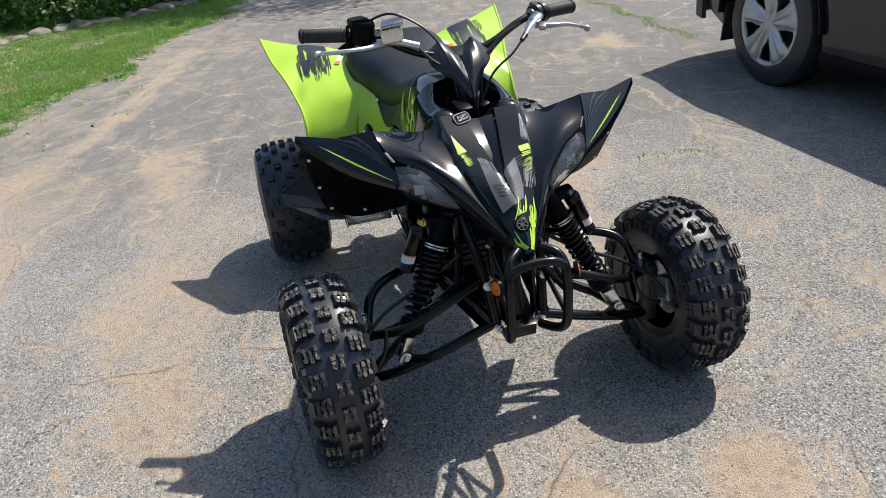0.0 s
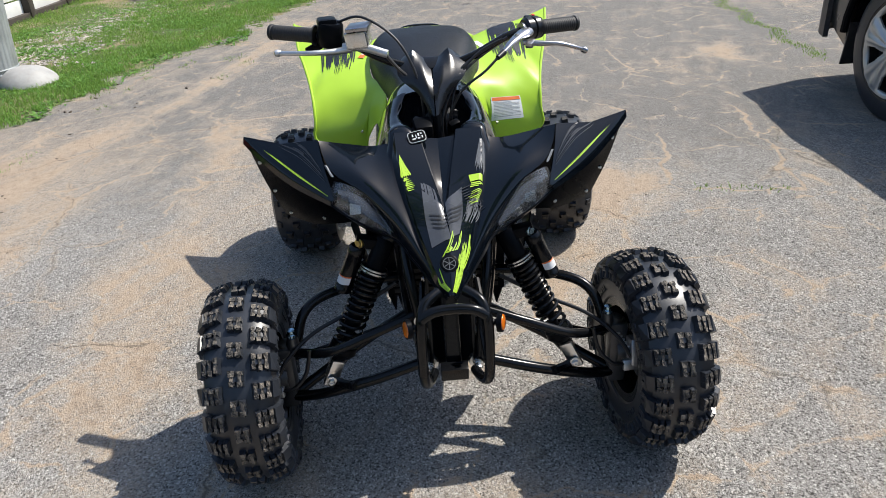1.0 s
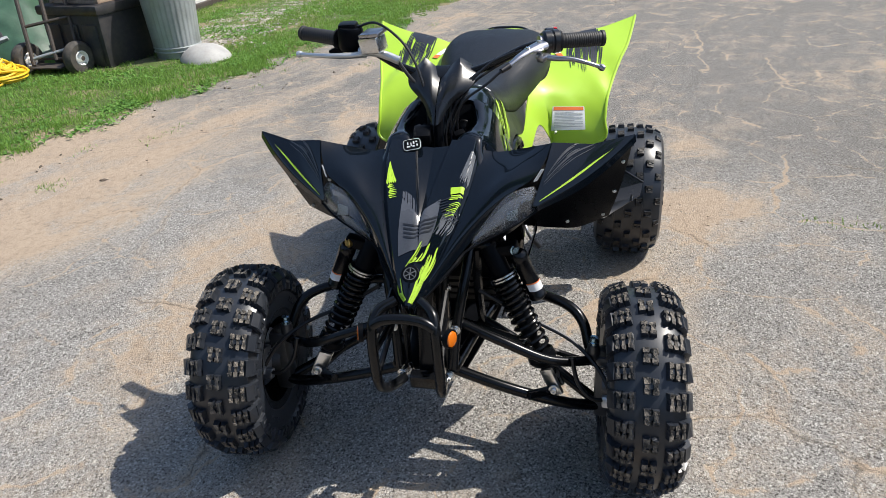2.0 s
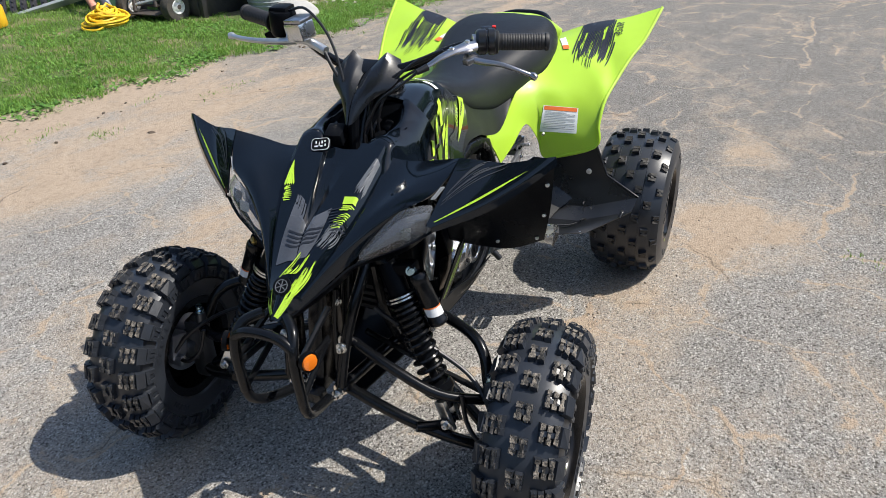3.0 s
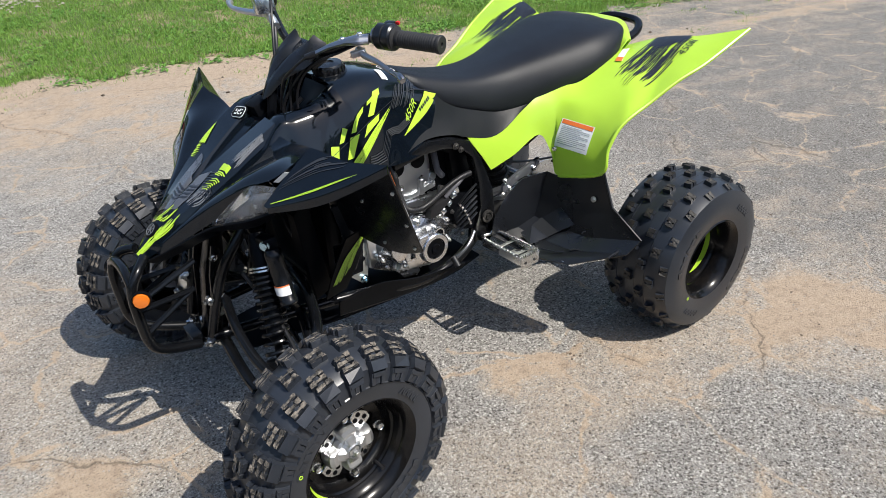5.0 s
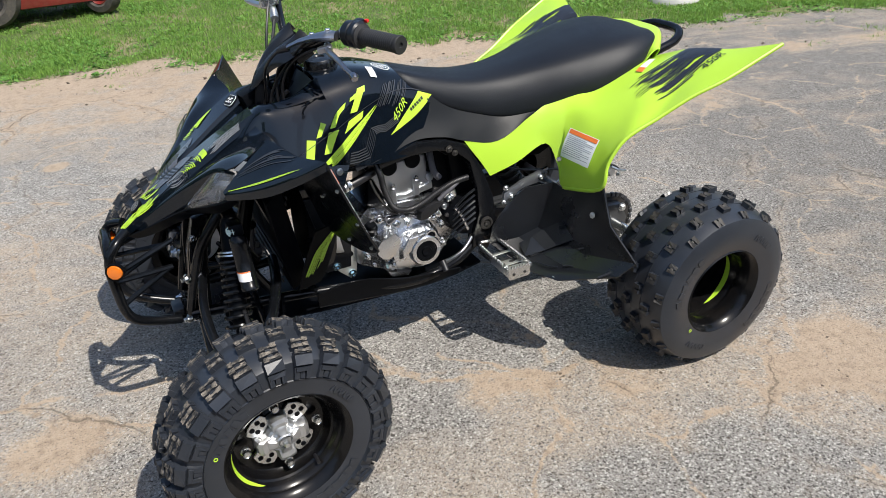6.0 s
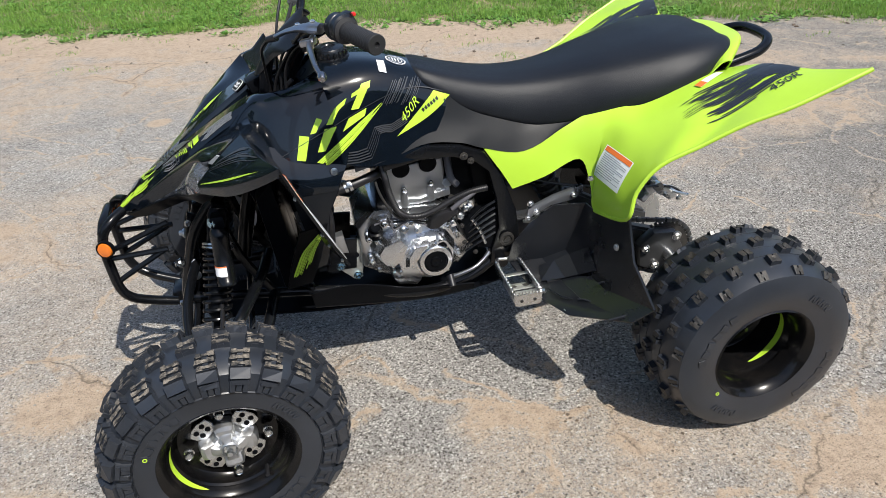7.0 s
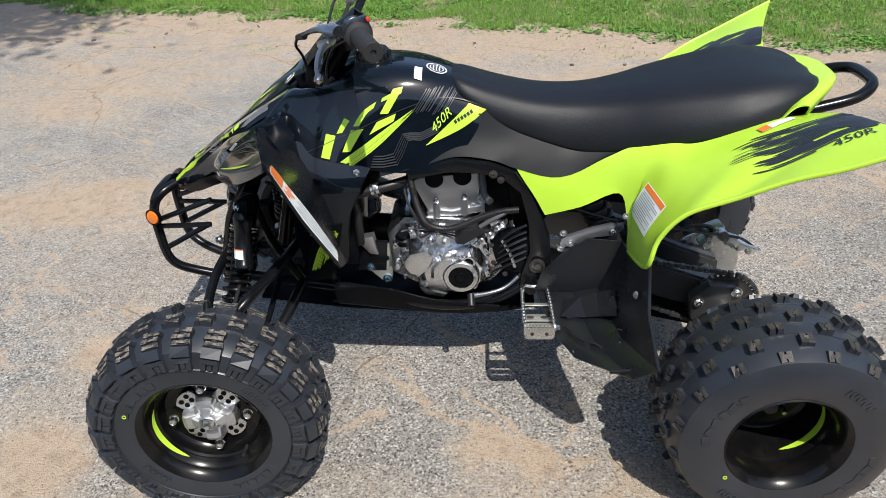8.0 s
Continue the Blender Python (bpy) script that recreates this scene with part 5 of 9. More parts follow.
    bolt(quad, (0.422, 0.409 * s, 0.312), (0.1, 0.1 * s, 1), 0.007, 0.006)
    bolt(quad, (0.296, 0.40 * s, 0.47), (1, 0.2 * s, 0.2), 0.006, 0.006)
    bolt(quad, (0.305, 0.245 * s, 0.585), (0.5, s, 0), 0.005, 0.006)

    # foot peg: toothed zinc cage
    peg = new("foot_peg")
    peg.parent = quad
    peg["label"] = "toothed zinc-plated steel foot peg"
    corners = [Vector((0.541, 0.187 * s, 0.343)), Vector((0.474, 0.180 * s, 0.343)), Vector((0.467, 0.350 * s, 0.343)), Vector((0.538, 0.350 * s, 0.343))]
    for a, b in ((corners[0], corners[3]), (corners[1], corners[2])):
        d = b - a
        turn = Matrix((d.normalized().cross(Vector((0, 0, 1))), d.normalized(), Vector((0, 0, 1)))).transposed().to_4x4()
        bm = bmesh.new()
        add_box(bm, (0.004, d.length, 0.026), Matrix.Translation((a + b) / 2 - Vector((0, 0, 0.012))) @ turn, 0.001)
        for k in range(13):
            add_box(bm, (0.004, d.length / 13 * 0.5, 0.006), Matrix.Translation(a + d * ((k + 0.5) / 13) + Vector((0, 0, 0.004))) @ turn, 0)
        part("toothed_rail", bm, M_STEEL, peg)
    tube("peg_bow", [corners[3].lerp(corners[0], 0.15), corners[0] + Vector((-0.004, 0, 0)), corners[0].lerp(corners[1], 0.5) + Vector((0, -0.004 * s, 0)), corners[1] + Vector((0.004, 0, 0)), corners[2].lerp(corners[1], 0.15)], 0.0052, M_STEEL, peg, 10, 4)
    # outer end plate with teeth and two holes, and the gusset between the rails
    bm = bmesh.new()
    a, b = corners[3], corners[2]
    teeth = []
    for k in range(8):
        x0, x1 = a.x + (b.x - a.x) * k / 8, a.x + (b.x - a.x) * (k + 0.5) / 8
        teeth += [(x0, 0.340), ((x0 + x1) / 2, 0.349), (x1, 0.340)]
    add_prism(bm, teeth + [(b.x, 0.340), (b.x, 0.312), (b.x + 0.006, 0.306), (a.x - 0.006, 0.306), (a.x, 0.312)], 0.348 * s, 0.352 * s, "xz", 0, 0)
    for x in (0.485, 0.520):
        add_lathe(bm, [(0.0045, 0), (0.0045, 0.0008), (0, 0.0008)], (x, 0.352 * s, 0.322), (0, s, 0), 14, 1)
    part("end_plate", bm, [M_STEEL, M_DARKMETAL], peg)
    for u, w, z in ((0.36, 0.016, 0.332), (0.62, 0.042, 0.322), (0.86, 0.020, 0.330)):
        p, q = corners[0].lerp(corners[3], u), corners[1].lerp(corners[2], u)
        bm = bmesh.new()
        m_ = pose((p.x + q.x) / 2, (p.y + q.y) / 2, z, 14 * s, 0, 0)
        add_box(bm, (abs(p.x - q.x) - 0.002, w, 0.003), m_, 0.0008)
        if w > 0.03:
            for k in (-0.5, 0.5):
                add_lathe(bm, [(0.009, 0.0016), (0.009, 0.0021), (0, 0.0021)], m_ @ Vector((0.034 * k, 0, 0)), m_.to_3x3() @ Vector((0, 0, 1)), 16, 1)
        part("cross_plate", bm, [M_ZINC, M_DARKMETAL], peg)
    tube("peg_mount", [(0.52, 0.12 * s, 0.33), (0.515, 0.178 * s, 0.332)], 0.016, M_FRAME, quad, 10, 0)
    bolt(quad, (0.464, 0.335 * s, 0.330), (-1, 0.2 * s, 0), 0.007, 0.012)

# ---- frame, engine and running gear ----
for s in (1, -1):
    prism("frame_spar", [(0.820, 0.662), (0.700, 0.692), (0.620, 0.681), (0.556, 0.655), (0.515, 0.590), (0.494, 0.540), (0.470, 0.473), (0.459, 0.369), (0.455, 0.322), (0.545, 0.318), (0.540, 0.366), (0.520, 0.432), (0.525, 0.516), (0.546, 0.600), (0.590, 0.640), (0.650, 0.656), (0.720, 0.658), (0.815, 0.640)],
          0.118 * s, 0.156 * s, M_FRAME, quad, bevel=0.006)
    bm = bmesh.new()
    add_lathe(bm, [(0.020, 0), (0.020, 0.006), (0.014, 0.008), (0.013, 0.004), (0.008, 0.004), (0.0075, 0.009), (0, 0.009)], (0.500, 0.160 * s, 0.396), (0, s, 0), 20)
    part("swingarm_pivot", bm, M_DARKMETAL, quad)
    tube("frame_rail", [(1.36, 0.075 * s, 0.320), (1.20, 0.095 * s, 0.312), (1.02, 0.125 * s, 0.306), (0.90, 0.140 * s, 0.292), (0.79, 0.148 * s, 0.268), (0.69, 0.150 * s, 0.266), (0.59, 0.145 * s, 0.290), (0.50, 0.13 * s, 0.345)], 0.0145, M_FRAME, quad, 12, 5)
    tube("down_tube", [(1.36, 0.070 * s, 0.320), (1.33, 0.080 * s, 0.43), (1.28, 0.10 * s, 0.55), (1.16, 0.11 * s, 0.66), (0.92, 0.13 * s, 0.67), (0.66, 0.14 * s, 0.665)], 0.014, M_FRAME, quad, 10, 5)
    tube("brace_tube", [(1.03, 0.125 * s, 0.306), (1.08, 0.12 * s, 0.45), (1.14, 0.11 * s, 0.64)], 0.012, M_FRAME, quad, 8, 4)
    tube("brace_tube", [(1.13, 0.11 * s, 0.312), (1.20, 0.115 * s, 0.45), (1.235, 0.120 * s, 0.60)], 0.012, M_FRAME, quad, 8, 4)
    bolt(quad, (0.612, 0.160 * s, 0.655), (0, s, 0), 0.007, 0.007, M_DARKMETAL)
    bolt(quad, (0.594, 0.160 * s, 0.640), (0, s, 0), 0.006, 0.007, M_DARKMETAL)
SKID_SIDE = [[(1.038, 0.166, 0.326), (0.961, 0.166, 0.333), (0.886, 0.166, 0.326), (0.782, 0.166, 0.295), (0.677, 0.166, 0.280), (0.595, 0.166, 0.273)],
             [(1.032, 0.150, 0.272), (0.955, 0.150, 0.263), (0.878, 0.150, 0.253), (0.778, 0.150, 0.242), (0.678, 0.150, 0.239), (0.594, 0.150, 0.247)]]
for s in (1, -1):
    sheet("skid_side", SKID_SIDE, M_BLACK, quad, s, 0.004, 4, 3)
    tube("skid_edge", [(x, y * s, z) for x, y, z in SKID_SIDE[1]], 0.003, M_FRAME, quad, 8, 4)
prism("skid_plate", [(1.27, -0.080), (1.27, 0.080), (1.02, 0.125), (0.80, 0.145), (0.60, 0.145), (0.50, 0.12), (0.50, -0.12), (0.60, -0.145), (0.80, -0.145), (1.02, -0.125)], 0.236, 0.243, M_BLACK, quad, "xy", 0.002)

# engine: crankcase, cylinder with head, clutch cover, caps
engine = new("engine")
engine.parent = quad
engine["label"] = "silver single-cylinder engine with black covers"
prism("crankcase", [(0.885, 0.335), (0.892, 0.455), (0.845, 0.505), (0.66, 0.495), (0.575, 0.480), (0.555, 0.38), (0.62, 0.300), (0.80, 0.285)], -0.10, 0.095, M_CASE, engine, bevel=0.010)
casting("clutch_cover", [(0.809, 0.359), (0.775, 0.403), (0.720, 0.417), (0.658, 0.425), (0.629, 0.380), (0.632, 0.326), (0.660, 0.295), (0.708, 0.286), (0.796, 0.305)], 0.090, 0.140, 0.16, M_CASE, engine, (0.725, 0.365))
casting("cover_shoulder", [(0.865, 0.402), (0.843, 0.433), (0.782, 0.453), (0.757, 0.415), (0.781, 0.363), (0.810, 0.341), (0.843, 0.350), (0.862, 0.377)], 0.092, 0.150, 0.30, M_CASE, engine, (0.800, 0.395), "faceted cast cover")
casting("cover_shoulder", [(0.785, 0.373), (0.755, 0.418), (0.707, 0.421), (0.720, 0.387), (0.759, 0.348), (0.787, 0.333)], 0.125, 0.154, 0.34, M_CASE, engine, (0.735, 0.385))
casting("cover_foot", [(0.811, 0.335), (0.785, 0.317), (0.725, 0.283), (0.740, 0.268), (0.802, 0.279), (0.819, 0.307)], 0.095, 0.128, 0.20, M_CASE, engine)
for cx, cz, r, y0 in ((0.697, 0.356, 0.046, 0.158), (0.677, 0.398, 0.0185, 0.152)):
    bm = bmesh.new()
    add_lathe(bm, [(r * 1.15, -0.03), (r * 1.04, y0 - 0.140), (r * 0.96, y0 - 0.136), (r * 0.72, y0 - 0.136), (r * 0.68, y0 - 0.142)], (cx, 0.136, cz), (0, 1, 0), 40)
    add_lathe(bm, [(r * 0.68, y0 - 0.142), (r * 0.62, y0 - 0.137), (r * 0.34, y0 - 0.138), (r * 0.30, y0 - 0.134), (r * 0.12, y0 - 0.134), (0, y0 - 0.137)], (cx, 0.136, cz), (0, 1, 0), 40, 1)
    part("cover_cap", bm, [M_CASE, M_BLACK], engine, "round cover with a dark plug")
for k in range(11):
    a = 2 * math.pi * k / 11
    px, pz = 0.745 + math.cos(a) * 0.122, 0.380 + math.sin(a) * 0.080
    bolt(engine, (px, 0.118, pz), (0, 1, 0), 0.0042, 0.012, M_STEEL)
prism("cylinder", [(0.821, 0.599), (0.800, 0.610), (0.650, 0.621), (0.646, 0.584), (0.650, 0.549), (0.634, 0.522), (0.663, 0.512), (0.771, 0.500), (0.783, 0.517), (0.800, 0.553)], -0.085, 0.080, M_ALU, engine, bevel=0.004)
prism("cylinder_foot", [(0.771, 0.499), (0.684, 0.515), (0.682, 0.478), (0.688, 0.447), (0.764, 0.444), (0.773, 0.473)], -0.085, 0.072, M_ALU, engine, bevel=0.004)
prism("joint_rib", [(0.786, 0.512), (0.744, 0.519), (0.719, 0.515), (0.667, 0.528), (0.634, 0.531), (0.634, 0.514), (0.668, 0.508), (0.720, 0.500), (0.745, 0.502), (0.779, 0.495)], 0.070, 0.086, M_ALU, engine, bevel=0.003)
prism("cylinder_head_cover", [(0.822, 0.612), (0.818, 0.672), (0.66, 0.690), (0.645, 0.632)], -0.08, 0.076, M_DARKMETAL, engine, bevel=0.006)
for cx, cz in ((0.762, 0.606), (0.690, 0.612)):
    bm = bmesh.new()
    add_lathe(bm, [(0.0235, -0.01), (0.0235, 0.004), (0.021, 0.006), (0, 0.006)], (cx, 0.080, cz), (0, 1, 0), 24)
    part("cam_plug", bm, M_BLACK, engine)
for cx, cz in ((0.758, 0.528), (0.686, 0.537)):
    tube("head_stud", [(cx, 0.084, cz - 0.030), (cx, 0.084, cz + 0.018)], [0.0105, 0.0085], M_ALU, engine, 12, 0)
    bolt(engine, (cx, 0.088, cz + 0.018), (0, 0.5, 1), 0.0055, 0.012, M_STEEL)
for px, pz, r in ((0.640, 0.548, 0.013), (0.664, 0.528, 0.007), (0.640, 0.530, 0.006)):
    bm = bmesh.new()
    add_lathe(bm, [(r, -0.02), (r, 0.006), (r * 0.8, 0.008), (0, 0.008)], (px, 0.076, pz), (0, 1, 0.2), 16)
    part("cylinder_boss", bm, M_ALU, engine)
# dark parts that close the view through the frame: throttle body, air boot, ignition box
prism("throttle_body", [(0.660, 0.500), (0.668, 0.600), (0.640, 0.655), (0.560, 0.640), (0.530, 0.560), (0.545, 0.470), (0.600, 0.462)], -0.07, 0.060, M_BLACK, engine, bevel=0.018)
prism("air_boot", [(0.655, 0.655), (0.60, 0.690), (0.50, 0.62), (0.47, 0.50), (0.52, 0.42), (0.56, 0.47), (0.58, 0.60)], -0.09, 0.085, M_BLACK, engine, bevel=0.012)
prism("coil_box", [(0.870, 0.440), (0.868, 0.470), (0.835, 0.490), (0.815, 0.640), (0.790, 0.650), (0.790, 0.470)], -0.06, 0.070, M_BLACK, engine, bevel=0.010)
prism("front_box", [(1.02, 0.36), (1.02, 0.66), (0.960, 0.66), (0.962, 0.56), (0.965, 0.50), (0.975, 0.36)], -0.08, 0.100, M_BLACK, engine, bevel=0.010)
prism("upper_closure", [(0.93, 0.600), (0.93, 0.690), (0.64, 0.715), (0.60, 0.690), (0.66, 0.650), (0.82, 0.640)], -0.10, 0.060, M_BLACK, engine, bevel=0.010)
# sprocket cover: black with slots, over oily metal
casting("sprocket_cover", [(0.622, 0.435), (0.595, 0.460), (0.562, 0.475), (0.512, 0.482), (0.508, 0.400), (0.531, 0.351), (0.575, 0.362), (0.611, 0.390)], 0.095, 0.142, 0.14, M_BLACK, engine, label="slotted black sprocket cover")
for k in range(6):
    cz = 0.372 + 0.019 * k
    tube("cover_slat", [(0.612 - 0.004 * k, 0.140, cz - 0.008), (0.565, 0.150, cz + 0.024), (0.528, 0.146, cz + 0.040)], 0.0034, M_SATIN, engine, 8, 3)
for px, pz in ((0.618, 0.444), (0.612, 0.392), (0.582, 0.356), (0.540, 0.352), (0.520, 0.400)):
    bolt(engine, (px, 0.138, pz), (0, 1, 0), 0.0045, 0.008, M_DARKMETAL)
for i, (px, pz) in enumerate(((0.632, 0.482), (0.610, 0.505), (0.640, 0.515), (0.585, 0.500), (0.655, 0.470))):
    box("linkage_piece", (0.026, 0.02, 0.018), pose(px, 0.118, pz, 10 * i, 35 * i, 0), M_STEEL if i % 2 else M_DARKMETAL, engine, 0.004)
tube("radiator_hose", [(0.985, 0.140, 0.585), (0.935, 0.140, 0.600), (0.880, 0.135, 0.612), (0.820, 0.115, 0.622)], 0.0125, M_HOSE, engine, 12, 5)
for px, pz in ((0.912, 0.606), (0.900, 0.609)):
    bm = bmesh.new()
    add_lathe(bm, [(0.0128, -0.004), (0.0145, -0.004), (0.0145, 0.004), (0.0128, 0.004)], (px, 0.138, pz), (1, 0.1, -0.25), 20)
    part("hose_clamp", bm, M_STEEL, engine)
box("clamp_screw", (0.010, 0.010, 0.016), pose(0.905, 0.152, 0.618, 20, 0, 0), M_STEEL, engine, 0.002)
tube("breather_pipe", [(0.640, 0.09, 0.630), (0.638, 0.095, 0.600), (0.634, 0.10, 0.570), (0.618, 0.10, 0.548)], 0.0095, M_GREYHOSE, engine, 12, 4)
tube("cable_sleeve", [(0.645, 0.145, 0.502), (0.622, 0.148, 0.520), (0.602, 0.150, 0.533), (0.576, 0.145, 0.547)], 0.0062, M_GREYHOSE, engine, 12, 4)
casting("cable_boot", [(0.714, 0.449), (0.710, 0.481), (0.688, 0.497), (0.634, 0.507), (0.619, 0.495), (0.667, 0.462), (0.692, 0.447)], 0.120, 0.152, 0.22, M_HOSE, engine, label="black rubber cable boot")
for k in range(5):
    # loose wires between the covers and the cylinder
    tube("wire", [(0.850 - 0.012 * k, 0.125, 0.478 + 0.006 * k), (0.800, 0.128 + 0.003 * k, 0.490 - 0.007 * k), (0.735, 0.132, 0.470 + 0.006 * k), (0.700 - 0.01 * k, 0.126, 0.450 + 0.006 * k)], 0.0026, M_HOSE if k % 2 else M_GREYHOSE, engine, 6, 4)
HARNESS = [(0.813, 0.621), (0.808, 0.587), (0.798, 0.548), (0.785, 0.517), (0.763, 0.501), (0.731, 0.496), (0.695, 0.505), (0.652, 0.525), (0.616, 0.539), (0.584, 0.547), (0.549, 0.550)]
tube("wiring_harness", [(0.820, 0.125, 0.660)] + [(x, 0.145, z) for x, z in HARNESS], 0.0085, M_HOSE, engine, 12, 5, "ribbed black wiring harness")
bm = bmesh.new()
run = spline([(x, 0.145, z) for x, z in HARNESS], 8)
for k, (p, q) in enumerate(zip(run, run[1:])):
    add_lathe(bm, [(0.0083, -0.0012), (0.0091, 0), (0.0083, 0.0012)], p, q - p, 12)
part("harness_rings", bm, M_HOSE, engine)
tube("oil_pipe", [(0.835, 0.120, 0.600), (0.828, 0.132, 0.570), (0.812, 0.140, 0.535), (0.792, 0.142, 0.505), (0.770, 0.140, 0.490)], 0.0035, M_DARKMETAL, engine, 8, 5)
# oil filler, unions, clips and bolts on the covers
lathe("oil_filler", [(0.020, -0.02), (0.020, 0.0), (0.014, 0.002), (0.014, 0.014), (0.011, 0.017), (0.0, 0.017)], (0.848, 0.122, 0.460), (0, 0.5, 1), M_BLACK, engine, 20)
for i, (px, pz, a, b) in enumerate(((0.820, 0.478, 0.022, 0.016), (0.792, 0.470, 0.026, 0.020), (0.772, 0.452, 0.020, 0.022), (0.750, 0.470, 0.016, 0.014), (0.735, 0.446, 0.020, 0.018), (0.640, 0.452, 0.024, 0.018), (0.618, 0.468, 0.018, 0.022), (0.600, 0.488, 0.026, 0.016))):
    box("cast_union", (a, 0.022, b), pose(px, 0.122, pz, 12 * (i % 3), 24 * i, 15), M_CASE, engine, 0.004)
    bolt(engine, (px + 0.004, 0.134, pz + 0.004), (0.1, 1, 0.3), 0.0042, 0.009, M_STEEL)
for px, pz in ((0.868, 0.438), (0.866, 0.372), (0.812, 0.350), (0.790, 0.322), (0.655, 0.440), (0.632, 0.420), (0.628, 0.350), (0.662, 0.312), (0.742, 0.306)):
    bm = bmesh.new()
    add_lathe(bm, [(0.0085, -0.03), (0.0085, 0.0), (0.0072, 0.002), (0, 0.002)], (px, 0.128, pz), (0, 1, 0), 14)
    part("bolt_boss", bm, M_CASE, engine)
    bolt(engine, (px, 0.129, pz), (0, 1, 0), 0.0048, 0.010, M_STEEL)
tube("exhaust_header", [(0.82, -0.02, 0.60), (0.92, -0.06, 0.58), (0.95, -0.12, 0.50), (0.80, -0.17, 0.44), (0.45, -0.18, 0.50), (0.10, -0.17, 0.62)], 0.024, M_DARKMETAL, engine, 12, 5)
shift = tube("shift_lever", [(0.671, 0.205, 0.331), (0.632, 0.190, 0.328), (0.595, 0.175, 0.330), (0.568, 0.165, 0.343), (0.548, 0.155, 0.359)], [0.0075, 0.0055, 0.005, 0.005, 0.0065], M_LEVER, quad, 12, 5, "cast aluminium shift lever")
tube("shift_tip", [(0.671, 0.205, 0.338), (0.669, 0.225, 0.315)], 0.0095, M_HOSE, shift, 12, 0)
tube("shift_rod", [(0.556, 0.150, 0.385), (0.570, 0.146, 0.425), (0.590, 0.140, 0.460)], 0.005, M_STEEL, shift, 8, 3)
bm = bmesh.new()
add_prism(bm, [(0.972, 0.352), (0.950, 0.370), (0.893, 0.418), (0.882, 0.410), (0.886, 0.330), (0.892, 0.298), (0.910, 0.290), (0.925, 0.305)], 0.074, 0.080, "xz", 0.0015, 0)
add_lathe(bm, [(0.0085, 0), (0.0085, 0.0012), (0, 0.0012)], (0.903, 0.080, 0.370), (0, 1, 0), 20, 1)
part("engine_bracket", bm, [M_ZINC, M_BLACK], quad, "zinc-plated triangular engine bracket")
for px, pz in ((0.948, 0.342), (0.904, 0.304)):
    bolt(quad, (px, 0.080, pz), (0, 1, 0), 0.0085, 0.011, M_BLUEBOLT)
prism("silver_mount", [(0.972, 0.434), (0.932, 0.443), (0.922, 0.385), (0.944, 0.388), (0.964, 0.413)], 0.060, 0.090, M_ALU, quad, bevel=0.004)

# swingarm, axle, chain and rear brake
for s in (1, -1):
    bm = bmesh.new()
    rows = [[(0.50, y * s, z) for y, z in ((0.085, 0.355), (0.120, 0.355), (0.120, 0.435), (0.085, 0.435), (0.085, 0.355))],
            [(0.30, y * s, z) for y, z in ((0.070, 0.310), (0.112, 0.310), (0.112, 0.420), (0.070, 0.420), (0.070, 0.310))],
            [(0.12, y * s, z) for y, z in ((0.055, 0.235), (0.095, 0.235), (0.095, 0.335), (0.055, 0.335), (0.055, 0.235))],
            [(-0.03, y * s, z) for y, z in ((0.050, 0.205), (0.090, 0.205), (0.090, 0.280), (0.050, 0.280), (0.050, 0.205))]]
    add_grid(bm, fine_grid(rows, 1, 4, lin_u=True))
    bmesh.ops.remove_doubles(bm, verts=bm.verts[:], dist=1e-5)
    bmesh.ops.holes_fill(bm, edges=bm.edges[:])
    bmesh.ops.recalc_face_normals(bm, faces=bm.faces[:])
    bmesh.ops.bevel(bm, geom=[e for e in bm.edges if e.calc_face_angle(0) > 1.0], offset=0.008, segments=2, affect="EDGES")
    part("swingarm_beam", bm, M_SWING, quad, "grey aluminium swingarm beam")
    tube("axle", [(0, 0.05 * s, REAR_Z), (0, 0.46 * s, REAR_Z)], 0.019, M_STEEL, quad, 14, 0)
    # cast stay under the fender
    prism("fender_stay", [(0.446, 0.466), (0.443, 0.482), (0.372, 0.510), (0.292, 0.530), (0.290, 0.508), (0.315, 0.490), (0.380, 0.482), (0.440, 0.454)], 0.160 * s, 0.172 * s, M_STAY, quad, bevel=0.003, label="slim cast aluminium stay")
    for px, py, pz in ((0.318, 0.173, 0.504), (0.420, 0.172, 0.468), (0.438, 0.172, 0.498), (0.442, 0.168, 0.452)):
        bolt(quad, (px, py * s, pz), (0, s, 0), 0.0065, 0.008)
    prism("swingarm_web", [(0.440, 0.420), (0.400, 0.424), (0.335, 0.428), (0.322, 0.412), (0.335, 0.398), (0.400, 0.402), (0.440, 0.412)], 0.112 * s, 0.122 * s, M_ALU, quad, bevel=0.003)
bm = bmesh.new()
add_lathe(bm, [(0.035, 0), (0.082, 0), (0.082, 0.005), (0.035, 0.005)], (0, 0.108, REAR_Z), (0, 1, 0), 48)
for k in range(38):
    a = 2 * math.pi * k / 38
    add_box(bm, (0.008, 0.005, 0.012), Matrix.Translation((math.sin(a) * 0.086, 0.1105, REAR_Z + math.cos(a) * 0.086)) @ Matrix.Rotation(a, 4, "Y"), 0)
part("rear_sprocket", bm, M_DARKMETAL, quad)
bm = bmesh.new()
path = [Vector((0.545, 0.1105, 0.440))]
path += [Vector((-math.sin(a) * 0.092, 0.1105, REAR_Z + math.cos(a) * 0.092)) for a in [math.pi * k / 14 for k in range(15)]]
path += [Vector((0.545, 0.1105, 0.385))]
links = []
for a, b in zip(path, path[1:]):
    L = (b - a).length
    n = max(1, round(L / 0.016))
    links += [(a.lerp(b, (k + 0.5) / n), (b - a).normalized()) for k in range(n)]
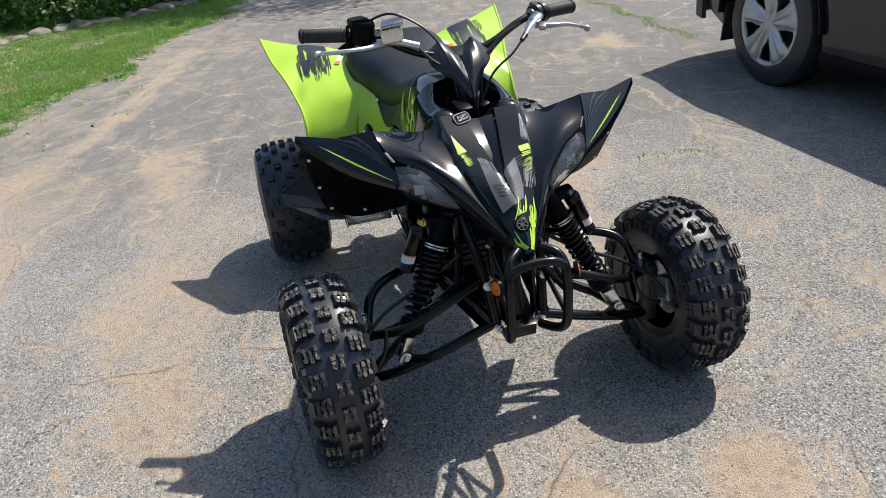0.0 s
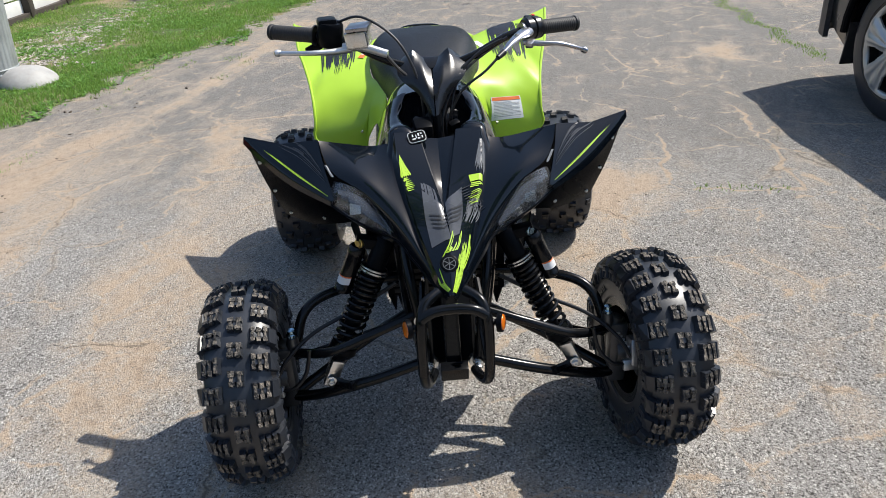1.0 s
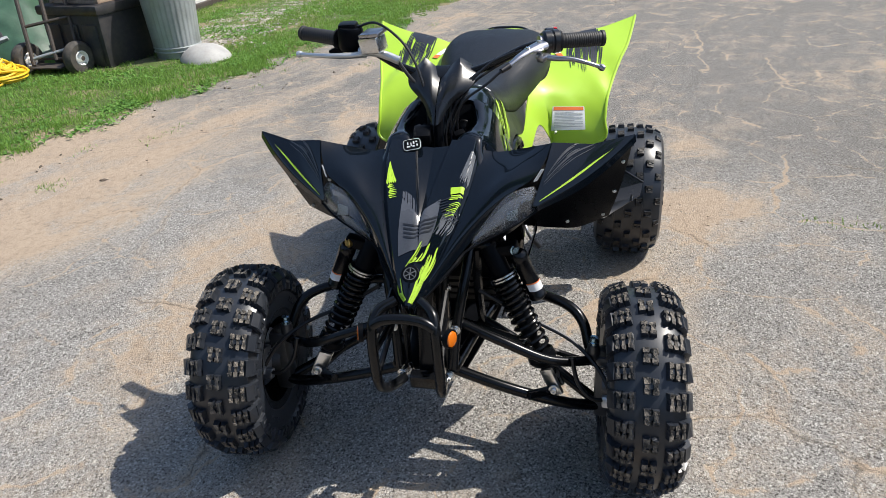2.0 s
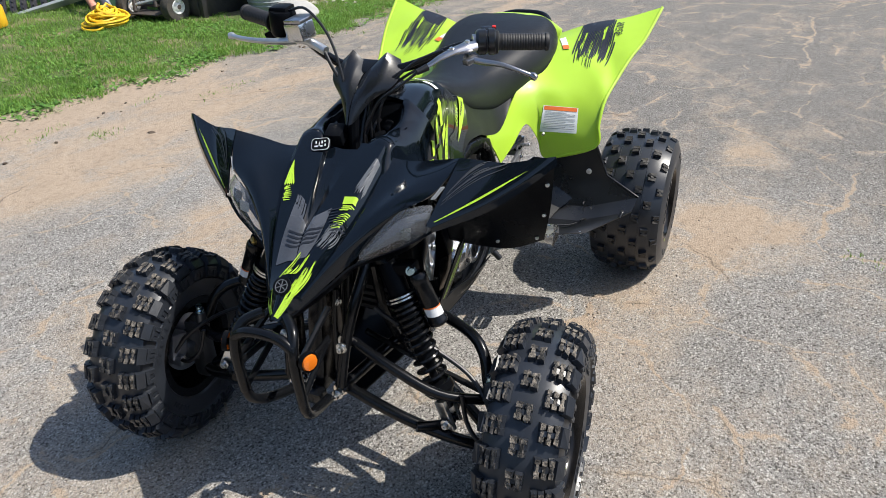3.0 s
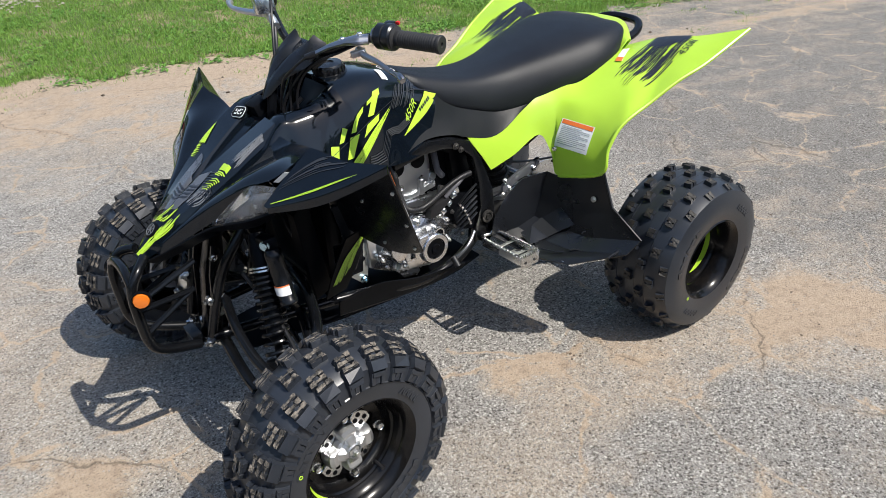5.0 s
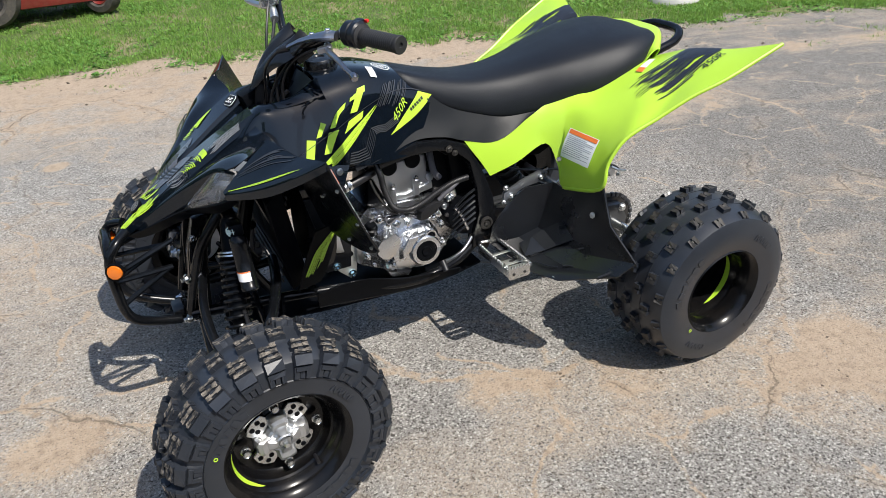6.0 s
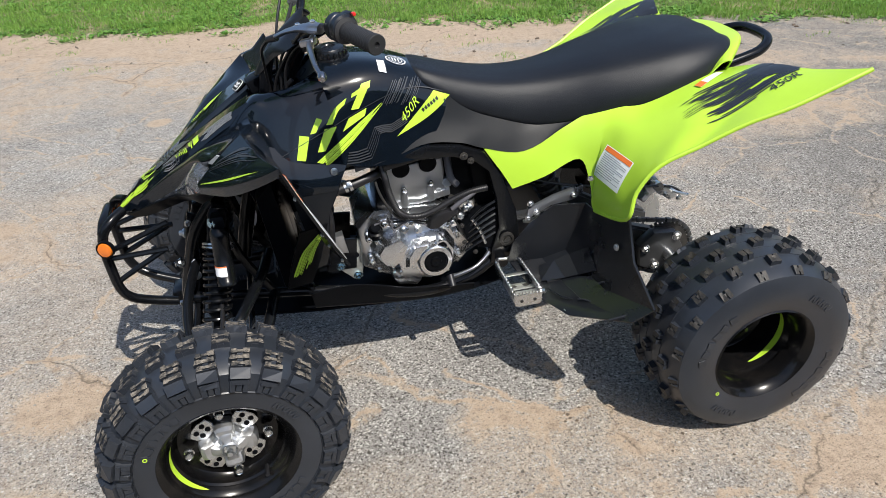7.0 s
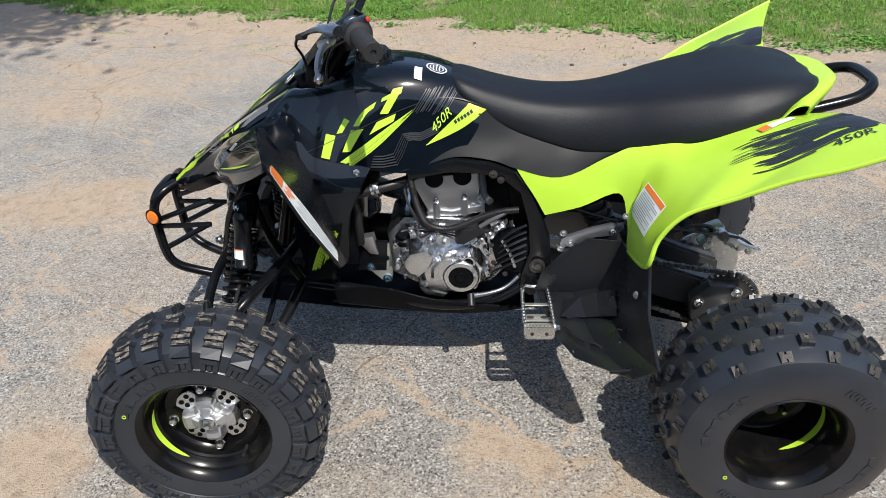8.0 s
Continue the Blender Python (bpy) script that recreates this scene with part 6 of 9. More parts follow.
for k, (p, d) in enumerate(links):
    add_box(bm, (0.0145, 0.014 if k % 2 else 0.009, 0.012), Matrix.Translation(p) @ d.to_track_quat("X", "Z").to_matrix().to_4x4(), 0.002)
part("chain", bm, M_SWING, quad, "oily drive chain")
prism("axle_carrier", [(0.085, 0.215), (0.095, 0.285), (0.050, 0.325), (-0.02, 0.318), (-0.05, 0.26), (-0.03, 0.205), (0.03, 0.19)], 0.112, 0.150, M_SWING, quad, bevel=0.012, label="cast axle carrier with tinted bolts")
prism("swingarm_skid", [(0.330, 0.215), (0.060, 0.150), (-0.020, 0.160), (0.020, 0.215), (0.300, 0.320)], -0.09, 0.084, M_BLACK, quad, bevel=0.006)
for px, pz in ((0.075, 0.275), (-0.02, 0.305), (0.04, 0.215)):
    bolt(quad, (px, 0.150, pz), (0, 1, 0), 0.010, 0.012, M_STEEL)
caliper = box("rear_caliper", (0.052, 0.050, 0.046), pose(0.030, 0.045, 0.428, 0, 20, 8), M_ALU, quad, 0.012)
caliper["label"] = "cast rear brake caliper with parking brake arm"
for size, at, turn in (((0.040, 0.030, 0.030), (-0.012, 0.062, 0.412), -25), ((0.030, 0.044, 0.024), (0.052, 0.052, 0.402), 35), ((0.028, 0.024, 0.034), (-0.040, 0.055, 0.396), 10)):
    box("caliper_casting", size, pose(*at, 0, turn, 12), M_ALU, caliper, 0.007)
tube("park_lever", [(-0.020, 0.082, 0.425), (-0.045, 0.086, 0.410), (-0.080, 0.084, 0.396)], 0.0045, M_STEEL, caliper, 8, 4)
tube("piston_cap", [(0.020, 0.066, 0.438), (0.020, 0.092, 0.440)], 0.014, M_STEEL, caliper, 14, 0)
tube("bleed_hose", [(0.045, 0.07, 0.440), (0.055, 0.085, 0.465), (0.100, 0.09, 0.470), (0.16, 0.10, 0.455)], 0.005, M_HOSE, caliper, 8, 5)
for px, pz in ((0.050, 0.418), (-0.012, 0.405), (-0.055, 0.388), (0.036, 0.452)):
    bolt(caliper, (px, 0.078, pz), (0, 1, 0), 0.006, 0.010)
tube("brake_cable", [(-0.065, 0.072, 0.400), (-0.02, 0.08, 0.43), (0.10, 0.10, 0.46), (0.30, 0.11, 0.50), (0.45, 0.11, 0.55)], 0.0038, M_HOSE, quad, 8, 5)
lathe("rear_disc", [(0.03, 0), (0.10, 0), (0.10, 0.004), (0.03, 0.004)], (0, -0.10, REAR_Z), (0, 1, 0), M_STEEL, quad, 40)
bm = bmesh.new()
add_tube(bm, [(0.42, 0, 0.63), (0.28, 0, 0.36)], 0.028, 14, 0)
add_tube(bm, [Vector((0.41, 0, 0.61)).lerp(Vector((0.30, 0, 0.40)), k / 96) + Vector((math.cos(k * 0.55) * 0.030, math.sin(k * 0.55) * 0.037, math.cos(k * 0.55) * -0.018)) for k in range(97)], 0.006, 6, 0)
part("rear_shock", bm, M_DARKMETAL, quad)

# front suspension
for s in (1, -1):
    for px, py, pz in ((1.350, 0.080, 0.430), (1.368, 0.062, 0.298)):
        lathe("pivot_washer", [(0.006, 0), (0.0135, 0), (0.0135, 0.003), (0.006, 0.003)], (px, py * s, pz), (1, 0.15 * s, 0), M_STEEL, quad, 20)
        bolt(quad, (px + 0.003, py * s, pz), (1, 0.15 * s, 0), 0.0075, 0.013)
    def P(x, y, z):
        return (x, y * s, z)
    top, low = Vector(P(1.222, 0.150, 0.600)), Vector(P(1.290, 0.322, 0.246))
    d = (low - top).normalized()
    shock = new("front_shock")
    shock.parent = quad
    shock["label"] = "black coil-over front shock with side reservoir"
    bm = bmesh.new()
    add_lathe(bm, [(0, -0.005), (0.020, -0.005), (0.026, 0.01), (0.026, 0.075), (0.034, 0.078), (0.036, 0.092), (0.030, 0.096), (0.024, 0.10), (0.022, 0.25), (0.017, 0.255), (0.010, 0.27), (0.010, 0.33)], top, d, 24)
    part("shock_body", bm, M_BLACK, shock)
    bm = bmesh.new()
    for h in (0.080, 0.088):
        add_lathe(bm, [(0.034, h - 0.002), (0.0375, h - 0.002), (0.0375, h + 0.002), (0.034, h + 0.002)], top, d, 24)
    part("spring_collar", bm, M_STEEL, shock)
    u = d.orthogonal().normalized()
    w = d.cross(u)
    bm = bmesh.new()
    pts = []
    for k in range(170):
        f = k / 169
        h = 0.098 + 0.215 * (f * 0.62 + 0.38 * f * f)
        a = 2 * math.pi * 11.5 * f
        pts.append(top + d * h + (u * math.cos(a) + w * math.sin(a)) * 0.031)
    add_tube(bm, pts, 0.0052, 7, 0)
    part("coil_spring", bm, M_FRAME, shock)
    bm = bmesh.new()
    add_lathe(bm, [(0.012, 0.305), (0.036, 0.308), (0.038, 0.325), (0.030, 0.338), (0.018, 0.345), (0.016, 0.375), (0, 0.38)], top, d, 24)
    part("spring_seat", bm, M_BLACK, shock)
    bm = bmesh.new()
    add_box(bm, (0.036, 0.012, 0.075), Matrix.Translation(low - d * 0.015 + Vector((0.018, 0, 0))) @ d.to_track_quat("Z", "X").to_matrix().to_4x4(), 0.004)
    add_box(bm, (0.036, 0.012, 0.075), Matrix.Translation(low - d * 0.015 - Vector((0.018, 0, 0))) @ d.to_track_quat("Z", "X").to_matrix().to_4x4(), 0.004)
    part("lower_clevis", bm, M_STEEL, shock)
    bolt(shock, low + Vector((0.030, 0, 0)), (1, 0, 0), 0.009, 0.012)
    # reservoir
    ra, rb = Vector(P(1.222, 0.222, 0.585)), Vector(P(1.224, 0.275, 0.462))
    rd = (rb - ra).normalized()
    bm = bmesh.new()
    L = (rb - ra).length
    add_lathe(bm, [(0, -0.004), (0.018, -0.004), (0.0225, 0.004), (0.0225, L * 0.16), (0.0215, L * 0.17), (0.0215, L * 0.90), (0.0225, L * 0.91), (0.0225, L - 0.003), (0.019, L), (0, L)], ra, rd, 24)
    part("reservoir", bm, M_FRAME, shock)
    bm = bmesh.new()
    ru = Vector((1, 0, 0)) if s > 0 else Vector((1, 0, 0))
    rw = rd.cross(Vector((1, 0, 0))).normalized() * s
    for band, m_, h0, h1 in ((0, M_WHITE, 0.62, 0.78), (1, M_RED, 0.60, 0.63)):
        rows = []
        for k in range(9):
            a = radians(-65 + 130 * k / 8)
            o = (Vector((1, 0, 0)) * math.cos(a + 0.7) + Vector((0, s, 0.2)).normalized() * math.sin(a + 0.7)) * 0.0224
            rows.append([ra + rd * L * h0 + o, ra + rd * L * h1 + o])
        add_grid(bm, rows, mat=band)
    part("sticker", bm, [M_WHITE, M_RED], shock, "white sticker with an orange edge")
    bm = bmesh.new()
    add_lathe(bm, [(0.008, 0), (0.013, 0), (0.013, 0.012), (0.009, 0.013), (0.008, 0.016), (0, 0.016)], Vector(P(1.228, 0.210, 0.600)), (0.75, 0.6 * s, 0.1), 12)
    part("adjuster", bm, M_BLUEBOLT if s > 0 else M_GOLD, shock)
    box("shock_bridge", (0.035, 0.075, 0.030), pose(1.222, 0.188 * s, 0.596, 12 * s, 0, 0), M_BLACK, shock, 0.008)
    tube("shock_mount", [P(1.222, 0.10, 0.615), P(1.222, 0.155, 0.602)], 0.018, M_FRAME, quad, 10, 0)

    # upper and lower arms
    arm = tube("upper_arm", [P(1.312, 0.080, 0.430), P(1.335, 0.20, 0.392), P(1.330, 0.31, 0.345), P(1.285, 0.400, 0.318), P(1.262, 0.435, 0.316)], 0.0125, M_FRAME, quad, 12, 5)
    tube("rear_link", [P(1.130, 0.110, 0.440), P(1.150, 0.22, 0.440), P(1.190, 0.335, 0.428), P(1.225, 0.385, 0.400), P(1.255, 0.405, 0.345), P(1.270, 0.420, 0.318)], 0.0135, M_FRAME, arm, 12, 5)
    low_arm = tube("lower_arm", [P(1.332, 0.065, 0.297), P(1.338, 0.22, 0.250), P(1.310, 0.36, 0.198), P(1.270, 0.440, 0.170)], 0.0145, M_FRAME, quad, 12, 5)
    tube("rear_link", [P(1.130, 0.115, 0.318), P(1.170, 0.24, 0.262), P(1.230, 0.37, 0.200), P(1.270, 0.440, 0.170)], 0.0145, M_FRAME, low_arm, 12, 5)
    tube("cross_link", [P(1.352, 0.26, 0.246), P(1.290, 0.322, 0.232), P(1.195, 0.29, 0.240)], 0.0125, M_FRAME, low_arm, 10, 4)
    for at, z, name in (((1.322, 0.076), 0.430, "upper_pivot"), ((1.342, 0.058), 0.297, "lower_pivot")):
        bm = bmesh.new()
        add_lathe(bm, [(0.008, -0.006), (0.019, -0.006), (0.020, 0.0), (0.019, 0.006), (0.008, 0.006)], P(*at, z), (1, 0.25 * s, 0), 20)
        add_lathe(bm, [(0.011, 0.006), (0.011, 0.016), (0.007, 0.018), (0.006, 0.028), (0, 0.028)], P(*at, z), (1, 0.25 * s, 0), 6)
        part(name, bm, M_STEEL, quad, "bright steel pivot bolt with washer")
    for p, a in ((P(1.262, 0.440, 0.318), 0.020), (P(1.270, 0.446, 0.172), 0.020)):
        bm = bmesh.new()
        add_lathe(bm, [(0, -0.022), (a * 0.8, -0.022), (a, -0.010), (a * 0.75, 0.0), (a, 0.010), (a * 0.8, 0.024), (a * 0.4, 0.028), (0, 0.028)], p, (0, 0.2 * s, 1), 18)
        part("ball_joint", bm, M_DARKMETAL, quad)
    tube("tie_rod", [P(1.19, 0.05, 0.36), P(1.195, 0.24, 0.30), P(1.20, 0.43, 0.245)], 0.008, M_FRAME, quad, 8, 3)
    tube("brake_hose", [P(1.27, 0.13, 0.50), P(1.25, 0.24, 0.42), P(1.26, 0.36, 0.36), P(1.31, 0.43, 0.315), P(1.345, 0.465, 0.265)], 0.0055, M_HOSE, quad, 8, 5)
    bm = bmesh.new()
    add_tube(bm, [Vector(P(1.30, 0.435, 0.315)).lerp(Vector(P(1.338, 0.470, 0.268)), k / 48) + Vector((math.cos(k * 0.9) * 0.0075, math.sin(k * 0.9) * 0.0075, 0)) for k in range(49)], 0.0018, 5, 0)
    part("hose_spring", bm, M_STEEL, quad)

# front frame box, bumper and reflectors
prism("front_frame_box", [(1.365, 0.285), (1.350, 0.345), (1.330, 0.470), (1.30, 0.56), (1.26, 0.57), (1.285, 0.42), (1.30, 0.285)], -0.020, 0.020, M_FRAME, quad, bevel=0.006)
box("tow_block", (0.030, 0.070, 0.040), pose(1.385, 0, 0.296, 0, 12, 0), M_FRAME, quad, 0.004)
for s in (1, -1):
    prism("front_gusset", [(1.355, 0.290), (1.345, 0.36), (1.330, 0.48), (1.310, 0.56), (1.29, 0.55), (1.305, 0.43), (1.315, 0.29)], 0.050 * s, 0.060 * s, M_FRAME, quad, bevel=0.002)
    bolt(quad, (1.325, 0.060 * s, 0.375), (0, s, 0), 0.009, 0.010)
    bolt(quad, (1.312, 0.060 * s, 0.530), (0, s, 0), 0.007, 0.008)
bumper = new("bumper")
bumper.parent = quad
bumper["label"] = "black tubular front bumper"
tube("hoop", [(1.462, 0.030, 0.578), (1.490, 0.062, 0.566), (1.512, 0.073, 0.540), (1.520, 0.076, 0.500), (1.518, 0.077, 0.430), (1.512, 0.076, 0.378), (1.492, 0.072, 0.346), (1.450, 0.062, 0.322), (1.390, 0.052, 0.300)], 0.0125, M_FRAME, bumper, 12, 5)
tube("hoop", [(1.462, -0.030, 0.578), (1.490, -0.062, 0.566), (1.512, -0.073, 0.540), (1.520, -0.076, 0.500), (1.518, -0.077, 0.430), (1.512, -0.076, 0.378), (1.492, -0.072, 0.346), (1.450, -0.062, 0.322), (1.390, -0.052, 0.300)], 0.0125, M_FRAME, bumper, 12, 5)
tube("cross_tube", [(1.514, 0.073, 0.540), (1.512, 0.045, 0.556), (1.510, 0, 0.560), (1.512, -0.045, 0.556), (1.514, -0.073, 0.540)], 0.0125, M_FRAME, bumper, 12, 5)
for s in (1, -1):
    tube("strut", [(1.512, 0.074 * s, 0.490), (1.360, 0.066 * s, 0.545)], 0.0075, M_FRAME, bumper, 8, 0)
    tube("strut", [(1.514, 0.074 * s, 0.470), (1.375, 0.066 * s, 0.470)], 0.0075, M_FRAME, bumper, 8, 0)
    tube("strut", [(1.514, 0.074 * s, 0.400), (1.385, 0.066 * s, 0.468)], 0.0075, M_FRAME, bumper, 8, 0)
    tube("arm", [(1.512, 0.076 * s, 0.520), (1.510, 0.106 * s, 0.515)], 0.008, M_FRAME, bumper, 8, 0)
    refl = lathe("reflector", [(0.0190, -0.008), (0.0200, 0.0), (0.0175, 0.004), (0.012, 0.0055), (0, 0.006)], (1.510, 0.108 * s, 0.515), (0.35, 1.0 * s, 0.1), M_REFLOR, quad, 10, "round orange side reflector")
    bm = bmesh.new()
    add_lathe(bm, [(0.0195, -0.009), (0.0225, -0.009), (0.0225, 0.002), (0.0205, 0.0025), (0.0200, 0.0)], (1.510, 0.108 * s, 0.515), (0.35, 1.0 * s, 0.1), 28)
    part("bezel", bm, M_BLACK, refl)

# ---- handlebar ----
bars = tube("handlebar", [(0.838, 0.402, 1.026), (0.880, 0.300, 1.030), (0.905, 0.215, 1.020), (0.938, 0.125, 0.985), (0.955, 0.060, 0.968), (0.958, 0, 0.966), (0.960, -0.060, 0.970), (0.950, -0.125, 0.990), (0.930, -0.215, 1.035), (0.905, -0.300, 1.052), (0.858, -0.418, 1.060)], 0.011, M_FRAME, quad, 12, 5)
for s, a, b in ((1, Vector((0.882, 0.296, 1.030)), Vector((0.836, 0.408, 1.026))), (-1, Vector((0.907, -0.294, 1.052)), Vector((0.857, -0.420, 1.060)))):
    d = (b - a).normalized()
    L = (b - a).length
    prof = [(0.012, -0.002), (0.026, 0.0), (0.027, 0.004), (0.019, 0.007)]
    for k in range(16):
        h = 0.012 + k * (L - 0.026) / 16
        prof += [(0.0186, h), (0.0192, h + 0.001), (0.0192, h + 0.0055), (0.0186, h + 0.0063)]
    prof += [(0.018, L - 0.010), (0.0205, L - 0.008), (0.0205, L - 0.002), (0.019, L), (0.006, L), (0.005, L - 0.004), (0, L - 0.004)]
    bm = bmesh.new()
    add_lathe(bm, prof, a, d, 24)
    part("grip", bm, M_GRIP, quad, "ribbed black rubber handlebar grip")
# visor pad over the clamp: two raised horns and a pointed beak
for s in (1, -1):
    sheet("visor", [[(0.945, 0.004, 0.968), (0.950, 0.026, 0.988), (0.948, 0.046, 1.006), (0.930, 0.070, 0.985)],
                    [(0.985, 0.003, 0.962), (0.992, 0.026, 0.974), (0.985, 0.050, 0.978), (0.962, 0.088, 0.968)],
                    [(1.025, 0.002, 0.940), (1.030, 0.020, 0.946), (1.020, 0.048, 0.946), (0.995, 0.082, 0.945)],
                    [(1.062, 0.001, 0.908), (1.060, 0.010, 0.910), (1.050, 0.024, 0.912), (1.035, 0.040, 0.916)],
                    [(1.085, 0.001, 0.868), (1.082, 0.006, 0.870), (1.075, 0.010, 0.874), (1.068, 0.014, 0.880)]], M_SATIN, quad, s, 0.005, 4, 5, lin_u=True, label="angular black handlebar visor")
box("bar_clamp", (0.05, 0.12, 0.05), pose(0.955, 0, 0.955, 0, 25, 0), M_FRAME, quad, 0.008)
tube("steering_stem", [(0.960, 0, 0.950), (1.040, 0, 0.800), (1.140, 0, 0.600), (1.200, 0, 0.380)], 0.020, M_FRAME, quad, 14, 3)
tube("front_number_post", [(1.055, 0.004, 0.900), (1.070, 0.004, 0.830), (1.075, 0.004, 0.770)], 0.012, M_BLACK, quad, 8, 3)
# left: clutch lever with perch and switch box
bm = bmesh.new()
add_lathe(bm, [(0.012, -0.024), (0.024, -0.024), (0.029, -0.018), (0.029, -0.002), (0.026, 0.0), (0.026, 0.003), (0.030, 0.005), (0.030, 0.018), (0.025, 0.024), (0.012, 0.024)], (0.889, 0.275, 1.031), (-0.40, 0.91, 0.0), 28)
add_box(bm, (0.022, 0.026, 0.030), pose(0.874, 0.270, 1.046, 0, 15, 28), 0.006)
switches = part("switch_housing", bm, M_SATIN, quad, "round black switch housing")
box("start_button", (0.008, 0.010, 0.008), pose(0.862, 0.284, 1.058, 0, 15, 28), M_REDBTN, switches, 0.003)
tube("switch_clamp", [(0.903, 0.246, 1.030), (0.899, 0.254, 1.030)], 0.019, M_LEVER, quad, 20, 0)
# clutch perch: a tapered cast arm reaching ahead and inwards, with its clamp and adjuster
bm = bmesh.new()
rows = []
for f, w, h in ((0.0, 0.016, 0.011), (0.18, 0.020, 0.012), (0.42, 0.015, 0.008), (0.70, 0.010, 0.006), (1.0, 0.006, 0.005)):
    c = Vector((0.928, 0.262, 1.030)).lerp(Vector((1.028, 0.178, 1.000)), f) + Vector((0, 0, 0.010 * math.sin(f * math.pi)))
    side = Vector((0.64, 0.77, 0))
    rows.append([c + side * (w * math.cos(a)) + Vector((0, 0, h * math.sin(a))) for a in [math.pi / 4 * k for k in range(9)]])
add_grid(bm, fine_grid(rows, 2, 4, lin_v=True))
bmesh.ops.remove_doubles(bm, verts=bm.verts[:], dist=1e-5)
bmesh.ops.holes_fill(bm, edges=bm.edges[:])
bmesh.ops.recalc_face_normals(bm, faces=bm.faces[:])
perch = part("lever_perch", bm, M_LEVER, quad, "silver clutch lever perch", 30)
for f in (0.15, 0.45):
    c = Vector((0.928, 0.262, 1.044)).lerp(Vector((1.028, 0.178, 1.012)), f)
    bolt(perch, c, (0, 0.1, 1), 0.006, 0.007)
box("perch_fork", (0.034, 0.020, 0.014), pose(0.958, 0.262, 1.006, 0, 12, -25), M_LEVER, perch, 0.004)
tube("adjuster", [(1.020, 0.184, 1.002), (1.040, 0.166, 0.994)], [0.0085, 0.0065], M_HOSE, perch, 12, 0)
bm = bmesh.new()
add_tube(bm, [(0.946, 0.245, 1.008), (0.957, 0.290, 1.004), (0.958, 0.335, 1.001), (0.955, 0.375, 0.990), (0.948, 0.402, 0.979)], [0.0085, 0.0075, 0.0058, 0.0052, 0.0052], 12, 5)
add_lathe(bm, [(0, -0.010), (0.007, -0.008), (0.0095, 0), (0.007, 0.008), (0, 0.010)], (0.947, 0.407, 0.977), (0.2, 0.9, -0.4), 16)
part("clutch_lever", bm, M_LEVER, quad, "polished clutch lever with a ball end")
# right: throttle box, brake master cylinder, lever
bm = bmesh.new()
add_lathe(bm, [(0, -0.030), (0.030, -0.030), (0.034, -0.022), (0.034, 0.022), (0.030, 0.030), (0, 0.030)], (0.925, -0.255, 1.058), (0.1, 0.1, 1), 20)
add_box(bm, (0.060, 0.050, 0.030), pose(0.915, -0.262, 1.082, 0, 0, 10), 0.010)
part("throttle_housing", bm, M_BLACK, quad)
box("thumb_throttle", (0.012, 0.055, 0.022), pose(0.905, -0.300, 1.022, 20, 0, 20), M_BLACK, quad, 0.005)
mc = box("master_cylinder", (0.050, 0.058, 0.044), pose(0.962, -0.182, 1.050, 6, 8, -14), M_STEEL, quad, 0.006, "metallic grey brake fluid reservoir")
box("reservoir_lid", (0.052, 0.060, 0.010), pose(0.966, -0.178, 1.078, 6, 8, -14), M_LEVER, mc, 0.003)
bm = bmesh.new()
add_tube(bm, [(0.955, -0.205, 1.022), (0.975, -0.250, 1.022), (0.992, -0.300, 1.026), (0.985, -0.350, 1.027), (0.968, -0.388, 1.026)], [0.010, 0.0085, 0.0065, 0.006, 0.006], 10, 5)
add_lathe(bm, [(0, -0.010), (0.007, -0.008), (0.0095, 0), (0.007, 0.008), (0, 0.010)], (0.967, -0.390, 1.026), (0.3, -0.9, 0), 14)
part("brake_lever", bm, M_ALU, quad, "polished brake lever with a ball end")
bm = bmesh.new()
add_tube(bm, [(0.955, -0.225, 1.028), (0.958, -0.170, 1.024), (0.965, -0.125, 1.010)], 0.011, 10, 4)
add_lathe(bm, [(0, -0.008), (0.011, -0.008), (0.011, 0.008), (0, 0.008)], (0.968, -0.118, 1.008), (0.2, 1, -0.3), 10)
part("banjo_fitting", bm, M_ALU, quad)
# cables and hoses down from the bar
for i, pts in enumerate((
        [(0.968, -0.118, 1.008), (0.990, -0.080, 0.965), (1.020, -0.030, 0.930), (1.045, -0.015, 0.880), (1.060, -0.010, 0.790)],
        [(0.925, -0.235, 1.085), (0.945, -0.170, 1.098), (0.985, -0.090, 1.050), (1.015, -0.045, 0.970), (1.030, -0.030, 0.880), (1.040, -0.030, 0.780)],
        [(0.930, 0.205, 1.020), (0.955, 0.130, 0.990), (0.990, 0.070, 0.955), (1.020, 0.030, 0.900), (1.030, 0.030, 0.780)],
        [(0.900, 0.250, 1.030), (0.930, 0.150, 0.985), (0.985, 0.075, 0.940), (1.015, 0.045, 0.870), (1.010, 0.045, 0.770)],
        [(0.945, 0.190, 1.020), (0.965, 0.120, 0.990), (1.000, 0.060, 0.930), (1.040, 0.020, 0.850), (1.050, 0.02, 0.770)],
        [(1.040, 0.166, 0.994), (1.056, 0.130, 0.965), (1.058, 0.070, 0.920), (1.055, 0.030, 0.840)])):
    tube("cable", pts, 0.0034 if i != 0 else 0.0046, M_HOSE, quad, 8, 6)
for k in range(4):
    tube("cockpit_wire", [(1.06 - 0.02 * k, -0.05 + 0.03 * k, 0.86), (1.02, -0.03 + 0.02 * k, 0.80 + 0.01 * k), (0.97, -0.05 + 0.035 * k, 0.79)], 0.006, M_HOSE, quad, 6, 5)
box("ignition_block", (0.05, 0.045, 0.035), pose(1.085, -0.035, 0.842, 0, 18, 10), M_BLACK, quad, 0.008)

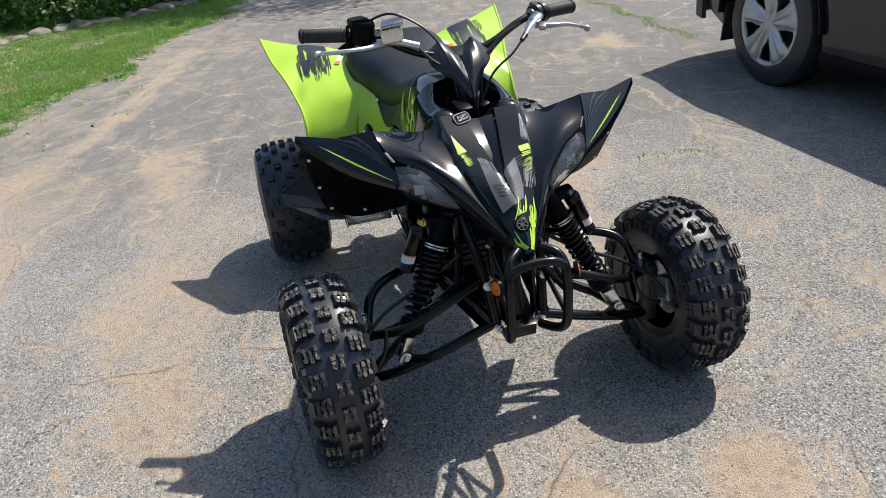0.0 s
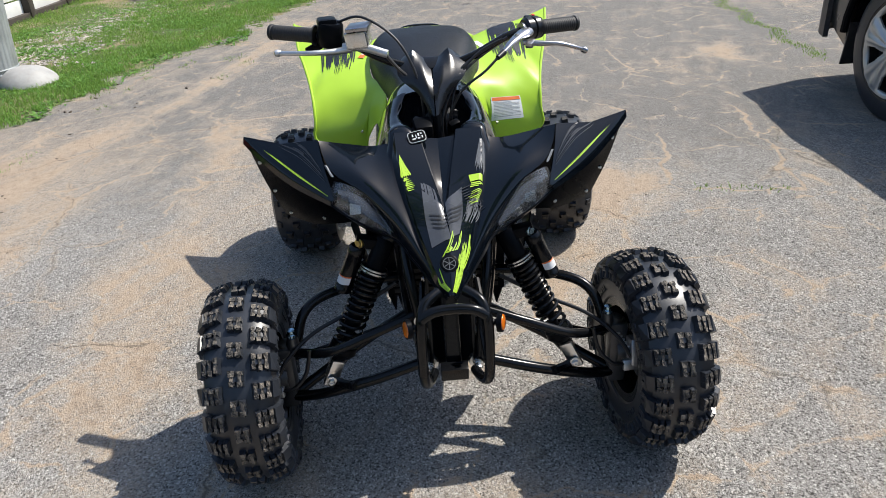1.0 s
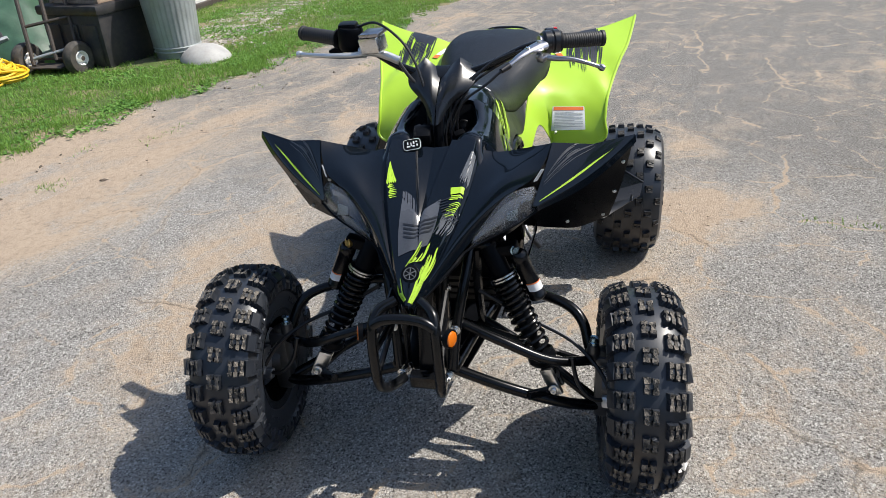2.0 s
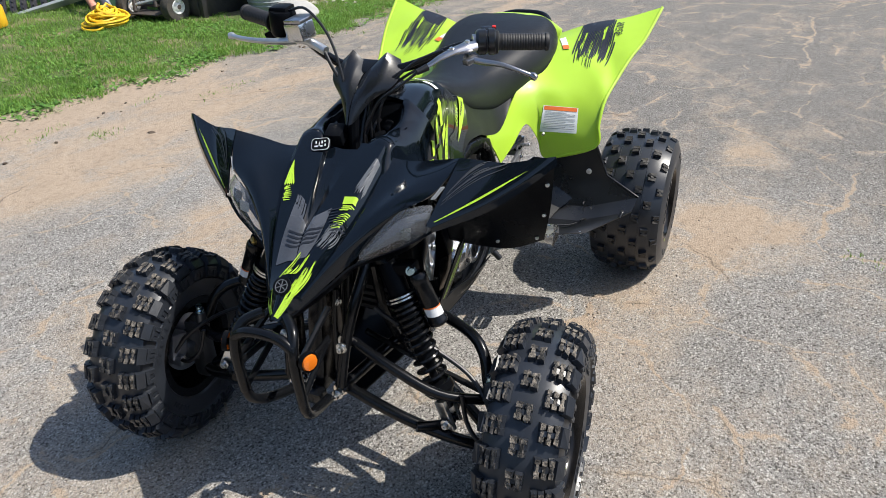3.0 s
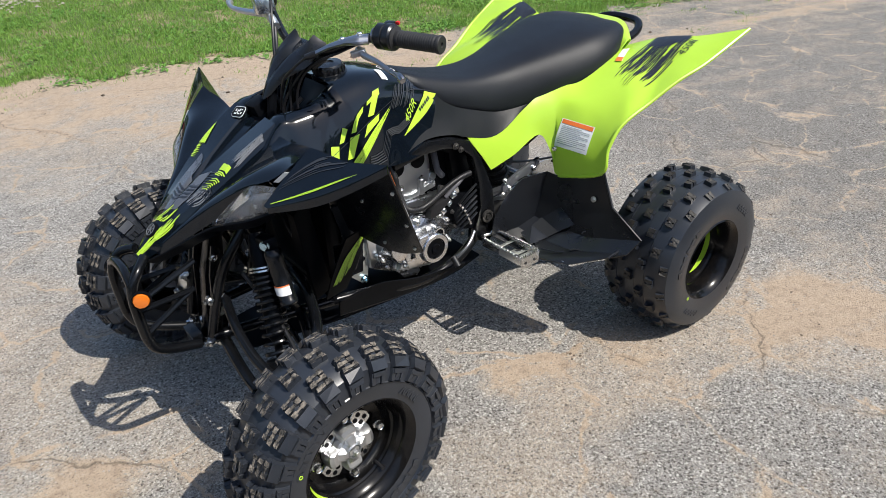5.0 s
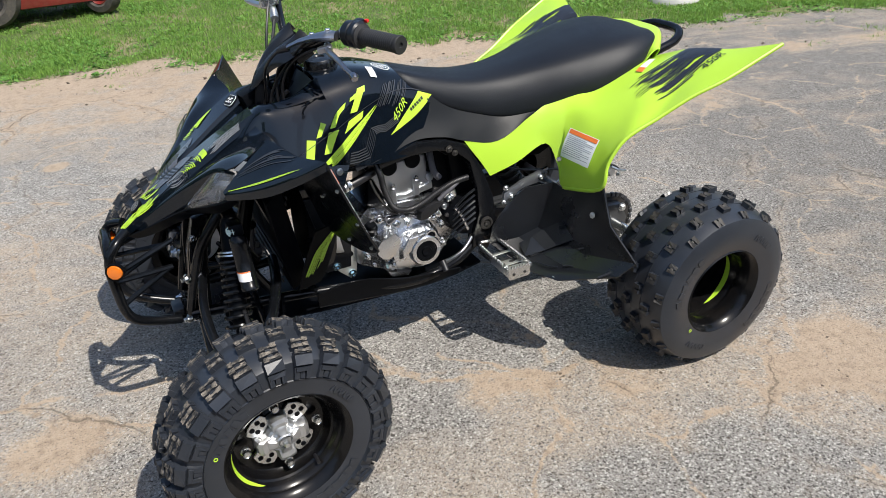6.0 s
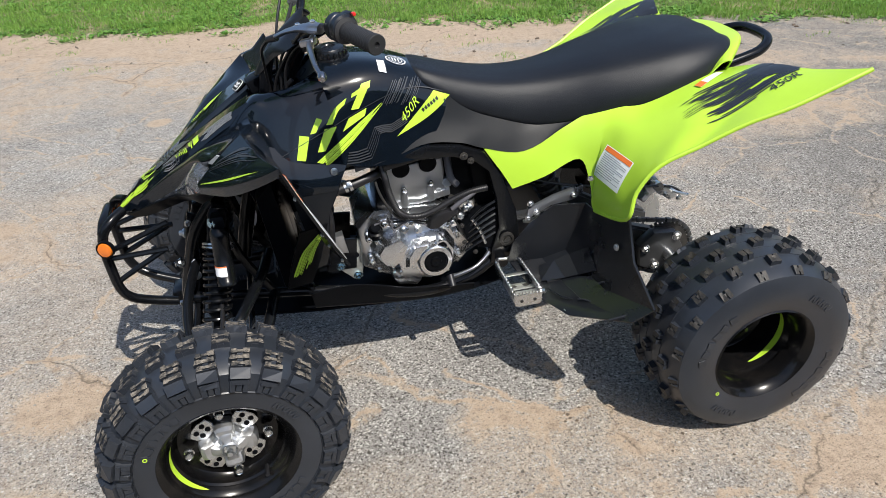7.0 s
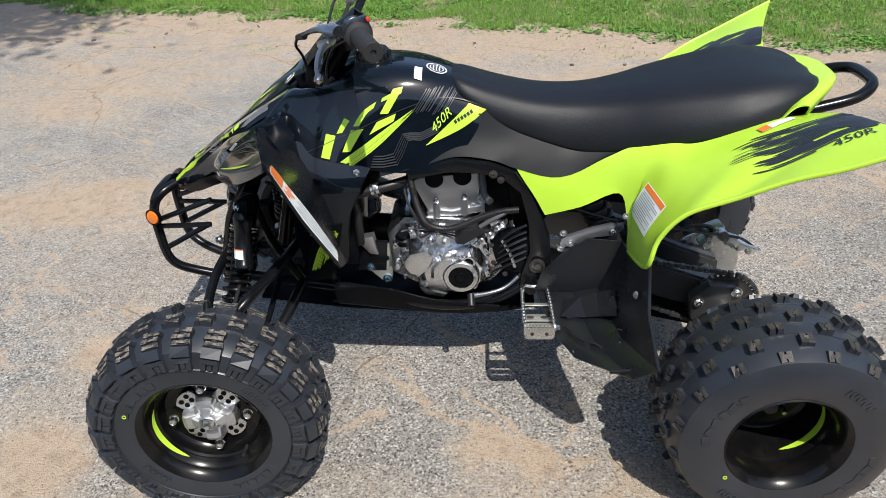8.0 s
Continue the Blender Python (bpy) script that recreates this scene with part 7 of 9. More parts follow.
# dark castings, pipes and coil between radiator and cylinder
for s in (1, -1):
    prism("engine_mount", [(0.985, 0.330), (0.985, 0.400), (0.945, 0.425), (0.895, 0.420), (0.905, 0.330)], 0.070 * s, 0.082 * s, M_FRAME, quad, bevel=0.003)
tube("water_pipe", [(0.965, 0.10, 0.430), (0.962, 0.115, 0.500), (0.965, 0.110, 0.550), (0.975, 0.125, 0.595)], 0.012, M_HOSE, quad, 10, 5)
box("ignition_coil", (0.04, 0.05, 0.05), pose(0.968, 0.09, 0.545, 0, 10, 0), M_BLACK, quad, 0.01)
box("fuel_tank", (0.26, 0.18, 0.13), pose(0.80, 0, 0.775), M_BLACK, quad, 0.03)
for k in range(14):
    box("radiator_fin", (0.004, 0.29, 0.012), pose(1.118 - 0.0035 * k, 0, 0.385 + 0.018 * k, 0, 8, 0), M_DARKMETAL, quad, 0)

# ---- ground and lawn ----
def verge(x):
    """Where the lawn begins, as y over x."""
    return max(-0.37 * x - 3.70, -0.27 * x - 3.75) + 0.20 * noise.noise((x * 1.3, 3.7, 0)) + 0.14 * noise.noise((x * 4.1, 9.2, 0)) + 0.06 * noise.noise((x * 13, 1.2, 0))


def dip(x):
    """The drive falls by two centimetres under the front wheels."""
    u = min(1.0, max(0.0, (x - 0.75) / 0.5))
    return -0.022 * u * u * (3 - 2 * u)


bm = bmesh.new()
cuts = [-300, -60, -20, -8, -4, 0, 0.7, 0.8, 0.9, 1.0, 1.1, 1.2, 1.3, 2, 4, 8, 20, 60, 300]
add_grid(bm, [[Vector((x, y, dip(x))) for x in cuts] for y in (-300, -60, -20, -8, -4, 0, 4, 8, 20, 60, 300)])
bmesh.ops.recalc_face_normals(bm, faces=bm.faces[:])
ground = tagged(part("ground", bm, M_ASPHALT), "old grey asphalt drive with washed-in sand and cracks", "ground", kind="structure")

bm = bmesh.new()
xs = [-13 + 0.045 * i for i in range(420)]
rows = []
for off in (-0.12, -0.07, -0.03, 0.01, 0.05, 0.09, 0.13, 0.18, 0.24, 0.32, 0.45, 0.9, 1.8, 3.5, 7, 14):
    row = []
    for x in xs:
        lump = 0.018 * noise.noise((x * 5, off * 5, 0)) + 0.010 * noise.noise((x * 14, off * 14, 3))
        row.append(Vector((x, verge(x) - off, dip(x) + min(0.014, 0.045 * off) + lump * (0.6 if off < 0.5 else 1) + 0.012 * min(max(off, 0), 3) - (0.03 if off < -0.1 else 0))))
    rows.append(row)
add_grid(bm, rows)
bmesh.ops.recalc_face_normals(bm, faces=bm.faces[:])
lawn = tagged(part("lawn", bm, M_SOIL), "patchy lawn soil along the drive", "lawn", kind="structure")


def scatter_blades(name, label, category, material, spots, height, width, seed):
    """Many thin bent blades as one object."""
    r = np.random.RandomState(seed)
    n = len(spots)
    p = np.array(spots)
    a = r.uniform(0, 2 * np.pi, n)
    h = height * r.uniform(0.45, 1.25, n)
    w = width * r.uniform(0.6, 1.3, n)
    lean = r.uniform(0.1, 0.9, n) * h
    la = r.uniform(0, 2 * np.pi, n)
    dx, dy = np.cos(a) * w / 2, np.sin(a) * w / 2
    lx, ly = np.cos(la) * lean, np.sin(la) * lean
    z0 = p[:, 2] - 0.004
    V = np.zeros((n, 5, 3))
    V[:, 0] = np.stack([p[:, 0] - dx, p[:, 1] - dy, z0], 1)
    V[:, 1] = np.stack([p[:, 0] + dx, p[:, 1] + dy, z0], 1)
    V[:, 2] = np.stack([p[:, 0] + dx * 0.8 + lx * 0.35, p[:, 1] + dy * 0.8 + ly * 0.35, z0 + h * 0.6], 1)
    V[:, 3] = np.stack([p[:, 0] - dx * 0.8 + lx * 0.35, p[:, 1] - dy * 0.8 + ly * 0.35, z0 + h * 0.6], 1)
    V[:, 4] = np.stack([p[:, 0] + lx, p[:, 1] + ly, z0 + h * 0.95], 1)
    F = []
    for i in range(n):
        k = i * 5
        F.append((k, k + 1, k + 2, k + 3))
        F.append((k + 3, k + 2, k + 4))
    me = bpy.data.meshes.new(name)
    me.from_pydata(V.reshape(-1, 3).tolist(), [], F)
    me.materials.append(material)
    return tagged(new(name, me), label, category, kind="stuff")


def scatter_leaves(name, label, category, material, spots, size, seed):
    """Broad low leaves, each a bent kite, as one object."""
    r = random.Random(seed)
    V, F = [], []
    for x, y, z in spots:
        a, L = r.uniform(0, 6.28), size * r.uniform(0.6, 1.4)
        up = r.uniform(0.15, 0.75)
        c, s_ = math.cos(a), math.sin(a)
        w = L * r.uniform(0.28, 0.42)
        k = len(V)
        for u, v, h in ((0, 0, 0), (0.5, w, 0.7), (0.55, 0, 0.55), (0.5, -w, 0.7), (1.0, 0, 0.75)):
            d = L * u
            V.append((x + c * d - s_ * v, y + s_ * d + c * v, z + L * up * h))
        F += [(k, k + 2, k + 1), (k, k + 3, k + 2), (k + 2, k + 4, k + 1), (k + 2, k + 3, k + 4)]
    me = bpy.data.meshes.new(name)
    me.from_pydata(V, [], F)
    me.materials.append(material)
    return tagged(new(name, me), label, category, kind="stuff")


r = random.Random(3)
blades, weeds, tufts = [], [], []
while len(blades) < 200000:
    x = r.uniform(-10.0, 5.4)
    off = r.random() ** 1.5 * 4.2
    dens = noise.noise((x * 0.9, off * 1.1, 5.0)) + 0.6 * noise.noise((x * 3.0, off * 3.0, 2.0))
    edge = off * 3.2 + 0.9 * noise.noise((x * 2.6, off * 2.6, 4.0)) + 0.6 * noise.noise((x * 9.0, off * 9.0, 6.0))
    if edge < r.uniform(0.25, 0.95):
        continue
    if x < -2.6 and off > 0.5 and dens < -0.25 and r.random() < 0.7:
        continue
    if dens < -0.35 and r.random() < 0.75:
        continue
    if -8.4 < x < -3.7 and abs(verge(x) - off + 0.16 + 3.72 + 0.03 * (x + 5)) < 0.38 and r.random() < 0.75:
        continue
    blades.append((x, verge(x) - off + 0.16, dip(x) + 0.012 + 0.012 * off))
while len(weeds) < 30000:
    x = r.uniform(-9.0, 5.2)
    off = r.random() ** 1.3 * 2.6
    if noise.noise((x * 1.7, off * 1.7, 8.0)) + 0.7 * noise.noise((x * 6, off * 6, 3.0)) < r.gauss(0.15, 0.25) or off < 0.15:
        continue
    weeds.append((x + r.gauss(0, 0.02), verge(x) - off + r.gauss(0, 0.02), dip(x) + 0.014 + 0.012 * off))
for _ in range(95):
    # clumps that creep out of the lawn on to the sand
    cx, out = r.uniform(-5.0, 4.6), r.uniform(-0.25, 0.20)
    wide = r.uniform(0.04, 0.13)
    for _ in range(int(wide * 700)):
        weeds.append((cx + r.gauss(0, wide), verge(cx) + out + r.gauss(0, wide * 0.5), dip(cx) + 0.006))
# loose tufts on the sandy verge and in the far joint beside the car
for cx, cy, n, sp in [(r.uniform(-5, 4.0), None, 26, 0.06) for _ in range(70)] + [(-5.25 + 0.125 * i, 3.26 - 0.012 * i + 0.05 * math.sin(i), 70, 0.065) for i in range(23)] + [(-0.25 + 0.008 * i, 1.27 + 0.055 * i, 9, 0.025) for i in range(8)]:
    cy = verge(cx) + r.random() ** 2 * 0.95 + 0.05 if cy is None else cy
    for _ in range(n):
        tufts.append((cx + r.gauss(0, sp), cy + r.gauss(0, sp * 0.5), dip(cx)))
scatter_blades("lawn_grass", "bright green lawn grass, uneven and weedy", "grass", M_GRASS, blades, 0.042, 0.0042, 1)
scatter_leaves("lawn_weeds", "broad-leaved weeds in the lawn", "weeds", M_WEED, weeds, 0.031, 2)
scatter_blades("verge_tufts", "thin grass tufts in sand and joints", "grass", M_GRASS, tufts, 0.024, 0.004, 4)

# loose grit on the drive
V, F = [], []
for i in range(21000):
    x, y = (r.uniform(-4.0, 3.6), r.uniform(-3.2, 2.3)) if i < 6000 else (r.uniform(-1.4, 2.6), r.uniform(-1.2, 1.7))
    if noise.noise((x * 1.1, y * 1.1, 4.0)) < -0.1 and r.random() < 0.7:
        continue
    q = 0.0016 + 0.0034 * r.random() ** 4
    k = len(V)
    for dx, dy, dz in ((1, 0, 0), (-0.4, 0.9, 0), (-0.5, -0.8, 0), (0.1, 0.1, 1.1)):
        V.append((x + q * dx * r.uniform(0.7, 1.3), y + q * dy * r.uniform(0.7, 1.3), dip(x) + q * dz))
    F += [(k, k + 1, k + 3), (k + 1, k + 2, k + 3), (k + 2, k, k + 3)]
me = bpy.data.meshes.new("grit")
me.from_pydata(V, [], F)
me.materials.append(M_PEBBLE)
tagged(new("grit", me), "loose grit and small pebbles on the asphalt", "gravel", kind="stuff")

# dark clods, twigs and stones along the lawn's edge
bm = bmesh.new()
for i in range(130):
    x = r.uniform(-3.6, 4.4)
    y, q = verge(x) + 0.02 + r.random() ** 1.6 * 1.3, 0.004 + 0.013 * r.random() ** 3
    m_ = pose(x, y, dip(x) + q * 0.25, r.uniform(-20, 20), r.uniform(-20, 20), r.uniform(0, 360)) @ Matrix.Diagonal((r.uniform(0.8, 2.2), r.uniform(0.7, 1.1), r.uniform(0.4, 0.7), 1))
    made = bmesh.ops.create_icosphere(bm, subdivisions=1, radius=q, matrix=m_)
    for v in made["verts"]:
        v.co += Vector((r.gauss(0, 1), r.gauss(0, 1), r.gauss(0, 1))) * q * 0.16
ob = part("clods", bm, M_MUD, None, sharp=30)
tagged(ob, "dark earth clods and small stones on the sandy verge", "stones", kind="stuff")

# gravel strip in the lawn by the deck
V, F = [], []
for i in range(7600):
    x = r.uniform(-8.4, -3.7) if i < 5200 else r.gauss(0.10, 0.45)
    y = -3.72 - 0.03 * (x + 5) + r.gauss(0, 0.32) if i < 5200 else -7.35 + r.gauss(0, 0.30)
    q = 0.012 + 0.024 * r.random() ** 2
    k = len(V)
    for dx, dy, dz in ((1, 0, 0), (-0.4, 0.9, 0), (-0.5, -0.8, 0), (0.1, 0.1, 0.5)):
        V.append((x + q * dx * r.uniform(0.7, 1.3), y + q * dy * r.uniform(0.7, 1.3), (0.032 if i < 5200 else 0.062) + q * dz))
    F += [(k, k + 1, k + 3), (k + 1, k + 2, k + 3), (k + 2, k, k + 3)]
me = bpy.data.meshes.new("gravel_strip")
me.from_pydata(V, [], F)
me.materials.append(M_PEBBLE)
tagged(new("gravel_strip", me), "pale gravel strip between lawn and deck", "gravel", kind="stuff")

# dark crumbs of dried mud by the rear wheel and in the sand beside it
V, F = [], []
for cx, cy, n, sp in ((0.39, 0.43, 34, 0.04), (-0.36, 0.78, 18, 0.13), (-0.20, 1.0, 8, 0.15), (0.10, 0.70, 12, 0.12), (1.2, -1.9, 24, 0.5), (-0.9, -0.5, 40, 0.4), (2.6, -2.2, 10, 0.3)):
    for _ in range(n):
        x, y = cx + r.gauss(0, sp), cy + r.gauss(0, sp)
        q = 0.002 + 0.005 * r.random() ** 2
        k = len(V)
        for dx, dy, dz in ((1, 0, 0), (0.1, 0.9, 0), (-1, 0.2, 0), (-0.2, -0.9, 0), (0.1, 0.1, 0.8)):
            V.append((x + q * dx * r.uniform(0.6, 1.5), y + q * dy * r.uniform(0.6, 1.5), dip(x) - 0.0005 + q * dz * r.uniform(0.6, 1.2)))
        F += [(k, k + 1, k + 4), (k + 1, k + 2, k + 4), (k + 2, k + 3, k + 4), (k + 3, k, k + 4)]
me = bpy.data.meshes.new("mud_crumbs")
me.from_pydata(V, [], F)
me.materials.append(M_MUD)
tagged(new("mud_crumbs", me), "dark crumbs of dried mud on the asphalt", "dirt", kind="stuff")

# ---- prints and stickers on the bodywork ----
def art(u, v):
    """Side artwork, drawn on a sheet 1260 wide and 605 high, to x and z on the machine's flank."""
    return (1.07438 - 5.30276e-4 * u + 6.78e-5 * v, 0.987594 - 8.335e-5 * u - 5.52136e-4 * v)


def arts(*pts):
    return [art(*p) for p in pts]


STROKES = [
    (arts((180, 372), (165, 470)), arts((222, 375), (203, 472))),
    (arts((255, 300), (226, 366)), arts((280, 308), (250, 360))),
    (arts((388, 222), (330, 268), (296, 328)), arts((378, 248), (348, 276), (322, 324))),
    (arts((288, 345), (256, 437)), arts((340, 334), (290, 432))),
    (arts((412, 206), (496, 156)), arts((408, 222), (492, 180))),
    (arts((455, 168), (406, 270)), arts((497, 156), (442, 265))),
    (arts((395, 303), (476, 262)), arts((368, 356), (468, 294))),
]
for s in (1, -1):
    tree = skin([tank, rails[s], panels[s]])
    way, put = (0, -s, 0), (lambda a, b, s=s: (a, 0.6 * s, b))
    rng = random.Random(21)
    # grey artwork field, chevrons, scratchy lines
    lines = []
    for k in range(5):
        o = 11 * k
        pts = [(392 - o * 0.2, 442 + o), (478 + o * 0.5, 428 + o), (512 + o * 0.6, 342 + o * 0.55), (590, 330 + o * 0.7), (668, 282 + o * 0.8)]
        lines.append((arts(*pts), arts(*[(u, v + 5.5) for u, v in pts])))
    for k in range(16):
        u, v = 600 + 9 * k + rng.uniform(-4, 4), 150 + rng.uniform(-6, 12)
        lines.append((arts((u, v), (u - 52, v + 95)), arts((u + 4, v), (u - 49, v + 96))))
    decal("side_pattern", lines, tree, put, way, M_GREYDECAL, quad, 0.0022, "grey chevron pattern")
    decal("side_lettering", STROKES, tree, put, way, M_LIMEDECAL, quad, 0.0026, "slanted lime brush-stroke letters")
    decal("side_swoosh", brush(arts((250, 478), (400, 356), (568, 222)), arts((308, 487), (425, 388), (568, 226)), 6, rng, 0.06, 0.16, 0.16), tree, put, way, M_LIMEDECAL, quad, 0.0026, "lime brush stroke", 12)
    decal("side_tag", [(arts((618, 382), (720, 272), (797, 188)), arts((618, 383), (765, 300), (882, 205)))], tree, put, way, M_LIMEDECAL, quad, 0.0026, "lime wedge with a dark wordmark bar", 12, 5)
    decal("wordmark", [(arts((730 + 13 * k, 272 - 9 * k), (740 + 13 * k, 282 - 9 * k)), arts((737 + 13 * k, 262 - 9 * k), (747 + 13 * k, 274 - 9 * k))) for k in range(6)], tree, put, way, M_DARKDECAL, quad, 0.0034, nu=2, nv=1)
    # seam lines of the tank cover
    decal("panel_seam", [(arts((78, 470), (300, 345), (560, 215), (700, 182), (880, 205)), arts((78, 473), (300, 348), (560, 218), (700, 185), (880, 208)))], tree, put, way, M_DARKDECAL, quad, 0.0030, nu=24, nv=1)


def lettering(name, text, size, place, mat, parent, tree, way, lift=0.0028, shear=0.25):
    """A word in the built-in font, laid on a surface; place() takes letter coordinates into space."""
    cu = bpy.data.curves.new(name, "FONT")
    cu.body, cu.size, cu.shear = text, size, shear
    cu.resolution_u = 2
    tmp = bpy.data.objects.new(name, cu)
    me = bpy.data.meshes.new_from_object(tmp)
    bpy.data.objects.remove(tmp)
    bpy.data.curves.remove(cu)
    bm = bmesh.new()
    bm.from_mesh(me)
    bpy.data.meshes.remove(me)
    for v in bm.verts[:]:
        q = lay(tree, place(v.co.x, v.co.y), way, lift)
        if q is None:
            bm.verts.remove(v)
        else:
            v.co = q
    return part(name, bm, mat, parent, sharp=60)


tree = skin([tank, rails[1], panels[1]])
a0, a1 = Vector((*art(648, 330), 0)), Vector((*art(738, 222), 0))
ex = (a1 - a0).normalized()
ey = Vector((-ex.y, ex.x, 0))
if ey.y < 0:
    ey = -ey
wide = (a1 - a0).length
lettering("model_number", "450R", wide / 2.6, lambda u, v: ((a0 + ex * u + ey * v).x, 0.6, (a0 + ex * u + ey * v).y), M_LIMEDECAL, quad, tree, (0, -1, 0), shear=0.5)

# hood prints
tree = skin([hood, wings[1], wings[-1]])
down, over = (0, 0, -1), (lambda a, b: (a, b, 1.4))
rng = random.Random(5)
# nose: one splash each side of the badge, one thrown back over it
nose = brush([(1.467, -0.006), (1.445, -0.024), (1.412, -0.036)], [(1.465, -0.001), (1.449, -0.012), (1.422, -0.022)], 4, rng, 0.0, 0.5, 0.12)
nose += brush([(1.469, 0.002), (1.446, 0.010), (1.412, 0.020)], [(1.467, 0.010), (1.438, 0.026), (1.402, 0.040)], 7, rng, 0.0, 0.55, 0.12)
nose += brush([(1.424, 0.016), (1.404, 0.024), (1.384, 0.030)], [(1.424, 0.033), (1.392, 0.049), (1.352, 0.062)], 11, rng, 0.05, 0.85, 0.22)
nose += brush([(1.410, -0.015), (1.388, 0.002), (1.352, 0.016)], [(1.394, 0.022), (1.380, 0.030), (1.352, 0.038)], 10, rng, 0.10, 0.9, 0.25)
# patch on the right rib: a solid wedge breaking up into cross streaks
nose += brush([(1.176, -0.099), (1.205, -0.099), (1.238, -0.095)], [(1.177, -0.098), (1.203, -0.085), (1.230, -0.069)], 5, rng, 0.0, 0.22, 0.06)
for k in range(8):
    x = 1.234 + 0.0040 * k
    y0, y1 = -0.094 + 0.0008 * k + rng.uniform(0, 0.006), -0.074 + 0.0022 * k - rng.uniform(0, 0.006)
    w = 0.0042 - 0.0003 * k
    nose.append(([(x, y0), (x - 0.003, y1)], [(x + w, y0 + 0.002), (x - 0.003 + w * 0.5, y1 - 0.003)]))
# patch on the left rib, with slanted streaks under it
nose += [([(1.236, 0.066), (1.235, 0.081), (1.234, 0.098)], [(1.252, 0.068), (1.250, 0.081), (1.248, 0.096)])]
nose += [([(1.254 + 0.004 * k, 0.070 - 0.002 * k), (1.252 + 0.004 * k, 0.096 - 0.004 * k)], [(1.2565 + 0.004 * k, 0.070 - 0.002 * k), (1.2545 + 0.004 * k, 0.095 - 0.004 * k)]) for k in range(3)]
for k in range(7):
    x, y = 1.266 + 0.0046 * k, 0.092 - 0.0020 * k
    L = rng.uniform(0.35, 0.85)
    nose.append(([(x, y), (x + 0.014 * L, y - 0.040 * L)], [(x + 0.0022, y), (x + 0.0012 + 0.014 * L, y - 0.040 * L)]))
decal("hood_splash", nose, tree, over, down, M_LIMEDECAL, quad, 0.0022, "lime paint-splash print", 12)
field = [([(1.262, -0.050), (1.330, -0.046), (1.385, -0.036)], [(1.300, -0.004), (1.345, 0.004), (1.375, 0.010)]), ([(1.290, 0.004), (1.330, 0.006), (1.372, 0.010)], [(1.262, 0.046), (1.320, 0.042), (1.362, 0.030)])]
field += brush([(1.240, -0.052), (1.262, -0.050), (1.300, -0.046)], [(1.262, -0.018), (1.285, -0.012), (1.310, -0.010)], 5, rng, 0.2, 0.5, 0.2)
decal("hood_field", field, tree, over, down, M_FIELD, quad, 0.0014, "grey print field", 14, 6)
silver = brush([(1.146, 0.104), (1.180, 0.094), (1.232, 0.078)], [(1.150, 0.113), (1.190, 0.109), (1.236, 0.103)], 14, rng, 0.05, 0.25, 0.10)
silver += brush([(1.288, 0.060), (1.312, 0.050), (1.338, 0.036)], [(1.288, 0.088), (1.318, 0.080), (1.350, 0.060)], 16, rng, 0.45, 0.7, 0.45)
decal("silver_splash", silver, tree, over, down, M_SILVERDECAL, quad, 0.0018, "silver-grey scratched print", 14)
chev = []
for k in range(4):
    o = 0.0088 * k
    pts = [(1.318 + o, -0.036 + 0.002 * k), (1.322 + o, -0.014), (1.321 + o, -0.002), (1.311 + o, 0.012), (1.306 + o, 0.028), (1.300 + o, 0.044 - 0.003 * k)]
    chev.append((pts, [(x + 0.0040, y) for x, y in pts]))
for k in range(9):
    x, y = 1.268 + 0.0052 * k, 0.040 + 0.003 * k
    chev.append(([(x, y), (x - 0.012, y + 0.034 + rng.uniform(-0.008, 0.008))], [(x + 0.0022, y), (x - 0.0105, y + 0.034)]))
decal("hood_pattern", chev, tree, over, down, M_DARKDECAL, quad, 0.0024, "black chevron and scratch print", 14)
# round nose badge: dark disc, bright ring and three bars
n_ = Vector((0.70, 0, 0.72)).normalized()
c_ = Vector((1.4215, 0, 0.6255))
bm = bmesh.new()
add_lathe(bm, [(0.0215, -0.002), (0.0215, 0.002), (0.020, 0.003), (0.0, 0.003)], c_, n_, 32, 0)
add_lathe(bm, [(0.0136, 0.003), (0.0136, 0.0042), (0.0150, 0.0042), (0.0150, 0.003)], c_, n_, 32, 1)
for k in range(3):
    q = Matrix.Translation(c_ + n_ * 0.0038) @ n_.to_track_quat("Z", "X").to_matrix().to_4x4() @ Matrix.Rotation(radians(60 * k), 4, "Z")
    add_box(bm, (0.026, 0.0016, 0.0012), q, 0, 1)
part("nose_badge", bm, [M_BLACK, M_SILVERDECAL], quad, "round dark badge with a silver ring")
# white outlined badge behind the hood
spot, up, _, _ = skin([hood, wings[1], wings[-1]]).ray_cast(Vector((1.128, -0.052, 1.4)), Vector((0, 0, -1)))
up = (up if up.z > 0 else -up) + Vector((0.25, 0, 0))
q = Matrix.Translation(spot + up.normalized() * 0.006) @ up.to_track_quat("Z", "Y").to_matrix().to_4x4() @ Matrix.Rotation(radians(100), 4, "Z")
bm = bmesh.new()
def rounded(w, h, r, n=5):
    return [(sx * (w / 2 - r) + r * math.cos(a0 + math.pi / 2 * k / n), sy * (h / 2 - r) + r * math.sin(a0 + math.pi / 2 * k / n)) for sx, sy, a0 in ((1, 1, 0), (-1, 1, math.pi / 2), (-1, -1, math.pi), (1, -1, 1.5 * math.pi)) for k in range(n + 1)]
for (w, h, r), z0, z1, m_ in (((0.034, 0.048, 0.010), -0.004, 0.0, 0), ((0.031, 0.045, 0.009), 0.0, 0.0012, 1), ((0.0280, 0.0420, 0.008), 0.0012, 0.0020, 0)):
    ring = rounded(w, h, r)
    add_prism(bm, ring, z0, z1, "xy", 0, m_)
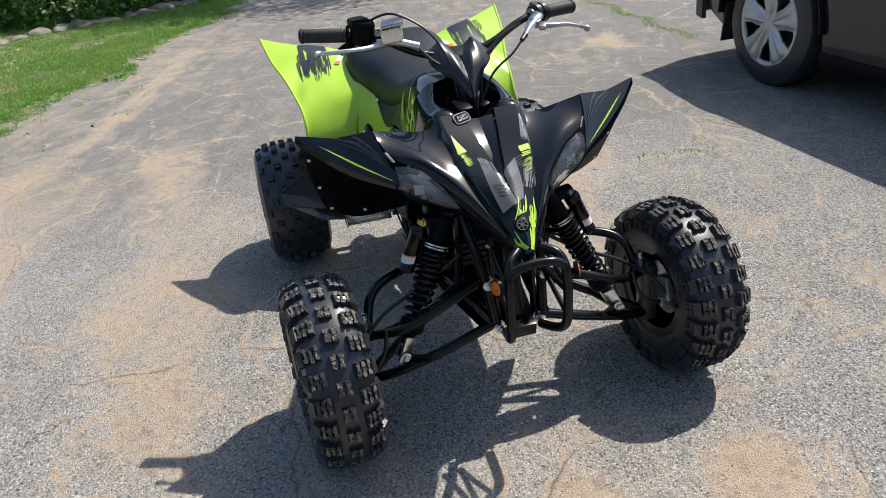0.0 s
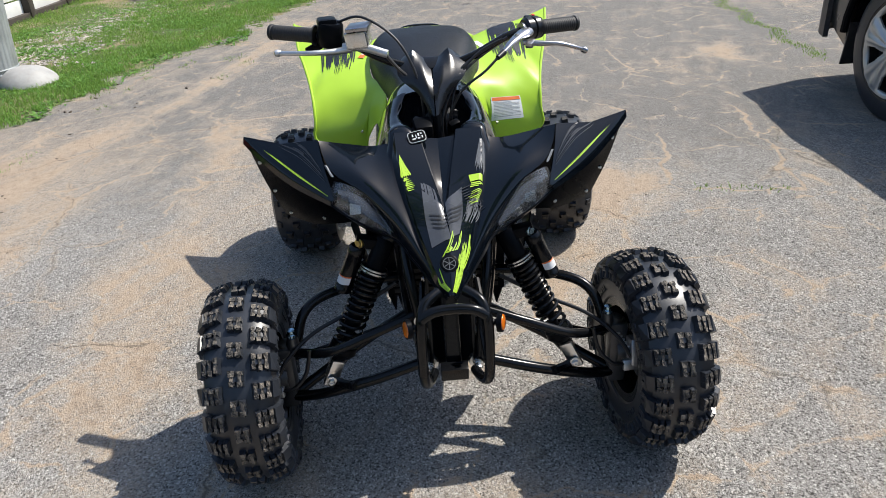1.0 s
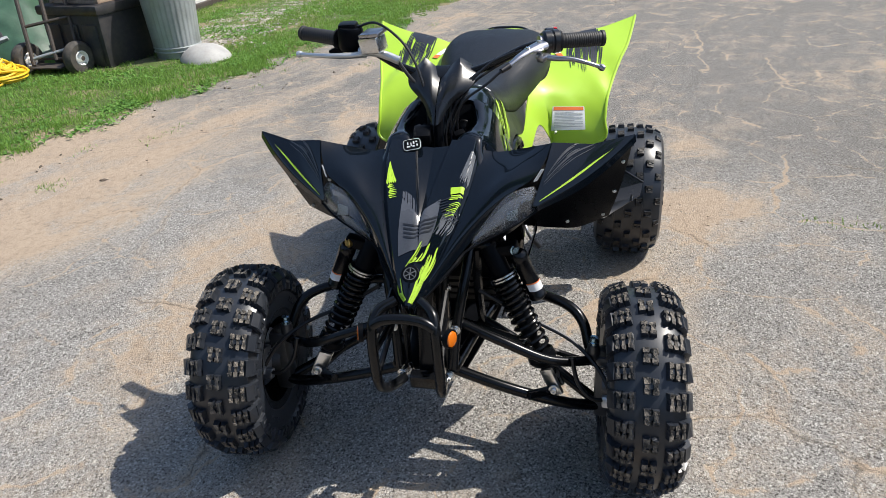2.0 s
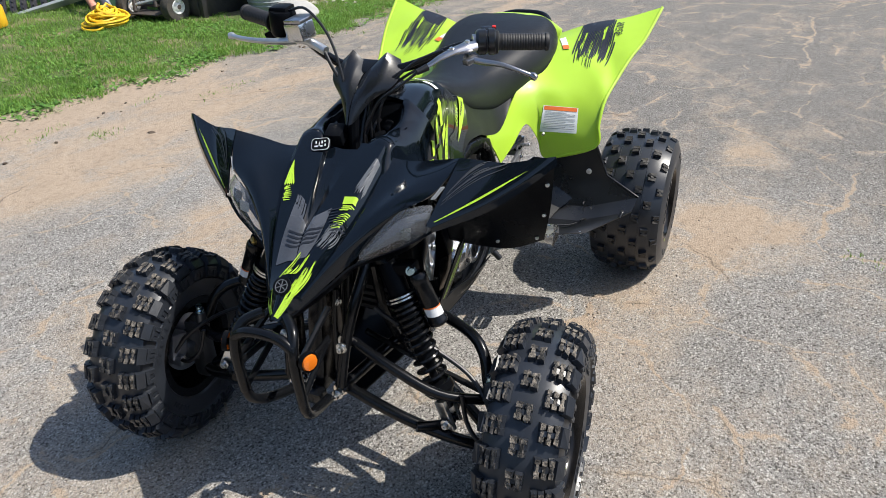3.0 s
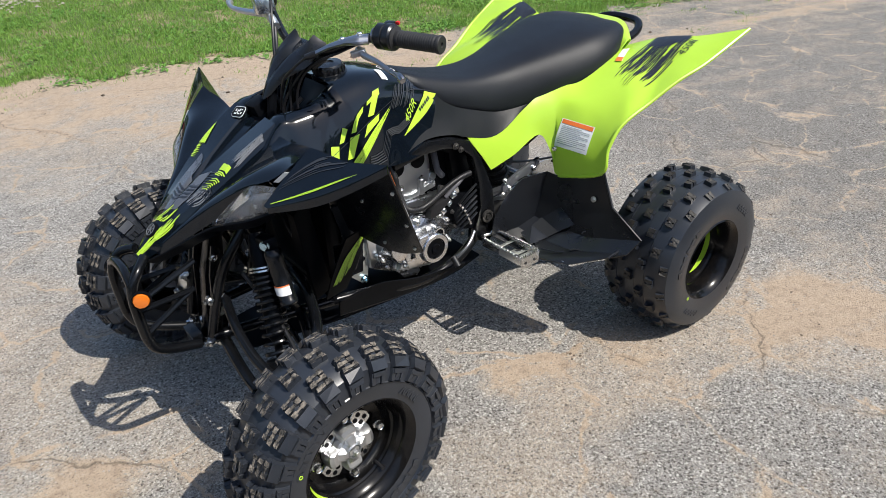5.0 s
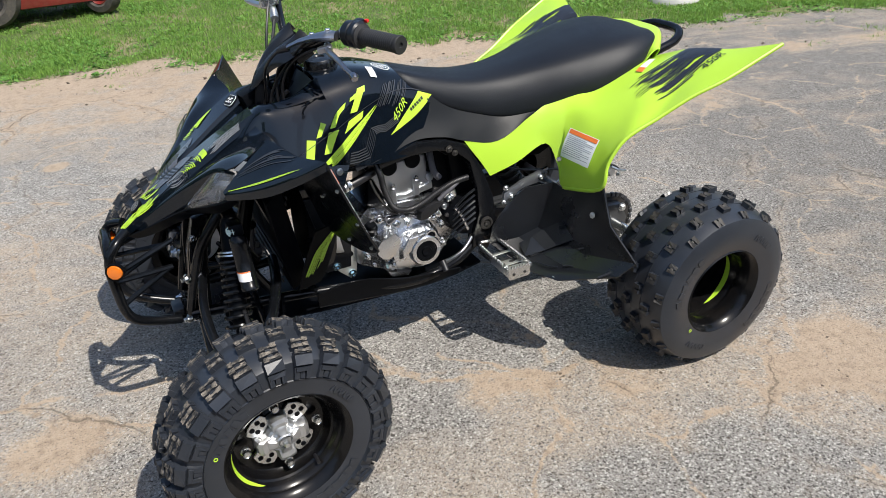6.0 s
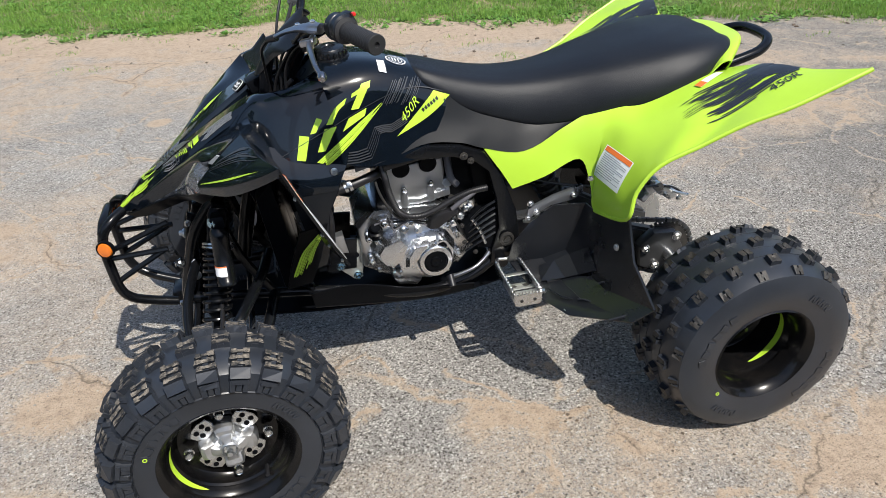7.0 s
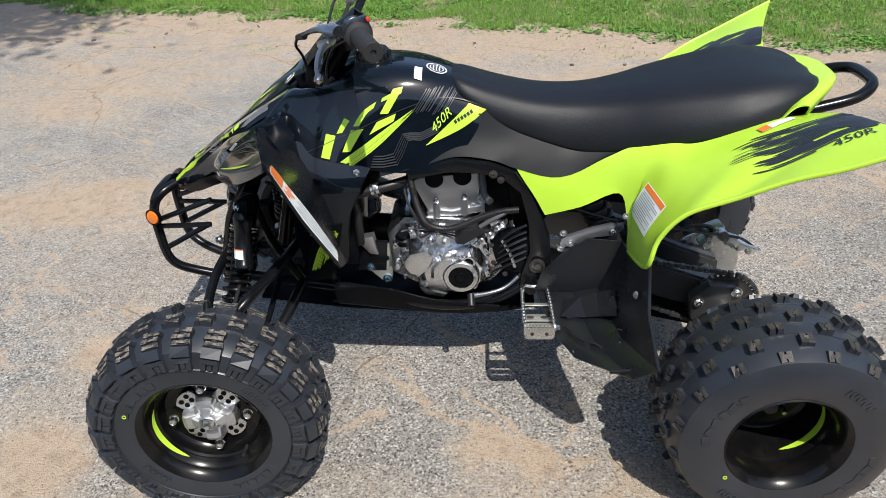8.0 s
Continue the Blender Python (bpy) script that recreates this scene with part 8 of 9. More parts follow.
for x, y, w, h in ((-0.006, 0.009, 0.005, 0.012), (0.004, 0.010, 0.009, 0.004), (-0.006, -0.004, 0.005, 0.008), (0.004, -0.005, 0.010, 0.005), (0.0, 0.002, 0.014, 0.003), (-0.004, -0.013, 0.008, 0.004), (0.006, -0.012, 0.004, 0.006)):
    add_box(bm, (w * 0.7, h * 0.75, 0.0012), Matrix.Translation((x, y, 0.0024)), 0, 1)
bmesh.ops.transform(bm, matrix=q, verts=bm.verts[:])
part("logo_badge", bm, [M_BLACK, M_WHITE], quad, "black badge with a rounded white outline")

# tank top: white tag and round seal
tree = skin([tank])
decal("tank_tag", [([(0.797, 0.060), (0.797, 0.096)], [(0.779, 0.060), (0.779, 0.096)])], tree, over, down, M_WHITE, quad, 0.0022, "small white paper tag", 4, 2)
ring = []
for r0, r1 in ((0.022, 0.025), (0.015, 0.017)):
    for k in range(12):
        a, b = 2 * math.pi * k / 12, 2 * math.pi * (k + 1) / 12
        ring.append(([(0.747 + math.cos(a) * r0, 0.040 + math.sin(a) * r0), (0.747 + math.cos(b) * r0, 0.040 + math.sin(b) * r0)], [(0.747 + math.cos(a) * r1, 0.040 + math.sin(a) * r1), (0.747 + math.cos(b) * r1, 0.040 + math.sin(b) * r1)]))
ring += [([(0.739 + 0.007 * k, 0.030), (0.739 + 0.007 * k, 0.050)], [(0.742 + 0.007 * k, 0.030), (0.742 + 0.007 * k, 0.050)]) for k in range(3)]
decal("tank_seal", ring, tree, over, down, M_WHITE, quad, 0.0022, "round white seal", 2, 1)

# fender flashes
for s in (1, -1):
    tree = skin([fenders[s]])
    rng = random.Random(9)
    st = brush([(1.228, 0.277 * s), (1.160, 0.364 * s), (1.085, 0.455 * s)], [(1.227, 0.277 * s), (1.156, 0.3632 * s), (1.089, 0.448 * s)], 3, rng, 0.06, 0.35, 0.12)
    decal("fender_flash", st, tree, over, down, M_LIMEDECAL, quad, 0.0022, "lime flash along the edge", 14)
    st = brush([(1.205, 0.283 * s), (1.135, 0.352 * s), (1.085, 0.420 * s)], [(1.185, 0.290 * s), (1.120, 0.335 * s), (1.092, 0.385 * s)], 7, rng, 0.5, 0.8, 0.5)
    decal("scratch_print", st, tree, over, down, M_GREYDECAL, quad, 0.0018, nu=14)
    # rear fender prints
    tree = skin([rears[s]])
    st = brush([(-0.112, 0.262 * s), (-0.010, 0.262 * s), (0.075, 0.268 * s)], [(-0.150, 0.372 * s), (-0.040, 0.375 * s), (0.105, 0.372 * s)], 22, rng, 0.04, 1.0, 0.12)
    st += [([(-0.116, 0.268 * s), (-0.090, 0.268 * s), (-0.058, 0.270 * s)], [(-0.148, 0.366 * s), (-0.110, 0.360 * s), (-0.070, 0.330 * s)])]
    st += brush([(-0.030, 0.268 * s), (0.030, 0.272 * s), (0.115, 0.285 * s)], [(-0.030, 0.330 * s), (0.040, 0.335 * s), (0.130, 0.345 * s)], 18, rng, 0.5, 0.9, 0.5)
    st += brush([(-0.060, 0.340 * s), (0.0, 0.345 * s), (0.080, 0.352 * s)], [(-0.080, 0.392 * s), (0.0, 0.396 * s), (0.098, 0.388 * s)], 8, rng, 0.5, 0.5, 0.2)
    decal("fender_splash", st, tree, over, down, M_DARKDECAL, quad, 0.0022, "charcoal dry-brush print", 14)
    decal("warning_sticker", [([(0.040, 0.232 * s), (-0.040, 0.196 * s)], [(0.034, 0.252 * s), (-0.046, 0.216 * s)])], tree, over, down, M_WHITE, quad, 0.0030, "small white warning sticker", 6, 2)
    decal("sticker_bar", [([(0.040, 0.232 * s), (0.018, 0.222 * s)], [(0.034, 0.252 * s), (0.012, 0.242 * s)])], tree, over, down, M_RED, quad, 0.0038, nu=3, nv=1)
tree = skin([rears[1]])
b0, b1 = Vector((-0.048, 0.408, 0)), Vector((-0.150, 0.400, 0))
ex = (b1 - b0).normalized()
ey = Vector((-ex.y, ex.x, 0))
lettering("model_number", "450R", 0.036, lambda u, v, b0=b0, ex=ex, ey=ey: (*(b0 + ex * u + ey * v).xy, 1.4), M_DARKDECAL, quad, tree, (0, 0, -1))

# warning plate on the left rear fender: white plate, orange head band, print lines
LAB = [Vector((0.254, 0.230, 0.662)), Vector((0.233, 0.340, 0.655)), Vector((0.281, 0.349, 0.589)), Vector((0.294, 0.231, 0.590))]
tree = skin([rears[1]])


def label_at(u, v, lift):
    p = LAB[0].lerp(LAB[1], u).lerp(LAB[3].lerp(LAB[2], u), v)
    out = Vector((0.8, 0.2, 0.55)).normalized()
    hit = lay(tree, p + out * 0.08, -out, lift)
    return hit or p


def label_patch(name, u0, v0, u1, v1, mat, lift, n=6):
    bm = bmesh.new()
    add_grid(bm, [[label_at(u0 + (u1 - u0) * j / n, v0 + (v1 - v0) * i / n, lift) for j in range(n + 1)] for i in range(n + 1)])
    return part(name, bm, mat, quad, sharp=60)


label_patch("warning_plate", 0, 0, 1, 1, M_WHITE, 0.0025)["label"] = "white warning label with an orange head band"
label_patch("label_band", 0.03, 0.02, 0.97, 0.17, M_RED, 0.0035)
for k in range(11):
    v = 0.23 + 0.062 * k
    label_patch("label_line", 0.07, v, 0.93 - 0.25 * ((k * 7) % 3 == 0), v + 0.024, M_PRINT, 0.0035, 3)

SHROUD = [[(1.092, 0.200, 0.375), (1.030, 0.200, 0.385)], [(1.072, 0.222, 0.460), (1.000, 0.224, 0.465)], [(1.040, 0.250, 0.560), (0.972, 0.246, 0.572)]]
# warning strip on the back of each flap's outer edge, splashes on the radiator shrouds
for s in (1, -1):
    if s > 0:
        back = skin([o for o in quad.children if o.name == "fender_flap"])
        outer, inner = [(0.486, 0.818), (0.470, 0.700), (0.437, 0.582)], [(0.422, 0.803), (0.405, 0.691), (0.390, 0.579)]

        def on_label(u, v, lift=0.0015):
            i, f = (0, u * 2) if u < 0.5 else (1, u * 2 - 1)
            y, z = Vector(outer[i]).lerp(Vector(outer[i + 1]), f).lerp(Vector(inner[i]).lerp(Vector(inner[i + 1]), f), v)
            return lay(back, (0.6, y, z), (1, 0, 0), lift) or Vector((1.0, y, z))

        def strip(name, u0, u1, v0, v1, lift, mat, label=""):
            n = max(2, round((u1 - u0) * 10))
            sheet(name, [[on_label(u0 + (u1 - u0) * k / n, v, lift) for k in range(n + 1)] for v in (v0, (v0 + v1) / 2, v1)], mat, quad, s, 0.0006, 2, 2, label=label)

        strip("flap_label", 0, 1, 0, 1, 0.0015, M_WHITE, "long white warning label with an orange end")
        strip("label_end", 0, 0.16, 0, 1, 0.0030, M_RED)
        for k in range(5):
            strip("label_line", 0.36 + 0.02 * (k % 3), 0.97 - 0.06 * (k % 2), 0.10 + 0.17 * k, 0.13 + 0.17 * k, 0.0030, M_PRINT)
        for k in range(4):
            strip("label_mark", 0.19 + 0.03 * (k % 2), 0.27 + 0.03 * (k % 3), 0.10 + 0.22 * k, 0.20 + 0.22 * k, 0.0030, M_RED)
    shroud = sheet("shroud", SHROUD, M_BLACK, quad, s, 0.004, 4, 4)
    rng = random.Random(31)
    decal("shroud_splash", brush([(1.076, 0.410), (1.060, 0.452), (1.038, 0.500), (0.992, 0.552)][::-1], [(1.038, 0.424), (1.022, 0.462), (1.006, 0.504), (0.986, 0.543)][::-1], 11, rng, 0.25, 0.35, 0.22), skin([shroud]), lambda a, b, s=s: (a, 0.6 * s, b), (0, -s, 0), M_LIMEDECAL, quad, 0.0022, "lime splash print", 10)
for o in quad.children:
    if o.name.split(".")[0] in ("fender_splash", "hood_splash", "hood_pattern", "side_swoosh", "side_pattern", "side_lettering", "shroud_splash", "scratch_print", "silver_splash", "hood_field", "fender_flash", "tank_seal", "wordmark"):
        o["kind"] = "stuff"

# ---- the parked car: rear to -x, nose to +x, its right flank 0.4 m beyond the walker ----
def car_wheel(car, x, y, s):
    R, W = 0.412, 0.235
    bm = bmesh.new()
    h = W / 2
    c = Vector((x, y, R - 0.006))
    add_lathe(bm, [(0.284, -h * 0.8), (0.292, -h), (0.35, -h * 1.02), (0.392, -h * 0.9), (0.410, -h * 0.65), (R, 0), (0.410, h * 0.65), (0.392, h * 0.9), (0.35, h * 1.02), (0.292, h), (0.284, h * 0.8)], c, (0, 1, 0), 56)
    for g_ in (-0.5, 0.0, 0.5):
        add_lathe(bm, [(0.413, h * (g_ - 0.06)), (0.404, h * g_), (0.413, h * (g_ + 0.06))], c, (0, 1, 0), 56)
    wheel = part("wheel", bm, M_RUBBER, car, "road tyre with a silver five-spoke hub cap")
    bm = bmesh.new()
    add_lathe(bm, [(0.286, s * h * 0.75), (0.290, s * h * 0.98), (0.278, s * h * 0.96), (0.270, s * h * 0.60), (0.262, s * h * 0.2), (0, s * h * 0.2)], c, (0, 1, 0), 48)
    part("rim", bm, M_DARKMETAL, wheel)
    # one moulded cap: five broad ridged spokes with an opening between each two, near the edge
    bm = bmesh.new()
    N, radii = 160, (0.0, 0.03, 0.055, 0.085, 0.100, 0.115, 0.130, 0.145, 0.160, 0.175, 0.190, 0.205, 0.218, 0.232, 0.244, 0.256, 0.272, 0.282)
    vs = []
    for r0 in radii:
        row = []
        for k in range(N):
            a = 2 * math.pi * k / N
            w = math.cos(5 * a)
            dep = 0.90 + 0.10 * math.sin(min(1, r0 / 0.25) * math.pi * 0.6) + (0.16 * max(0, w) ** 0.5 - 0.12 * max(0, w) ** 6) * min(1, r0 / 0.1) * (1 if r0 < 0.25 else 0.3) - 0.10 * max(0, -w) * (0.06 < r0 < 0.25)
            if r0 < 0.04:
                dep += 0.05
            if r0 > 0.275:
                dep -= 0.12
            row.append(bm.verts.new(c + Vector((math.sin(a) * r0, s * h * dep, math.cos(a) * r0))))
        vs.append(row)
    for i in range(1, len(radii) - 1):
        for k in range(N):
            a = 2 * math.pi * (k + 0.5) / N
            w = math.cos(5 * a)
            rm = (radii[i] + radii[i + 1]) / 2
            if 0.10 < rm < 0.245 and w < -0.96 + 0.66 * min(1.0, (rm - 0.10) / 0.09):
                continue
            bm.faces.new((vs[i][k], vs[i][(k + 1) % N], vs[i + 1][(k + 1) % N], vs[i + 1][k]))
    bm.faces.new(vs[1])
    for v in vs[0]:
        bm.verts.remove(v)
    geo = bmesh.ops.extrude_face_region(bm, geom=bm.faces[:])
    for v in geo["geom"]:
        if isinstance(v, bmesh.types.BMVert):
            v.co.y -= s * 0.012
    bmesh.ops.recalc_face_normals(bm, faces=bm.faces[:])
    part("hub_cap", bm, M_HUBCAP, wheel, "scuffed silver plastic hub cap", 50)
    wheel.matrix_basis = Matrix.Translation((x, y, 0)) @ Matrix.Scale(0.955, 4) @ Matrix.Translation((-x, -y, 0))


def build_car():
    car = thing("parked_car", "bronze-grey compact off-road car parked on the asphalt", "car")
    x0, x1, yc, hw = -0.94, 3.72, 0.91, 0.905
    rear_x, front_x, R = 0.0, 2.60, 0.344
    # half sections: across sill, flank, belt, roof; flank openings for the wheels are cut as arches
    def flank(x, z):
        """How far the flank stands from the middle line at height z."""
        end = min(1.0, (x - x0) / 0.55, (x1 - x) / 0.75)
        bulge = hw * (0.965 + 0.035 * math.sin(min(1, max(0, (z - 0.2) / 0.75)) * math.pi))
        if z > 0.78:
            bulge -= (z - 0.78) * 0.50
        return bulge * (0.86 + 0.14 * max(0, end) ** 0.5)
    def roof(x):
        pts = ((x0, 0.90), (x0 + 0.22, 1.28), (x0 + 0.60, 1.48), (1.2, 1.53), (1.9, 1.46), (2.62, 1.04), (3.3, 0.96), (x1, 0.72))
        for (a, za), (b, zb) in zip(pts, pts[1:]):
            if x <= b:
                return za + (zb - za) * (x - a) / (b - a)
        return pts[-1][1]
    def sill(x):
        z = 0.24
        for wx in (rear_x, front_x):
            d = abs(x - wx)
            if d < 0.475:
                z = max(z, 0.406 + math.sqrt(max(0, 0.475 ** 2 - d * d)) - 0.02)
        if x < -0.45 or x > 3.1:
            z = max(z, 0.30 + 0.12 * max(0, -0.45 - x, x - 3.1) / 0.3)
        return z
    xs = sorted(set([x0 + (x1 - x0) * i / 60 for i in range(61)] + [w + d for w in (rear_x, front_x) for d in [0.475 * math.sin(math.pi * k / 24) for k in range(-12, 13)]]))
    for s, nm in ((-1, "flank"), (1, "flank")):
        bm = bmesh.new()
        rows = []
        for x in xs:
            lo, hi = sill(x), max(sill(x) + 0.1, min(1.0, roof(x) - 0.02))
            rows.append([Vector((x, yc + s * flank(x, lo + (hi - lo) * k / 8), lo + (hi - lo) * k / 8)) for k in range(9)])
        add_grid(bm, rows, 0.012)
        bmesh.ops.recalc_face_normals(bm, faces=bm.faces[:])
        part(nm, bm, M_CARPAINT, car, sharp=50)
        bm = bmesh.new()
        gl = [x for x in xs if x0 + 0.2 < x < 2.3]
        add_grid(bm, [[Vector((x, yc + s * flank(x, 1.0 + (roof(x) - 1.03) * k / 4), 1.0 + (roof(x) - 1.03) * k / 4)) for k in range(5)] for x in gl], 0.008)
        part("side_window", bm, M_CARGLASS, car)
        # wheel-arch lips, dark sill trim, mud flap, door seams and handles
        for wx in (rear_x, front_x):
            bm = bmesh.new()
            add_tube(bm, [(wx + math.cos(math.pi * k / 16) * 0.48, yc + s * (flank(wx, 0.6) + 0.004), 0.40 + math.sin(math.pi * k / 16) * 0.48) for k in range(17)], 0.022, 8, 0)
            part("arch_lip", bm, M_BLACK, car)
            bm = bmesh.new()
            add_grid(bm, [[Vector((wx + math.cos(math.pi * k / 20) * q, yc + s * w, 0.38 + math.sin(math.pi * k / 20) * q)) for k in range(21)] for q, w in ((0.468, 0.87), (0.468, 0.57), (0.10, 0.57))])
            part("wheel_well", bm, M_BLACK, car)
            box("mud_flap", (0.012, 0.20, 0.26), pose(wx - 0.47, yc + s * 0.79, 0.33, 0, 8, 0), M_BIN, car, 0.003)
        box("sill_trim", (1.70, 0.06, 0.10), pose(1.30, yc + s * 0.865, 0.25), M_BLACK, car, 0.015)
        for dx, z1 in ((0.455, 0.98), (1.30, 0.98), (2.12, 0.98)):
            tube("door_seam", [(dx, yc + s * (flank(dx, 0.34) + 0.0065), 0.34), (dx + 0.02, yc + s * (flank(dx, 0.65) + 0.0065), 0.65), (dx - 0.01, yc + s * (flank(dx, z1) + 0.0065), z1)], 0.0035, M_BLACK, car, 6, 4)
        for dx in (0.62, 1.46):
            box("door_handle", (0.16, 0.03, 0.03), pose(dx, yc + s * (flank(dx, 0.86) + 0.012), 0.86), M_CARPAINT, car, 0.01)
        box("mirror", (0.12, 0.20, 0.14), pose(2.05, yc + s * 0.98, 1.05), M_CARPAINT, car, 0.04)
    # roof skin, ends
    bm = bmesh.new()
    add_grid(bm, [[Vector((x, yc + flank(x, max(0.95, roof(x) - 0.03)) * k / 6, roof(x) + 0.02 * (1 - (k / 6) ** 2) - 0.02)) for k in range(-6, 7)] for x in xs], 0.012)
    bmesh.ops.recalc_face_normals(bm, faces=bm.faces[:])
    part("roof_and_bonnet", bm, M_CARPAINT, car, sharp=50)
    for x, nm, d in ((x0, "rear_bumper", -1), (x1, "front_bumper", 1)):
        bm = bmesh.new()
        add_grid(bm, fine_grid([[(x - d * 0.22, yc - 0.88, z), (x + d * 0.02, yc - 0.72, z), (x + d * 0.07, yc, z), (x + d * 0.02, yc + 0.72, z), (x - d * 0.22, yc + 0.88, z)] for z in (0.32, 0.42, 0.58, 0.70)], 5, 3), 0.03)
        part(nm, bm, M_CARPAINT if d > 0 else M_BIN, car)
        bm = bmesh.new()
        add_grid(bm, [[Vector((x + 0.10 * (1 if d < 0 else -1), yc - 0.66, z)), Vector((x + 0.02 * (1 if d < 0 else -1), yc, z)), Vector((x + 0.10 * (1 if d < 0 else -1), yc + 0.66, z))] for z in (0.6, 0.85, 1.02)], 0.02)
        part("end_panel", bm, M_CARPAINT, car)
        for sy in (-1, 1):
            box("lamp", (0.06, 0.22, 0.16), pose(x - d * 0.02, yc + sy * 0.68, 0.82), M_CARGLASS if d > 0 else M_REDBTN, car, 0.02)
    box("bumper_core", (0.50, 1.62, 0.56), pose(x0 + 0.24, yc, 0.66), M_BIN, car, 0.04)
    box("underbody", (3.9, 1.40, 0.22), pose(1.5, yc, 0.36), M_BIN, car, 0.04)
    box("cabin_lining", (4.1, 1.36, 0.55), pose(1.38, yc, 0.70), M_BIN, car, 0.10)
    for wx in (rear_x, front_x):
        for s in (-1, 1):
            car_wheel(car, wx, yc + s * 0.79, s)
    return car


CAR_X, CAR_Y = -1.04, 2.58
car = build_car()
car.matrix_basis = pose(CAR_X, CAR_Y + 0.0, 0, 0, 0, 0)
# ---- by the deck: galvanised can, lid, deck box, hand cart, clutter ----
can = thing("trash_can", "corrugated galvanised steel trash can on the grass", "trash can")
prof = []
cx, cy = -3.02, -3.08
bm = bmesh.new()
n, H = 96, 0.68
ring = []
for z, r0, wob in ((0.0, 0.165, 0), (0.03, 0.168, 0), (0.05, 0.172, 0.0), (0.09, 0.174, 0.005), (0.30, 0.188, 0.005), (0.56, 0.205, 0.005), (0.60, 0.210, 0), (0.66, 0.214, 0), (0.68, 0.218, 0), (0.67, 0.208, 0), (0.30, 0.184, 0)):
    ring.append([bm.verts.new((cx + math.cos(2 * math.pi * k / n) * (r0 + wob * math.sin(k * 2 * math.pi / 3)), cy + math.sin(2 * math.pi * k / n) * (r0 + wob * math.sin(k * 2 * math.pi / 3)), z + 0.03)) for k in range(n)])
for A, B in zip(ring, ring[1:]):
    for k in range(n):
        bm.faces.new((A[k], A[(k + 1) % n], B[(k + 1) % n], B[k]))
part("body", bm, M_GALV, can, sharp=60)
for z, r0 in ((0.08, 0.175), (0.11, 0.176), (0.62, 0.212), (0.705, 0.218)):
    bm = bmesh.new()
    add_tube(bm, [(cx + math.cos(2 * math.pi * k / 48) * r0, cy + math.sin(2 * math.pi * k / 48) * r0, z) for k in range(48)], 0.007, 8, 0, closed=True)
    part("hoop", bm, M_GALV, can)
tube("handle", [(cx + 0.20, cy - 0.06, 0.52), (cx + 0.24, cy - 0.05, 0.50), (cx + 0.24, cy + 0.05, 0.50), (cx + 0.20, cy + 0.06, 0.52)], 0.006, M_STEEL, can, 8, 4)
lid = thing("dome_cover", "dull grey domed cover lying on the grass", "cover")
bm = bmesh.new()
add_lathe(bm, [(0.185, 0.014), (0.192, 0.026), (0.186, 0.040), (0.165, 0.065), (0.12, 0.100), (0.06, 0.120), (0, 0.126)], (-2.86, -2.76, 0.01), (0.06, 0.05, 1), 48)
part("dome", bm, M_DOME, lid)

deck_box = thing("deck_box", "black ribbed resin deck box beside the can", "storage box")
m = pose(-2.92, -3.66, 0.0, 0, 0, -12)
bm = bmesh.new()
add_box(bm, (0.56, 0.60, 0.40), m @ Matrix.Translation((0, 0, 0.22)), 0.02)
part("body", bm, M_BIN, deck_box)
bm = bmesh.new()
add_box(bm, (0.60, 0.64, 0.07), m @ Matrix.Translation((0, 0, 0.45)), 0.02)
part("lid", bm, M_BIN, deck_box)
for k in (-1, 0, 1):
    bm = bmesh.new()
    add_box(bm, (0.02, 0.14, 0.30), m @ Matrix.Translation((0.285, 0.19 * k, 0.20)), 0.008)
    part("panel", bm, M_BIN, deck_box)
hutch = thing("wooden_crate", "weathered pine crate standing on the deck box", "crate")
for k in range(4):
    bm = bmesh.new()
    add_box(bm, (0.40, 0.50, 0.022), m @ Matrix.Translation((0.0, 0.0, 0.497 + 0.055 * k)), 0.003)
    part("slat", bm, M_WOOD, hutch)
for a, b in ((-0.19, -0.24), (0.19, -0.24), (-0.19, 0.24), (0.19, 0.24)):
    bm = bmesh.new()
    add_box(bm, (0.03, 0.03, 0.24), m @ Matrix.Translation((a, b, 0.606)), 0.003)
    part("corner_post", bm, M_WOOD, hutch)

cart = thing("hand_cart", "dark steel hand cart with pneumatic wheels on the lawn", "cart")
for wx, wy in ((-2.50, -4.05), (-2.52, -3.62)):
    c = Vector((wx, wy, 0.128))
    ax = Vector((0.22, 0.97, 0)).normalized()
    bm = bmesh.new()
    add_lathe(bm, [(0.055, -0.036), (0.075, -0.044), (0.105, -0.042), (0.122, -0.024), (0.126, 0), (0.122, 0.024), (0.105, 0.042), (0.075, 0.044), (0.055, 0.036)], c, ax, 40)
    w_ = part("wheel", bm, M_CARTTYRE, cart, "small dusty pneumatic wheel")
    bm = bmesh.new()
    add_lathe(bm, [(0.056, 0.036), (0.050, 0.042), (0.036, 0.020), (0.020, 0.030), (0.018, 0.046)], c, ax, 32)
    add_lathe(bm, [(0.018, 0.046), (0, 0.048)], c, ax, 32, 1)
    part("rim", bm, [M_SIDING, M_POST], w_, "small pale rim with a dark hub")
for (p, q) in (((-2.42, -3.94, 0.10), (-2.72, -4.16, 0.98)), ((-2.50, -3.80, 0.12), (-2.78, -4.00, 0.98)), ((-2.58, -3.66, 0.16), (-2.82, -3.82, 0.98))):
    tube("upright", [p, q], 0.015, M_POST, cart, 8, 0)
